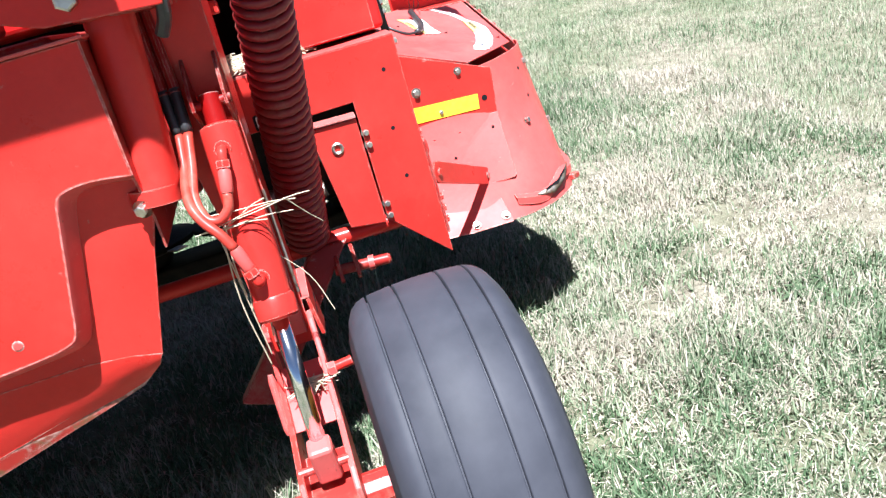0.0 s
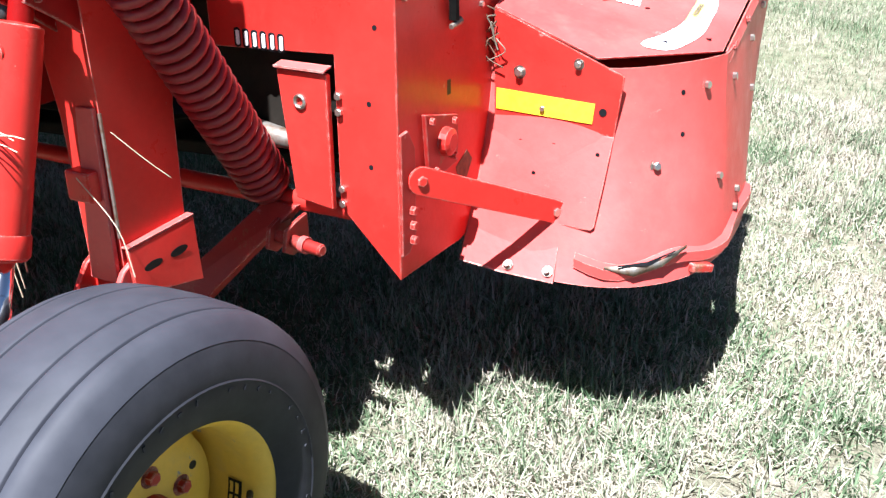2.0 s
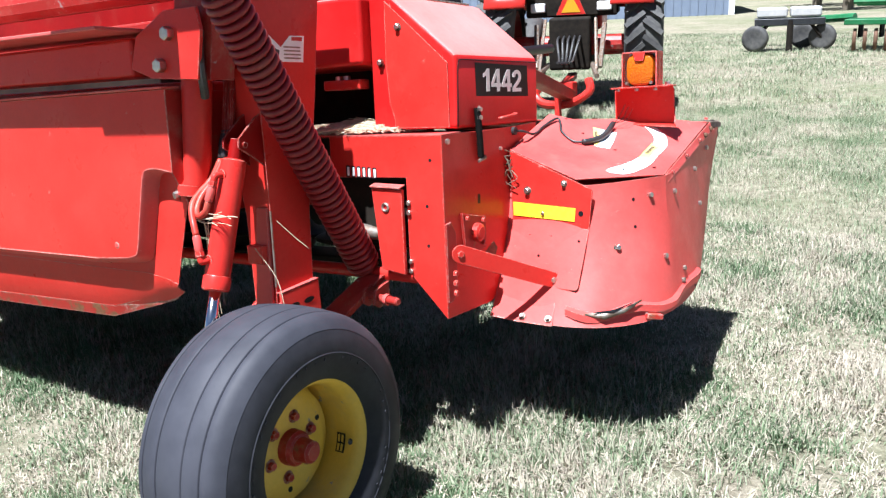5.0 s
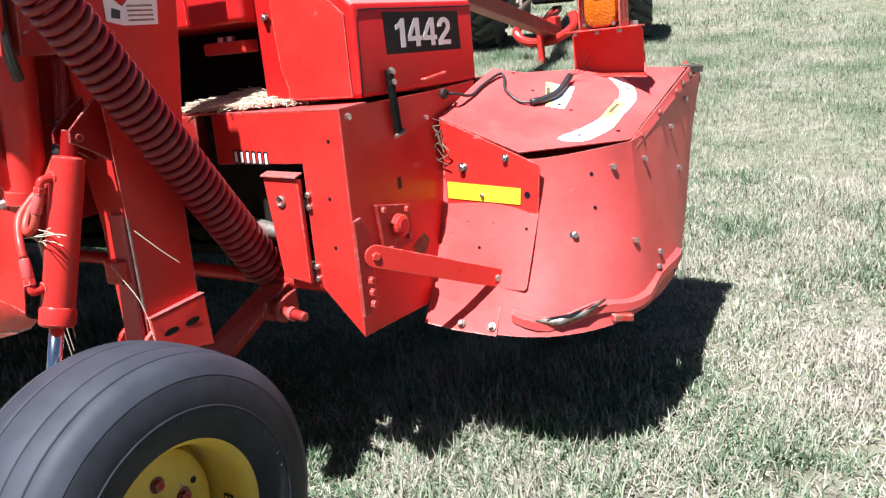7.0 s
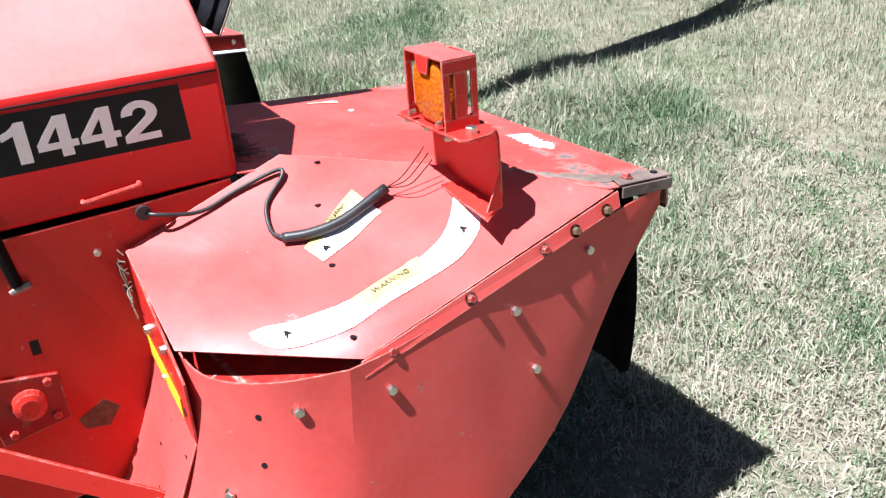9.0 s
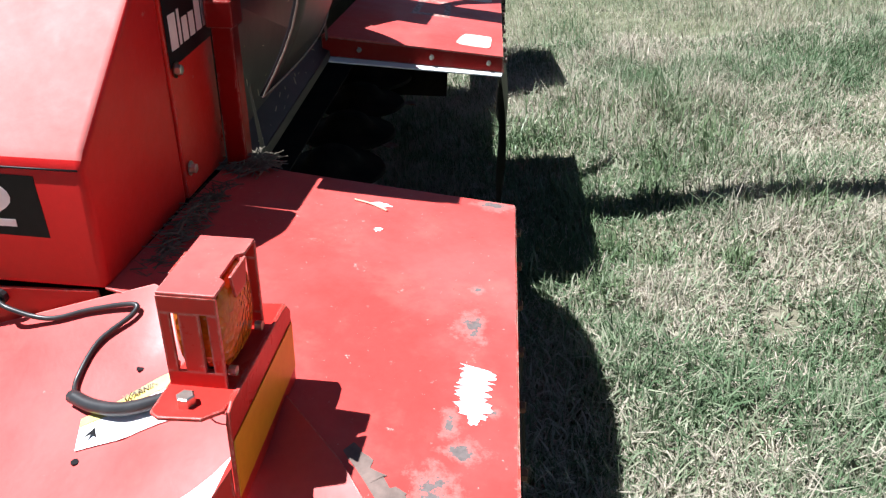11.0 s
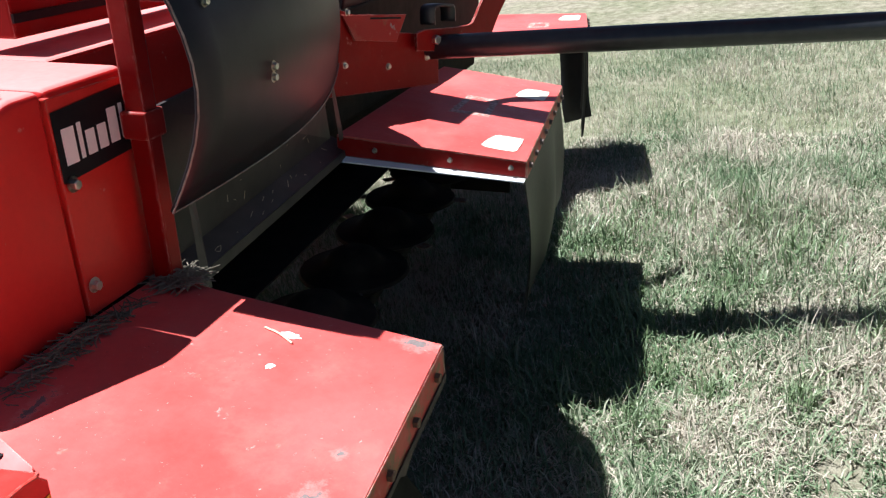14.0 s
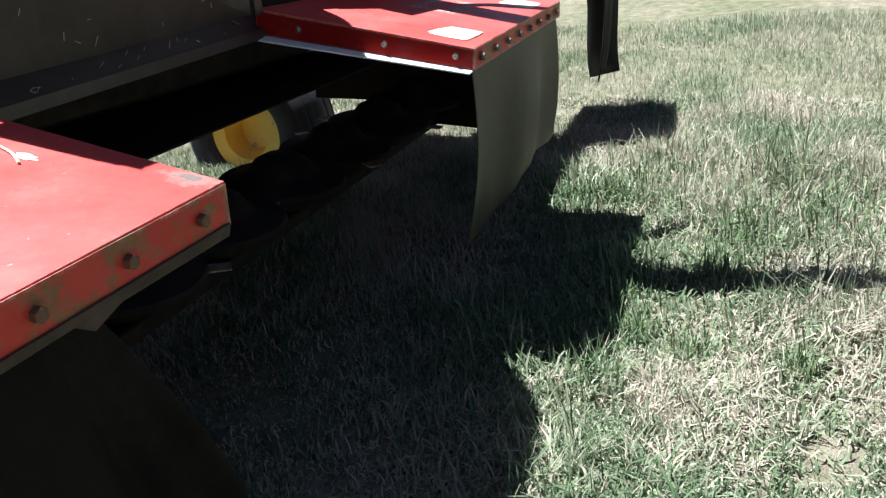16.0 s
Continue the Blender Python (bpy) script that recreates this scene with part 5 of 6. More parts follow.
ARM = [(-0.375, 0.705), (-0.400, 0.690), (-0.450, 0.618), (-0.600, 0.515), (-0.735, 0.470), (-0.775, 0.440), (-0.775, 0.400), (-0.70, 0.33), (-0.62, 0.31), (-0.38, 0.56)]
part("trailing_arm", plate(yz(-0.550, ARM), (0.014, 0, 0)), RED, mower, bevel=0.003)
part("arm_web", plate([(-0.536, -0.445, 0.608), (-0.440, -0.445, 0.608), (-0.440, -0.585, 0.508), (-0.536, -0.585, 0.508)], (0, 0.010, -0.008)), RED_PINK, mower, bevel=0.002)
part("arm_floor", plate([(-0.536, -0.585, 0.44), (-0.440, -0.585, 0.44), (-0.440, -0.765, 0.40), (-0.536, -0.765, 0.40)], (0, 0.004, -0.010)), RED_DIRTY, mower)
part("arm_plate", plate(yz(-0.440, ARM), (0.014, 0, 0)), RED_PINK, mower, bevel=0.004)
part("stop_pin", tube([(-0.430, -0.50, 0.592), (-0.368, -0.50, 0.598)], 0.012, 12), RED, mower, sharp=35)
bolt(mower, (-0.426, -0.50, 0.593), X, 1.7, RED_PINK)
part("guard_rod", tube([(-0.558, -0.478, 0.618), (-0.558, -0.484, 0.600), (-0.558, -0.522, 0.492), (-0.558, -0.526, 0.480)], [0.006, 0.0095, 0.0095, 0.006], 10), RED_PINK, mower)
part("axle", tube([(-0.60, WC.y, WC.z), (-0.20, WC.y, WC.z)], 0.045, 12), RED_DIRTY, mower)


def build_wheel(center, flip, rim, label):
    wheel = part("wheel", lathe([(0.035, 0.0), (0.035, 0.14), (0.02, 0.175), (-0.02, 0.182), (-0.03, 0.20), (0.10, 0.198), (0.125, 0.205), (0.145, 0.218), (0.15, 0.226), (0.142, 0.228), (-0.02, 0.21), (-0.15, 0.226), (-0.15, 0.14), (-0.04, 0.10), (-0.04, 0.0)], 56),
                 rim, mower, label, sharp=42, m=Matrix.Translation(center) @ pose(0, 0, 0, 0, 0, 180 if flip else 0))
    h = WW / 2
    prof_ = [(h * 0.86, 0.222), (h * 0.98, 0.245), (h * 1.03, 0.285), (h * 1.02, 0.325), (h * 0.95, 0.362), (h * 0.865, 0.386), (h * 0.78, 0.397)]
    rib = [(0.955, 0.362), (0.87, 0.3865), (0.78, 0.3985), (0.675, 0.4045), (0.664, 0.4035), (0.658, 0.391), (0.640, 0.391), (0.634, 0.4040), (0.622, 0.4058), (0.36, 0.4100), (0.316, 0.4105), (0.306, 0.4095), (0.300, 0.3955), (0.282, 0.3955), (0.276, 0.4095), (0.264, 0.4107), (0.0, 0.412)]
    tread = [(h * a, r) for a, r in rib]
    prof_, tread = [(a, r + max(0, r - 0.222) * 0.07) for a, r in prof_], [(a, r + (r - 0.222) * 0.07) for a, r in tread]
    tyre = part("tyre", lathe(prof_ + [(h * 0.70, 0.385), (-h * 0.70, 0.385)] + [(-a, r) for a, r in prof_[::-1]], 88), TYRE, wheel, "smooth grey-black ribbed implement tyre", sharp=60)
    part("tread", lathe(tread + [(-a, r) for a, r in tread[:-1][::-1]], 88), TREAD, tyre, "grey ribbed tread with the sky's sheen in its colour", sharp=60)
    part("sidewall_ring", lathe([(h * 1.028, 0.300), (h * 1.042, 0.303), (h * 1.028, 0.306)], 80), TYRE, tyre)
    for k in range(46):
        a = 2 * math.pi * k / 46
        if (k * 7) % 5 == 0:
            continue
        c = Vector((h * 1.034, 0.290 * math.cos(a), 0.290 * math.sin(a)))
        part("raised_mark", box((-0.002, -0.003, -0.005), (0.0015, 0.003, 0.005), Matrix.Translation(c) @ pose(0, 0, 0, math.degrees(a) + 40 * (k % 3), 0, 0)), TYRE, tyre)
    hub = part("hub", tube([(0.03, 0, 0), (0.065, 0, 0), (0.075, 0, 0), (0.078, 0, 0), (0.122, 0, 0), (0.130, 0, 0)], [0.056, 0.054, 0.046, 0.038, 0.034, 0.024], 22), RED_DIRTY, wheel, "dull red hub")
    for k in range(6):
        a = 2 * math.pi * k / 6 + 0.3
        bolt(hub, (0.036, 0.092 * math.cos(a), 0.092 * math.sin(a)), X, 1.35, RED_DIRTY, "wheel_nut")
    for k in range(3):
        a = 2.1 * k + 0.4
        part("rim_hole", tube([(0.0345, 0.132 * math.cos(a), 0.132 * math.sin(a)), (0.0362, 0.132 * math.cos(a), 0.132 * math.sin(a))], 0.009, 10), DECAL_BLACK, wheel)
    part("valve", tube([(0.105, 0.196 * math.cos(-0.2), 0.196 * math.sin(-0.2)), (0.122, 0.175 * math.cos(-0.2), 0.175 * math.sin(-0.2))], 0.007, 8), HOSE, wheel)
    def barrel(x, a, r):
        return (x, r * math.cos(a), r * math.sin(a))
    rl = part("rim_label", sheet([[barrel(x, a, 0.1945) for a in np.linspace(-0.42, -0.10, 6)] for x in (0.052, 0.086)], 0.0008), DECAL_BLACK, wheel)
    for k in range(4):
        x0, a0 = 0.057 + 0.014 * (k % 2), -0.40 + 0.15 * (k // 2)
        part("text_bar", sheet([[barrel(x, a, 0.1932) for a in np.linspace(a0, a0 + 0.12, 3)] for x in (x0, x0 + 0.008)], 0.0005), YELLOW, rl)
    return wheel


build_wheel(WC, False, YELLOW, "yellow steel rim with ribbed tyre")
build_wheel(Vector((-3.38, -0.58, 0.365)), True, YELLOW, "yellow steel rim with ribbed tyre")
part("far_arm", plate([(-3.72, -0.20, 0.80), (-3.72, -0.34, 0.80), (-3.72, -0.62, 0.40), (-3.72, -0.48, 0.33), (-3.72, -0.20, 0.6)], (0.08, 0, 0)), RED_DIRTY, mower, bevel=0.006)
part("far_axle", tube([(-3.68, -0.58, 0.365), (-3.42, -0.58, 0.365)], 0.045, 12), RED_DIRTY, mower)

# rear swath shield: pressed sheet with a raised field
XL = -3.2
back = part("swath_shield", plate(xz(-0.545, [(-0.655, 1.425), (-0.655, 1.06), (-0.679, 0.994), (-0.745, 0.772), (-0.80, 0.785), (-0.90, 0.80), (XL, 0.80), (XL, 1.40)]), (0, 0.005, 0)), RED, mower, "large pressed red swath shield", bevel=0.003)
# edge of the raised field, then the foot of its slope
RAISED = smooth_path([Vector((a, -0.600, b)) for a, b in ((-0.655, 1.166), (-0.726, 1.176), (-0.774, 1.174), (-0.803, 1.162), (-0.817, 1.120), (-0.835, 1.048), (-0.858, 0.957), (-0.876, 0.890), (-0.903, 0.871), (-0.971, 0.861), (-1.10, 0.853))], 3)
SLOPE = smooth_path([Vector((a, -0.548, b)) for a, b in ((-0.655, 1.147), (-0.735, 1.158), (-0.768, 1.154), (-0.786, 1.136), (-0.800, 1.090), (-0.814, 1.035), (-0.836, 0.950), (-0.857, 0.876), (-0.884, 0.846), (-0.965, 0.834), (-1.10, 0.825))], 3)
rows = [[a.lerp(b, f) + Vector((0, -d, 0)) for a, b in zip(SLOPE, RAISED)] for f, d in ((0.0, -0.003), (0.10, 0.0), (0.35, 0.004), (0.70, 0.009), (0.90, 0.006), (1.0, 0.001))]
# slope in a paler red, which paints in the sun that strikes it
part("field_slope", sheet(rows, 0.003), RED_TOP, back, "pale slope of the raised field, sunlight in its paint", sharp=50)
part("field_slope", sheet([[Vector((-1.10, p.y, p.z)), Vector((XL, p.y, p.z - 0.02))] for p in (SLOPE[-1], RAISED[-1])], 0.003), RED_TOP, back)
part("raised_field", plate([tuple(p) for p in RAISED] + [(XL, -0.600, 0.833), (XL, -0.600, 1.41), (-0.655, -0.600, 1.43)], (0, 0.004, 0)), RED, back)
fold_top = [(-0.745, 0.775), (-0.80, 0.790), (-0.90, 0.803), (-1.18, 0.803), (XL, 0.803)]
fold_low = [(-0.768, 0.737), (-0.815, 0.704), (-0.90, 0.679), (-1.18, 0.605), (XL, 0.56)]
part("lower_fold", sheet([[(a[0] + (b[0] - a[0]) * f, -0.5465 + 0.045 * f * f, a[1] + (b[1] - a[1]) * f) for a, b in zip(fold_top, fold_low)] for f in (0, 0.25, 0.5, 0.75, 1)], 0.004), RED, back, sharp=60)
part("dent", tube([(-0.985, -0.6005, 0.905), (-0.985, -0.6025, 0.905)], [0.012, 0.007], 14), RED_TOP, back)
part("top_flange", plate([(-0.64, -0.625, 1.432), (XL, -0.625, 1.412), (XL, -0.55, 1.412), (-0.64, -0.55, 1.432)], (0, 0, 0.007)), RED_TOP, back, bevel=0.002)
part("bottom_edge", plate([(-0.790, -0.506, 0.722), (-0.815, -0.5055, 0.704), (-0.90, -0.5055, 0.679), (-1.18, -0.5055, 0.605), (XL, -0.5055, 0.560), (XL, -0.519, 0.605), (-1.16, -0.519, 0.652), (-0.90, -0.519, 0.712), (-0.82, -0.517, 0.735)], (0, -0.002, 0)), RED_RUST, back, "rusty lower edge")
part("end_return", plate(yz(-0.652, [(-0.60, 1.43), (-0.20, 1.42), (-0.20, 1.02), (-0.545, 0.995), (-0.545, 1.06), (-0.60, 1.165)]), (-0.005, 0, 0)), RED_DIRTY, back)
colp = part("pivot_tube", tube([(-0.636, -0.530, 1.10), (-0.622, -0.525, 1.13), (-0.600, -0.510, 1.47)], [0.047, 0.044, 0.050], 24), RED, mower, sharp=35)
part("tube_collar", tube([(-0.640, -0.532, 1.085), (-0.637, -0.530, 1.12)], 0.052, 24), RED, colp, sharp=35)
bolt(colp, (-0.665, -0.575, 1.09), (-0.3, -0.9, -0.2), 1.3)

# top frame of the shield and its gusset
tf = part("top_frame", box((-3.1, -0.60, 1.475), (-0.80, -0.46, 1.60)), RED, mower, bevel=0.012)
part("frame_ledge", plate([(-0.76, -0.755, 1.615), (-3.1, -0.755, 1.635), (-3.1, -0.44, 1.635), (-0.76, -0.44, 1.615)], (0, 0, 0.012)), RED_TOP, tf, bevel=0.003)
gus = part("gusset", plate(xz(-0.605, [(-0.80, 1.50), (-0.765, 1.60), (-0.62, 1.67), (-0.47, 1.67), (-0.455, 1.60), (-0.485, 1.452), (-0.70, 1.465)]), (0, 0.014, 0)), RED, mower, bevel=0.003)
bolt(gus, (-0.597, -0.606, 1.598), NY, 2.2)
bolt(gus, (-0.645, -0.606, 1.503), NY, 2.2)
part("upper_lug", plate(xz(-0.56, [(-0.66, 1.46), (-0.48, 1.45), (-0.42, 1.80), (-0.60, 1.80)]), (0, 0.10, 0)), RED_DIRTY, mower, bevel=0.004)
part("black_strap", tube(smooth_path([(-0.50, -0.57, 1.60), (-0.485, -0.59, 1.52), (-0.49, -0.58, 1.44), (-0.51, -0.56, 1.40)], 4), 0.014, 8), HOSE, mower)
# unseen block added overhead; its shadow covers gusset, swath shield and column
arm = part("shade_caster", box((-0.98, -1.02, 2.10), (-0.55, -0.50, 2.20)), RED, mower, "unseen red block overhead, added to cast shade", bevel=0.01)
part("shade_caster_tip", box((-0.55, -0.87, 2.11), (-0.37, -0.50, 2.19)), RED, arm, bevel=0.008)
part("shade_caster_post", box((-0.66, -0.56, 1.78), (-0.56, -0.50, 2.105)), RED, arm, bevel=0.006)
part("upper_rail", tube([(-3.0, -0.35, 1.82), (-0.60, -0.35, 1.80)], 0.06, 10), RED_DIRTY, mower)
part("conditioner_top", box((-3.85, -0.42, 1.24), (-0.74, 0.02, 1.46)), RED_DIRTY, mower, bevel=0.01)

# ---- front side ----
post = part("front_post", box((-0.606, 0.740, 1.20), (-0.560, 0.790, 2.1)), RED_SHADED, mower, "scuffed dark red upright", bevel=0.006)
part("post_sleeve", box((-0.616, 0.733, 1.60), (-0.551, 0.797, 1.66)), RED_SHADED, post, bevel=0.005)
rows = []
for k in range(13):
    f = k / 12
    row = []
    for i in range(15):
        g = i / 14
        z = 1.468 + 0.02 * g + 0.62 * f
        row.append((-0.50 - 1.41 * g + 0.26 * f * g ** 4, 0.865 - 0.27 * g + 0.10 * math.sin(math.pi * g) + 0.10 * math.sin(math.pi * min(1, f * 1.15)) * (1 - 0.5 * g), z))
    rows.append(row)
flap = part("rubber_flap", sheet(rows, 0.006), BLACK_RUBBER, mower, "big curved black rubber deflector flap", smooth=True)
for xx, f in ((-0.80, 0.35), (-0.80, 0.39), (-1.60, 0.37), (-0.60, 0.66)):
    g = (-xx - 0.50) / 1.41
    bolt(flap, (xx, 0.872 - 0.27 * g + 0.10 * math.sin(math.pi * g) + 0.10 * math.sin(math.pi * min(1, f * 1.15)) * (1 - 0.5 * g), 1.468 + 0.02 * g + 0.62 * f), Y, 0.8, ZINC)
part("worn_edge", tube([Vector(r[0]) + Vector((0.002, 0.003, 0)) for r in reversed(rows)] + [Vector(p) + Vector((0, 0.003, -0.001)) for p in rows[0][1:]], 0.0022, 6), WORN_EDGE, flap, "pale worn rubber edge")
part("back_wall", plate([(-0.66, 0.735, 1.64), (-1.72, 0.60, 1.64), (-1.72, 0.635, 1.262), (-0.66, 0.685, 1.240)], (0, -0.01, 0)), WALL_GRIME, mower, "grimy dark back wall")
wall_ang = part("wall_ledge", plate([(-0.60, 0.68, 1.250), (-1.74, 0.625, 1.270), (-1.74, 0.695, 1.236), (-0.60, 0.755, 1.212)], (0, 0, -0.02)), WALL_GRIME, mower, bevel=0.003)
part("ledge_lip", plate([(-0.60, 0.755, 1.212), (-1.74, 0.695, 1.236), (-1.74, 0.698, 1.208), (-0.60, 0.758, 1.184)], (0, 0.005, 0)), WALL_GRIME, wall_ang)
part("brace", plate([(-0.73, 0.75, 1.42), (-0.70, 0.76, 1.42), (-0.65, 0.80, 1.20), (-0.68, 0.80, 1.20)], (-0.008, 0, 0)), WALL_GRIME, mower)
part("brace", plate([(-1.64, 0.69, 1.52), (-1.61, 0.70, 1.52), (-1.655, 0.70, 1.275), (-1.685, 0.70, 1.275)], (-0.008, 0, 0)), WALL_GRIME, mower)
# bolted floor panels below the wall, and an added dark sheet for the shade behind
part("floor_blackout", plate([(-0.70, 0.18, 0.972), (-3.6, 0.18, 0.972), (-3.6, 0.18, 1.09), (-0.70, 0.18, 1.09)], (0, 0.006, 0)), DARK_STEEL, mower)
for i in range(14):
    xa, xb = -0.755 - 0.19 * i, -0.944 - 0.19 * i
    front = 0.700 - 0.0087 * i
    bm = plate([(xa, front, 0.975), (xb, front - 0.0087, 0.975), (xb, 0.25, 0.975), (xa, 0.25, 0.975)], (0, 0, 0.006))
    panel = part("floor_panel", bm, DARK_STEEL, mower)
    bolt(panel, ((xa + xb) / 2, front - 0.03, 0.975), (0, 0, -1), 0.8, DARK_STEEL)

# second added sheet: hides the red channel where only black depth shows
part("channel_blackout", plate([(-0.62, 0.235, 1.235), (-3.5, 0.20, 1.235), (-3.5, 0.20, 0.968), (-0.62, 0.235, 0.968)], (0, -0.006, 0)), DARK_STEEL, mower)


# far shields
def far_shield(x0, x1, seed, first):
    pl = part("front_plate", plate([(x0, 1.318, 1.208), (x1, 1.232, 1.212), (x1 - 0.02, 0.66, 1.272), (x0 + 0.118, 0.678, 1.290)], (0, 0, -0.005)), RED_TOP, mower, "bleached red front plate with cream decals", bevel=0.0015)
    part("side_flange", plate([(x0 + 0.118, 0.678, 1.284), (x0, 1.318, 1.203), (x0, 1.318, 1.148), (x0 + 0.118, 0.678, 1.217)], (-0.005, 0, 0)), RED_SHADED, pl)
    part("white_strip", plate([(x0 + 0.118, 0.678, 1.216), (x0, 1.318, 1.147), (x0 + 0.03, 1.318, 1.143), (x0 + 0.158, 0.678, 1.210)], (0, 0, -0.004)), DECAL_WHITE if first else RED_TOP, pl)
    for f in (0.2, 0.6, 0.92):
        a = Vector((x0 + 0.119, 0.678, 1.25)).lerp(Vector((x0 + 0.001, 1.318, 1.178)), f)
        bolt(pl, a, X, 0.7, ZINC if first else RED)
    fl = part("front_flange", plate([(x0, 1.320, 1.206), (x1, 1.234, 1.210), (x1, 1.238, 1.152), (x0, 1.324, 1.148)], (0, -0.005, 0)), RED_RUST, pl)
    for i in range(8):
        f = (i + 0.4) / 8
        bolt(fl, (x0 + (x1 - x0) * f, 1.325 - 0.086 * f, 1.178), Y, 1.0, GRIME)
    for f, nm in ((0.12, "decal"), (0.78, "decal")):
        a = Vector((x0 + (x1 - x0) * f, 1.275 - 0.08 * f, 1.2145))
        part(nm, plate([a + Vector((dx + 0.003 * math.sin(37 * k), dy, 0.0008 - dy * 0.105)) for k, (dx, dy) in enumerate(((0.066, -0.010), (0.05, 0.0), (-0.04, -0.002), (-0.088, -0.008), (-0.09, -0.06), (-0.085, -0.108), (-0.02, -0.124), (0.045, -0.128), (0.064, -0.11), (0.07, -0.05)))], (0, 0, 0.0008)), DECAL_PALE, pl, "worn cream decal")
    return pl


far_shield(-1.80, -2.92, 4, True)
hanging("canvas_curtain", -1.80, -2.90, (1.312, 1.230), 1.155, 0.615, 0.05, mower, 9, "black canvas curtain hanging in a bulge", fold=0.003, wave=0.006, curl=0.07, step=0.05)
second = far_shield(-3.85, -4.60, 6, False)
second.matrix_basis = Matrix.Translation((-3.85, 1.205, 1.275)) @ pose(0, 0, 0, 8, 2, 3.7) @ Matrix.Translation((3.85, -1.318, -1.208))
hanging("canvas_curtain", -3.85, -4.60, (1.19, 1.06), 1.215, 0.70, 0.03, mower, 12, "black canvas curtain", CURTAIN_BLACK, fold=0.004, wave=0.02)
part("end_flap", sheet([[(-4.61 - 0.012 * k, 1.06 + 0.012 * k - 0.06 * i + 0.01 * math.sin(k), 1.24 - 0.105 * k - 0.02 * i) for i in range(4)] for k in range(7)], 0.005), BLACK_RUBBER, mower, "torn black rubber flap", smooth=True)

# driveline support: bracket, curved arm, long black tube
def on_bracket(x, z, out=0.0):
    """A point of the bracket's face, which runs back from its outer end."""
    return (x, 0.825 - 0.49 * (x + 2.366) + out, z)


bk = part("drive_bracket", plate([on_bracket(x, z) for x, z in ((-1.86, 1.70), (-1.86, 1.37), (-2.366, 1.323), (-2.366, 1.49), (-2.24, 1.545), (-2.10, 1.57), (-2.0, 1.64))], (0, -0.010, 0)), RED_SHADED, mower, "deep red bolted drive bracket", bevel=0.003)
part("inner_wall", plate([(-1.46, 0.578, 1.72), (-1.46, 0.578, 1.40), (-1.86, 0.578, 1.42), (-1.86, 0.578, 1.70)], (0, -0.01, 0)), RED_SHADED, bk)
part("bracket_cover", plate([on_bracket(-1.915, 1.655, 0.018), on_bracket(-2.195, 1.622, 0.018), on_bracket(-2.165, 1.575, 0.022), on_bracket(-2.135, 1.528, 0.026), on_bracket(-1.955, 1.560, 0.026), on_bracket(-1.935, 1.61, 0.022)], (0, -0.008, 0)), RED_DIRTY, bk, "dusty bent cover plate", bevel=0.002)
part("cover_slot", plate([on_bracket(-2.03, 1.632, 0.0186), on_bracket(-2.165, 1.616, 0.0186), on_bracket(-2.165, 1.609, 0.0196), on_bracket(-2.03, 1.625, 0.0196)], (0, 0.0012, 0)), DECAL_BLACK, bk)
for xx, zz, sz in ((-1.932, 1.473, 0.8), (-2.12, 1.437, 0.9), (-2.309, 1.442, 1.0), (-2.298, 1.512, 1.9)):
    bolt(bk, on_bracket(xx, zz, 0.001 if sz < 1.5 else 0.042), (0.44, 0.9, 0), sz)
# flat bar: level from the bracket, then bent up and out
lower_edge = smooth_path([on_bracket(x, z, 0.03) for x, z in ((-2.215, 1.482), (-2.313, 1.466), (-2.42, 1.456), (-2.505, 1.451), (-2.565, 1.462), (-2.605, 1.490), (-2.646, 1.56), (-2.715, 1.656), (-2.80, 1.79), (-2.87, 1.90))], 4)
upper_edge = smooth_path([on_bracket(x, z, 0.03) for x, z in ((-2.215, 1.548), (-2.26, 1.556), (-2.36, 1.548), (-2.440, 1.543), (-2.490, 1.545), (-2.512, 1.562), (-2.545, 1.615), (-2.60, 1.69), (-2.685, 1.82), (-2.755, 1.93))], 4)
part("curved_arm", sheet([upper_edge, lower_edge], 0.012), RED_SHADED, mower, "bent flat red support arm", sharp=40)
strap_ = smooth_path([(-2.315, 0.80, 1.565), (-2.318, 0.80, 1.62), (-2.335, 0.81, 1.64), (-2.40, 0.84, 1.636), (-2.425, 0.85, 1.62), (-2.43, 0.85, 1.565)], 4)
part("tube_clamp", sheet([[p + Vector((0, 0.03, 0)) for p in strap_], [p - Vector((0, 0.03, 0)) for p in strap_]], 0.010), HOSE, mower, "dark blue-black strap over the tube", smooth=True)
part("drive_tube", tube([(-2.34, 0.70, 1.465), (-2.34, 1.0, 1.49), (-2.335, 5.6, 1.86)], 0.047, 20), BLACK_PAINT, mower, "long black driveline tube", smooth=True)
joint = Vector((-2.338, 2.88, 1.641))
for dy, r0, r1, mt in ((-0.34, 0.060, 0.085, BLACK_PAINT), (0.22, 0.085, 0.060, BLACK_PAINT)):
    part("joint_guard", tube([joint + Vector((0, dy, 0.08 * dy)), joint + Vector((0, dy + 0.16, 0.08 * (dy + 0.16)))], [r0, r1], 20), mt, mower, sharp=40)
for dy in (-0.13, 0.10):
    part("joint_yoke", box((-0.075, dy - 0.035, -0.06), (0.075, dy + 0.035, 0.06), Matrix.Translation(joint) @ pose(0, 0, 0, 5, 30, 0)), RED, mower, bevel=0.012)
part("joint_cross", tube([joint + Vector((-0.10, 0, 0)), joint + Vector((0.10, 0, 0))], 0.026, 12), STEEL, mower)
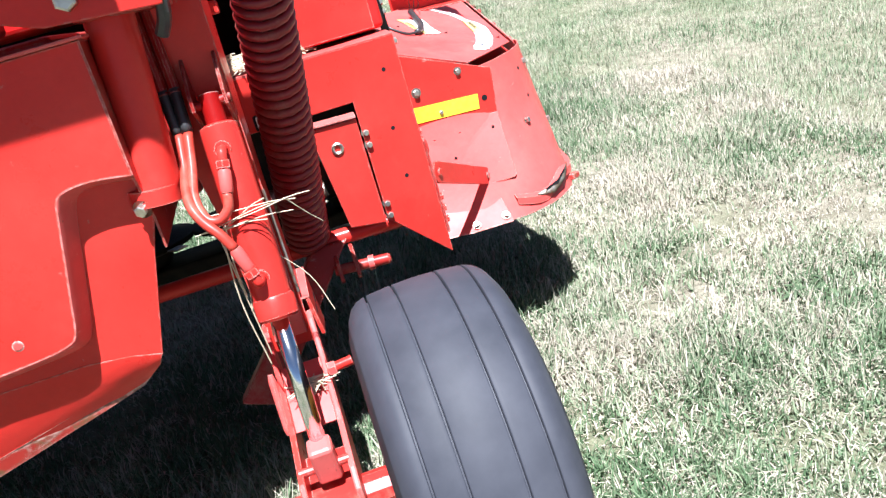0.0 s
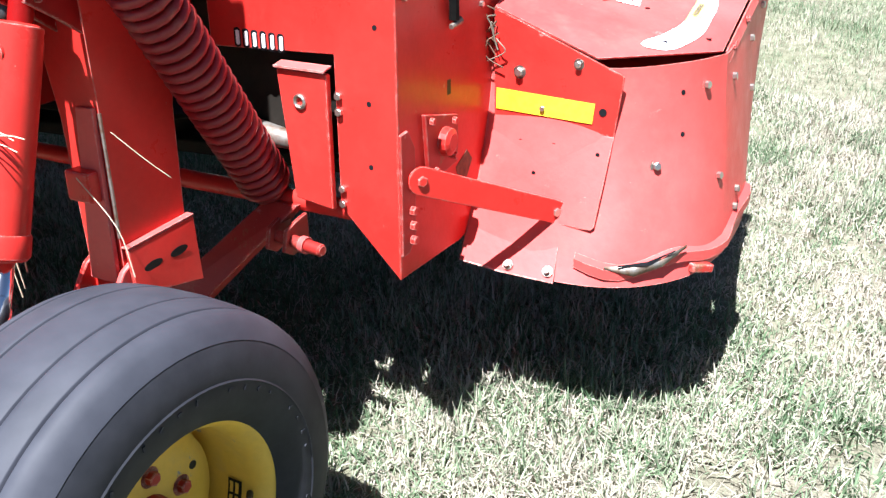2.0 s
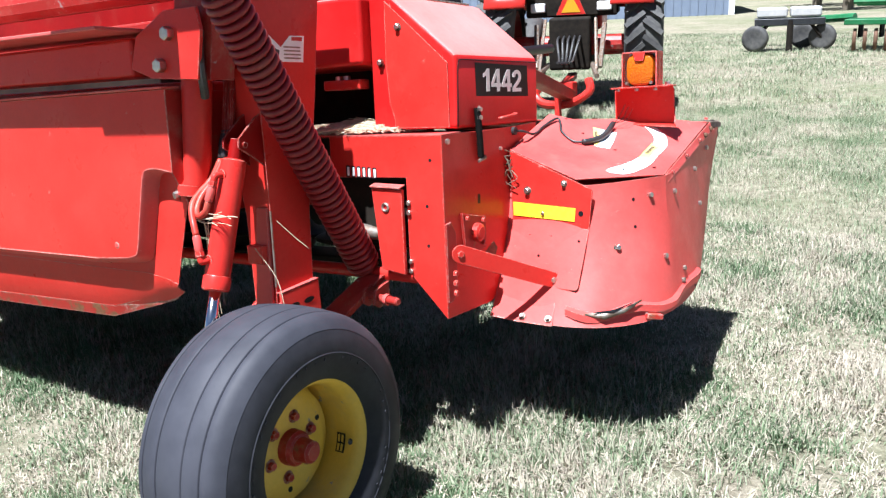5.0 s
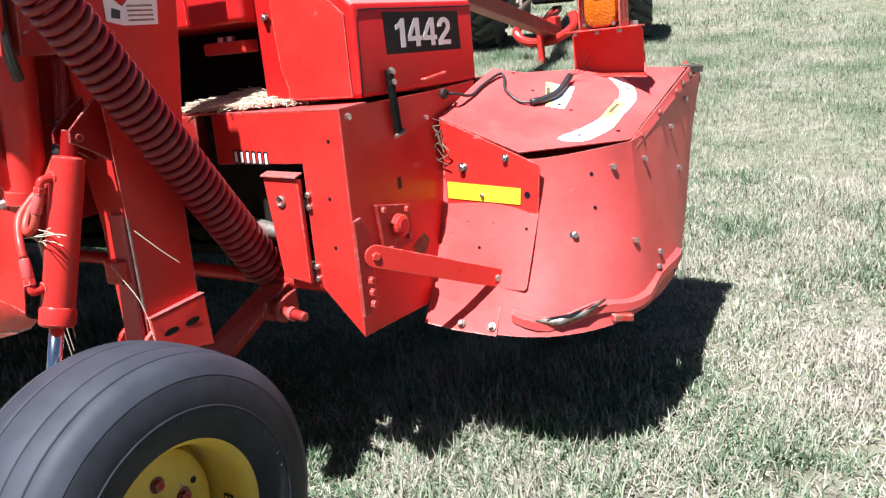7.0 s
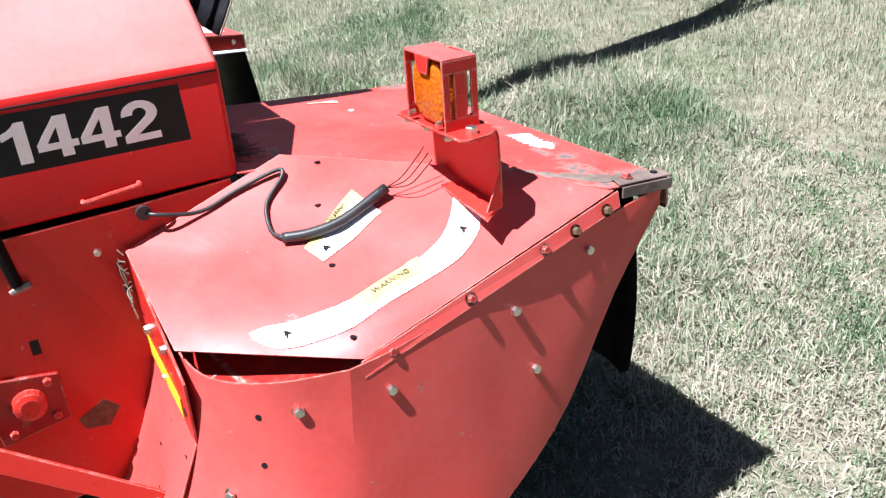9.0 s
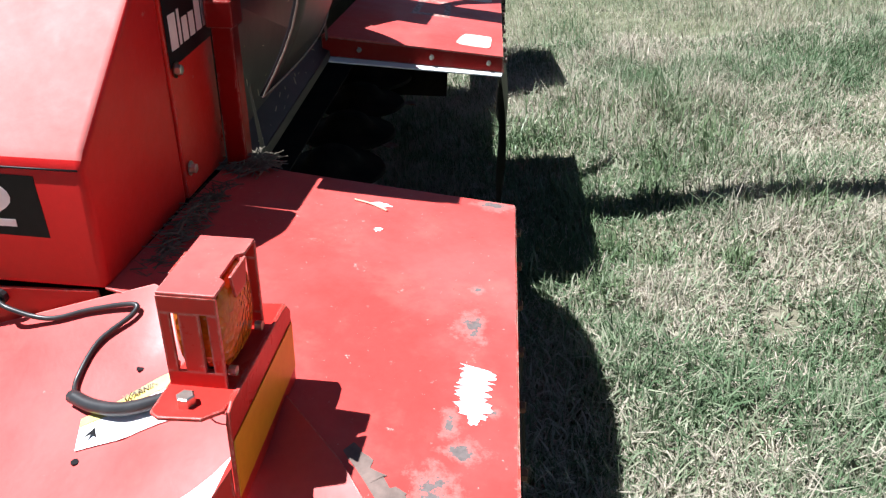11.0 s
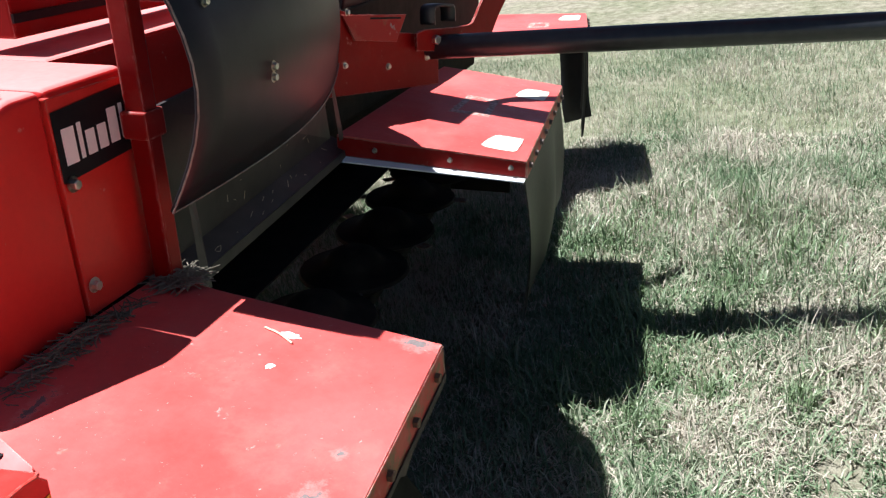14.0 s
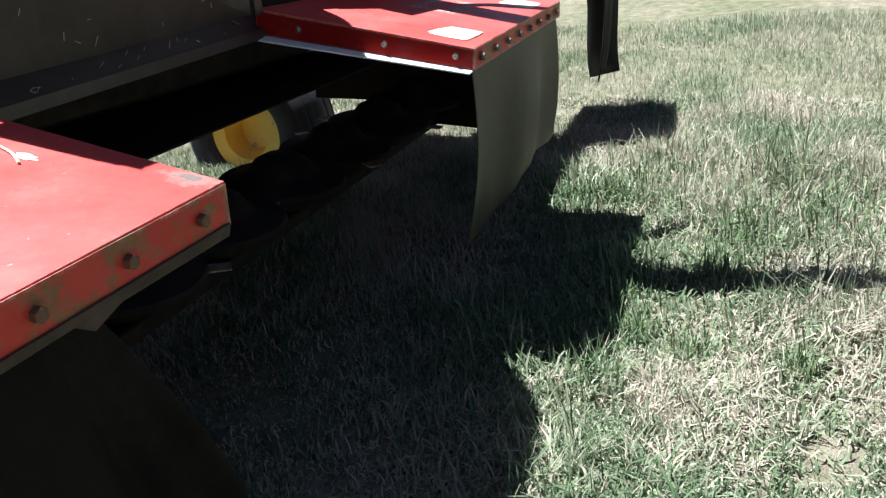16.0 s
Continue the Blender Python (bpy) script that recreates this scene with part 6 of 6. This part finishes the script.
part("cross_beam", plate([(-0.72, 0.68, 1.86), (-1.75, 0.60, 1.70), (-1.75, 0.60, 1.82), (-0.72, 0.68, 1.99)], (0, -0.10, 0)), RED, mower, bevel=0.008)
part("black_guard", sheet([[(-2.05 - 0.02 * k, 0.55 + 0.05 * math.sin(i * 0.5), 1.62 + 0.09 * i) for i in range(6)] for k in range(14)], 0.006), BLACK_RUBBER, mower, smooth=True)
part("frame_beam", box((-3.2, 0.30, 1.780), (-0.64, 0.42, 1.90)), RED_SHADED, mower, "deep red main frame beam", bevel=0.008)
part("beam_strip", box((-3.2, 0.421, 1.815), (-0.64, 0.427, 1.835)), DECAL_BLACK, mower)
part("rear_frame", box((-2.9, 0.10, 1.66), (-1.5, 0.30, 1.76)), RED_DIRTY, mower, bevel=0.01)
# dark box added over the header to keep the sun off the discs
part("header_shade_box", box((-3.9, 0.02, 1.235), (-1.462, 0.565, 1.655)), DARK_STEEL, mower, bevel=0.012)

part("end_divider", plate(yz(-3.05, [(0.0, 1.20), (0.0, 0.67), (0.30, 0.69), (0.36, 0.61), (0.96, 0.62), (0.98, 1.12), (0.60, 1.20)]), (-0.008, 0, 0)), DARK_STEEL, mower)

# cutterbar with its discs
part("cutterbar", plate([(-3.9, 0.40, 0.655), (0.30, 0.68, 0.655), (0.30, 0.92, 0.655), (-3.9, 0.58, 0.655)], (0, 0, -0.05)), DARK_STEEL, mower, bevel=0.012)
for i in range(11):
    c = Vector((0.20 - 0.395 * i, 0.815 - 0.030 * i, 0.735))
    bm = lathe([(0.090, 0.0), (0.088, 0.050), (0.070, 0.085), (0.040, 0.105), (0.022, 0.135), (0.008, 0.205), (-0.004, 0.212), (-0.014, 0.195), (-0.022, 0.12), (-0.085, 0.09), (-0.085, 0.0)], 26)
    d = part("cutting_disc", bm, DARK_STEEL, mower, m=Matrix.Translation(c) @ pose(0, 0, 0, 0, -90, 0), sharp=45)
    for a in (20 + 37 * i, 200 + 37 * i):
        part("knife", box((0.19, -0.024, -0.002), (0.265, 0.024, 0.002), pose(0, 0, 0, 0, -90, 0).inverted() @ pose(0, 0, -0.004, 0, 0, a)), STEEL, d)


# ---- straw and chaff ----
def straw_heap(name, cx, cy, cz, rx, ry, n, seed, label, m, tall=0.03):
    rng = random.Random(seed)
    bm = B()
    for _ in range(n):
        a, r = rng.uniform(0, 6.28), math.sqrt(rng.random())
        p = Vector((cx + rx * r * math.cos(a), cy + ry * r * math.sin(a), cz + rng.uniform(0.002, tall) * (1.1 - r)))
        t = rng.uniform(0, 6.28)
        d = Vector((math.cos(t), math.sin(t), rng.uniform(-0.25, 0.25))) * rng.uniform(0.012, 0.05)
        add_tube(bm, [p - d, p + d * 0.2 + Vector((0, 0, 0.003)), p + d], 0.0014, 4)
    ob = part(name, bm, CHAFF if name == "chaff" else STRAW, None, m=m)
    return tagged(ob, label, "straw", kind="stuff")


MW = TILT @ Matrix.Scale(0.9609, 4)
straw_heap("straw_heap", -0.48, 0.17, 1.260, 0.25, 0.16, 3400, 4, "dry straw chaff heaped on the red ledge", MW, 0.042)
straw_heap("chaff", -0.575, 0.80, 1.270, 0.05, 0.05, 200, 5, "grey-brown chaff packed at the upright's foot", MW)
straw_heap("chaff", -0.27, 0.765, 1.260, 0.23, 0.022, 300, 6, "chaff line along the hood's foot", MW)
straw_heap("straw_heap", -0.475, -0.51, 0.572, 0.030, 0.035, 70, 9, "dry straw caught on the wheel arm", MW, 0.02)
rng_ = random.Random(12)
bm = B()
for k in range(34):
    f, g = rng_.random(), rng_.random()
    p = Vector((-0.66 - 1.06 * f, 0.70 - 0.05 * f + 0.045 * g, 1.243 + 0.022 * f - 0.026 * g)) if k < 18 else Vector((-0.70 - 0.98 * f, 0.693 - 0.055 * f + 0.030 * g, 1.262 + 0.25 * g))
    d = Vector((rng_.uniform(-1, 1), 0.15 * rng_.uniform(-1, 1), rng_.uniform(-0.5, 0.5))).normalized() * rng_.uniform(0.003, 0.016)
    add_tube(bm, [p - d, p + d], rng_.uniform(0.0005, 0.0010), 4)
tagged(part("straw_flecks", bm, STRAW, None, m=MW), "pale straw flecks stuck to the grimy wall", "straw", kind="stuff")
rng_ = random.Random(8)
wisp = empty("straw_wisp", MW, "dry straw wisps caught on the cylinder hoses", "straw")
for k in range(6):
    a = cyl_at(1.02) + Vector((rng_.uniform(-0.06, 0.03), -0.06 + rng_.uniform(-0.02, 0.02), rng_.uniform(-0.02, 0.02)))
    d = Vector((rng_.uniform(0.06, 0.17), rng_.uniform(-0.03, 0.02), rng_.uniform(-0.01, 0.03)))
    part("stalk", tube(smooth_path([a - d * 0.4, a, a + d * 0.6 + Vector((0, 0, 0.004)), a + d], 3), 0.0014, 5), STRAW, wisp)
for k in range(7):
    a = cyl_at(1.0) + Vector((-0.05 + rng_.uniform(-0.02, 0.03), -0.03, rng_.uniform(-0.02, 0.02)))
    d = Vector((rng_.uniform(-0.02, 0.03), rng_.uniform(0, 0.03), -rng_.uniform(0.16, 0.34)))
    part("stalk", tube(smooth_path([a, a + d * 0.5 + Vector((rng_.uniform(-0.02, 0.02), 0, 0)), a + d], 4), 0.0016, 5), STRAW, wisp)
for pts in ([(-0.40, -0.40, 0.99), (-0.36, -0.36, 0.93), (-0.33, -0.33, 0.89)], [(-0.47, -0.44, 0.90), (-0.40, -0.42, 0.80), (-0.37, -0.42, 0.70)]):
    part("stalk", tube(smooth_path(pts, 4), 0.0012, 5), STRAW, wisp)
tw = part("twig", tube(smooth_path([(-0.468, 1.070, 1.2490), (-0.455, 1.11, 1.2470), (-0.432, 1.150, 1.2440)], 4), 0.0022, 5), STRAW, None, m=MW)
tagged(tw, "pale dry twig lying on the red plate", "twig")


tangle = empty("twine_tangle", MW, "frayed brown twine tangled on the corner plate", "twine")
for k in range(7):
    a = Vector((0.018 + rng_.uniform(-0.006, 0.012), 0.445, 1.158 - 0.014 * k))
    part("strand", tube(smooth_path([a, a + Vector((rng_.uniform(-0.03, 0.03), -0.014, rng_.uniform(-0.02, 0.02))), a + Vector((rng_.uniform(-0.03, 0.03), -0.008, -0.03)), a + Vector((rng_.uniform(-0.02, 0.02), -0.006, -0.055))], 4), 0.0018, 5), CHAFF if k % 2 else RUSTY, tangle)


# ---- weeds in the lawn ----
WEED = matte("weed_leaf", (0.045, 0.075, 0.034), (0.10, 0.14, 0.068), 0.5, 6)


def build_weed(x, y, r, seed):
    rng = random.Random(seed)
    w = empty("weed", Matrix.Translation((x, y, float(ground_z(x, y)))), "low broad-leaved green weed in the lawn", "weed", "weeds in the lawn")
    for k in range(70):
        a, rise, ln = rng.uniform(0, 6.28), rng.uniform(0.4, 1.3), r * rng.uniform(0.25, 0.55)
        d, s_ = Vector((math.cos(a), math.sin(a), 0)), Vector((-math.sin(a), math.cos(a), 0))
        base = Vector((rng.gauss(0, 0.45 * r), rng.gauss(0, 0.45 * r), 0))
        mid = base + d * ln * 0.55 * math.cos(rise) + Vector((0, 0, ln * 0.6 * math.sin(rise)))
        tip = base + d * ln * math.cos(rise * 0.5) + Vector((0, 0, ln * 0.55 * math.sin(rise)))
        wd = ln * rng.uniform(0.09, 0.17)
        part("leaf", sheet([[base - s_ * 0.002, base + s_ * 0.002], [mid - s_ * wd, mid + s_ * wd], [mid.lerp(tip, 0.6) - s_ * wd * 0.7, mid.lerp(tip, 0.6) + s_ * wd * 0.7], [tip - s_ * 0.001, tip + s_ * 0.001]]), WEED, w, smooth=True)


build_weed(1.18, 0.20, 0.13, 3)
build_weed(-1.72, 1.53, 0.12, 4)
build_weed(1.55, 0.05, 0.07, 6)


# ---- tractor ahead ----
def build_tractor():
    """Its own frame: x to its right, y forward, origin on the ground below the rear axle."""
    t = empty("tractor", Matrix.Translation((-3.65, 8.90, 0)) @ pose(0, 0, 0, 0, 0, 20), "red farm tractor seen from behind, hitched ahead", "tractor")
    for s in (-1, 1):
        w = part("rear_wheel", lathe([(0.18, 0.0), (0.18, 0.20), (0.05, 0.24), (0.05, 0.44), (0.22, 0.47), (0.22, 0.50), (-0.22, 0.50), (-0.22, 0.47), (-0.1, 0.40), (-0.1, 0.0)], 32), RED_DIRTY, t, m=Matrix.Translation((0.98 * s, 0, 0.86)) @ pose(0, 0, 0, 0, 0, 0 if s > 0 else 180))
        tyre = part("tyre", lathe([(0.2, 0.48), (0.25, 0.55), (0.25, 0.68), (0.225, 0.78), (0.2, 0.805), (0.0, 0.815), (-0.2, 0.805), (-0.225, 0.78), (-0.25, 0.68), (-0.25, 0.55), (-0.2, 0.48)], 48), TYRE_FAR, w, "big lugged tractor tyre", smooth=True)
        lug_me = None
        for k in range(26):
            for q in (-1, 1):
                a = 2 * math.pi * (k + 0.25 * q) / 26
                m = Matrix.Rotation(a, 4, "X") @ Matrix.Translation((0.115 * q, 0, 0.825)) @ Matrix.Rotation(radians(-38 * q), 4, "Z")
                if lug_me is None:
                    lug_me = part("lug", box((-0.15, -0.03, -0.03), (0.15, 0.03, 0.035)), TYRE_FAR, tyre, m=m).data
                else:
                    linked("lug", lug_me, None, tyre, m=m)
    part("axle", tube([(-0.8, 0, 0.86), (0.8, 0, 0.86)], 0.14, 14), RED_DIRTY, t)
    part("transmission", box((-0.28, -0.35, 0.55), (0.28, 1.6, 1.25)), DARK_STEEL, t, bevel=0.04)
    part("cab_rear", box((-0.62, -0.10, 1.25), (0.62, 1.2, 1.75)), DARK_STEEL, t, bevel=0.03)
    part("cab_glass", box((-0.60, -0.08, 1.75), (0.60, 1.2, 2.55)), BLACK_PAINT, t, bevel=0.04)
    part("roof", box((-0.70, -0.15, 2.55), (0.70, 1.3, 2.72)), RED, t, bevel=0.05)
    part("engine_hood", box((-0.36, 1.2, 1.0), (0.36, 3.0, 1.75)), RED, t, bevel=0.08)
    for s in (-1, 1):
        part("fender", sheet([[(s * (0.55 + 0.55 * j / 3), -0.95 * math.cos(a), 0.86 + 0.98 * math.sin(a)) for j in range(4)] for a in np.linspace(radians(35), radians(150), 12)], 0.03), RED, t, smooth=True)
        part("lift_arm", tube([(0.30 * s, -0.25, 0.62), (0.40 * s, -0.95, 0.52)], 0.035, 8), STEEL, t)
        part("lift_rod", tube([(0.34 * s, -0.20, 1.22), (0.38 * s, -0.65, 0.58)], 0.024, 8), STEEL, t)
        part("cylinder", tube([(0.46 * s, -0.22, 1.15), (0.42 * s, -0.55, 0.60)], 0.035, 8), STEEL, t)
        fw = part("front_wheel", lathe([(0.1, 0.0), (0.1, 0.28), (0.16, 0.38), (0.15, 0.56), (0.0, 0.62), (-0.15, 0.56), (-0.16, 0.38), (-0.1, 0.28), (-0.1, 0.0)], 32), TYRE_FAR, t, smooth=True, m=Matrix.Translation((0.85 * s, 2.5, 0.60)))
    em = part("slow_vehicle_sign", plate([(-0.20, -0.14, 1.28), (0.20, -0.14, 1.28), (0.05, -0.14, 1.62), (-0.05, -0.14, 1.62)], (0, 0.01, 0)), RED, t, "red-edged orange triangle sign")
    part("orange_field", plate([(-0.13, -0.146, 1.31), (0.13, -0.146, 1.31), (0.0, -0.146, 1.55)], (0, 0.005, 0)), TAPE_OLD, em)
    for x, z in ((-0.45, 1.38), (0.45, 1.38)):
        part("rear_light", box((x - 0.10, -0.16, z - 0.06), (x + 0.10, -0.08, z + 0.06)), DECAL_WHITE, t, bevel=0.02)
    part("drawbar", box((-0.06, -1.25, 0.40), (0.06, 0.2, 0.47)), RED_DIRTY, t, bevel=0.01)
    for k in range(5):
        x = -0.14 + 0.07 * k
        part("hydraulic_hose", tube(smooth_path([(x, -0.34, 1.0), (x, -0.62, 0.95), (x * 0.6, -0.95, 0.72), (x * 0.4, -1.5, 0.75)], 5), 0.016, 6), HOSE, t)


build_tractor()
# tongue of the mower, from its frame to the tractor
tongue = part("tongue", plate([(-2.42, 0.2, 2.22), (-2.24, 0.2, 2.22), (-2.34, 4.2, 1.76), (-3.10, 7.9, 1.30), (-3.27, 7.9, 1.30), (-2.52, 4.2, 1.76)], (0, 0, 0.14)), RED_DIRTY, mower, "long red hitch tongue", bevel=0.01)
part("hitch_head", box((-3.30, 7.78, 1.30), (-3.10, 7.95, 1.56)), RED, tongue, bevel=0.02)
part("hitch_loop", tube(smooth_path([(-3.55, 7.8, 1.55), (-3.62, 7.75, 1.40), (-3.45, 7.7, 1.28), (-3.1, 7.7, 1.28), (-2.85, 7.75, 1.42), (-2.88, 7.8, 1.58)], 5), 0.055, 10), RED, tongue)
part("jack_stand", tube([(-3.22, 7.6, 1.4), (-3.22, 7.6, 0.90)], 0.045, 10), RED, tongue)


# ---- far implements, building, trees ----
GREEN = paint("green_paint", (0.015, 0.13, 0.045), (0.03, 0.19, 0.08), dust=0.3)
GREY_BOX = matte("grey_plastic", (0.40, 0.40, 0.40), (0.52, 0.52, 0.51), 0.5, 10)
BLUE_WALL = matte("blue_grey_sheet_wall", (0.17, 0.21, 0.29), (0.20, 0.245, 0.33), 0.5, 4)
WHITE_TRIM = matte("white_trim", (0.75, 0.75, 0.74), (0.82, 0.82, 0.81), 0.5, 10)
LEAF = matte("tree_leaf", (0.045, 0.085, 0.02), (0.10, 0.15, 0.04), 0.6, 3)
BARK = matte("bark", (0.10, 0.08, 0.06), (0.18, 0.15, 0.11), 0.9, 12)


def small_wheel(parent, p, r, w, rot=0):
    t = part("wheel", lathe([(w, 0.0), (w, r * 0.55), (w * 1.1, r * 0.75), (w * 0.8, r * 0.97), (0, r), (-w * 0.8, r * 0.97), (-w * 1.1, r * 0.75), (-w, r * 0.55), (-w, 0)], 26), TYRE_FAR, parent, smooth=True, m=Matrix.Translation(p) @ pose(0, 0, 0, 0, 0, rot))
    part("rim", lathe([(w * 1.05, 0.0), (w * 1.12, r * 0.2), (w * 1.02, r * 0.5)], 18), WHITE_TRIM, t)


cart = empty("planter_cart", Matrix.Translation((-2.75, 18.7, 0)) @ pose(0, 0, 0, 0, 0, 14), "small black seed cart with grey boxes on three wheels", "cart")
for x, y in ((-0.72, 0.0), (0.72, 0.1), (0.35, 0.9)):
    small_wheel(cart, (x, y, 0.30), 0.30, 0.08, 70 if y < 0.5 else 80)
part("frame", box((-0.75, -0.05, 0.58), (0.75, 0.55, 0.74)), BLACK_PAINT, cart, bevel=0.02)
part("leg", tube([(0.02, -0.05, 0.0), (0.02, 0.0, 0.7)], 0.07, 8), DARK_STEEL, cart)
for s in (-1, 1):
    part("strut", tube([(0.7 * s, 0.05, 0.30), (0.45 * s, 0.05, 0.62)], 0.04, 8), DARK_STEEL, cart)
    part("seed_box", box((-0.02 + 0.36 * s - 0.33, 0.0, 0.76), (-0.02 + 0.36 * s + 0.33, 0.55, 0.98)), GREY_BOX, cart, bevel=0.05)
drill = empty("seed_drill", Matrix.Translation((-1.45, 18.45, 0)) @ pose(0, 0, 0, 0, 0, -3), "green grain drill with a row of press wheels", "seed drill")
part("hopper", plate([(0, 0.5, 0.95), (0, 1.1, 0.95), (0, 1.2, 1.6), (0, 0.3, 1.6)], (6.0, 0, 0)), GREEN, drill, bevel=0.03)
part("deck", box((-0.1, -0.15, 0.58), (6.1, 0.5, 0.70)), GREEN, drill, bevel=0.02)
part("rail", tube([(0, 0.2, 1.05), (6, 0.2, 1.05)], 0.05, 8), GREEN, drill)
for k in range(28):
    part("press_wheel", lathe([(0.035, 0.0), (0.04, 0.2), (0.03, 0.24), (-0.03, 0.24), (-0.04, 0.2), (-0.035, 0.0)], 18), RUSTY, drill, smooth=True, m=Matrix.Translation((0.1 + 0.21 * k, 0.05, 0.26)) @ pose(0, 0, 0, 0, 0, 10))
for k in range(14):
    part("row_unit", box((0.15 + 0.42 * k, 0.1, 0.3), (0.19 + 0.42 * k, 0.5, 0.6)), DARK_STEEL, drill)
part("drill_tongue", tube([(-0.1, 1.0, 0.7), (-2.4, 1.9, 0.55)], 0.09, 8), GREEN, drill)

bld = empty("machine_shed", Matrix.Translation((-10.2, 42.2, 0)) @ pose(0, 0, 0, 0, 0, 21) @ Matrix.Scale(1.3, 4), "blue-grey sheet-metal machine shed with white corner trim", "shed")
part("wall", box((-22, 0, 0), (0, 16, 5.0)), BLUE_WALL, bld)
part("corner_trim", box((-0.16, -0.06, 0), (0.06, 0.12, 5.0)), WHITE_TRIM, bld)
for k in range(70):
    part("rib", box((-21.8 + 0.31 * k, -0.03, 0.02), (-21.75 + 0.31 * k, 0.0, 4.95)), BLUE_WALL, bld)
part("roof", plate([(-22.3, -0.4, 5.0), (0.3, -0.4, 5.0), (0.3, 8.0, 7.2), (-22.3, 8.0, 7.2)], (0, 0, 0.15)), WHITE_TRIM, bld)
part("roof", plate([(-22.3, 16.4, 5.0), (0.3, 16.4, 5.0), (0.3, 8.0, 7.2), (-22.3, 8.0, 7.2)], (0, 0, 0.15)), WHITE_TRIM, bld)


def build_tree(x, y, h, seed):
    rng = random.Random(seed)
    t = empty("tree", Matrix.Translation((x, y, 0)), "leafy green tree beyond the field", "tree", "trees beyond the field")
    bm = tube([(0, 0, -0.2), (0.1, 0, h * 0.3), (0, 0.1, h * 0.7)], [0.28, 0.2, 0.08], 10)
    for k in range(7):
        a, z = rng.uniform(0, 6.28), h * rng.uniform(0.3, 0.65)
        add_tube(bm, [(0, 0, z), (math.cos(a) * h * 0.16, math.sin(a) * h * 0.16, z + h * 0.12), (math.cos(a) * h * 0.28, math.sin(a) * h * 0.28, z + h * 0.2)], [0.09, 0.06, 0.03], 6)
    part("trunk", bm, BARK, t)
    bm = B()
    lobes = [(rng.gauss(0, h * 0.17), rng.gauss(0, h * 0.17), h * rng.uniform(0.28, 0.95), h * rng.uniform(0.08, 0.17)) for _ in range(16)]
    for lx, ly, lz, lr in lobes:
        for _ in range(130):
            d = Vector((rng.gauss(0, 1), rng.gauss(0, 1), rng.gauss(0, 0.8))).normalized() * lr * rng.uniform(0.6, 1.1)
            c = Vector((lx, ly, lz)) + d
            u = Vector((rng.gauss(0, 1), rng.gauss(0, 1), rng.gauss(0, 1))).normalized()
            v = u.orthogonal().normalized()
            s = rng.uniform(0.10, 0.22)
            bm.faces.new([bm.verts.new(c + q) for q in (u * s, v * s * 0.5, -u * s, -v * s * 0.5)])
    part("crown", bm, LEAF, t)


for i, (x, y, h) in enumerate(((-5.2, 44, 7), (-2.4, 47, 8), (0.8, 45, 6.5), (4.2, 48, 8.5), (-8.0, 52, 9), (8.5, 50, 8))):
    build_tree(x, y, h, 30 + i)
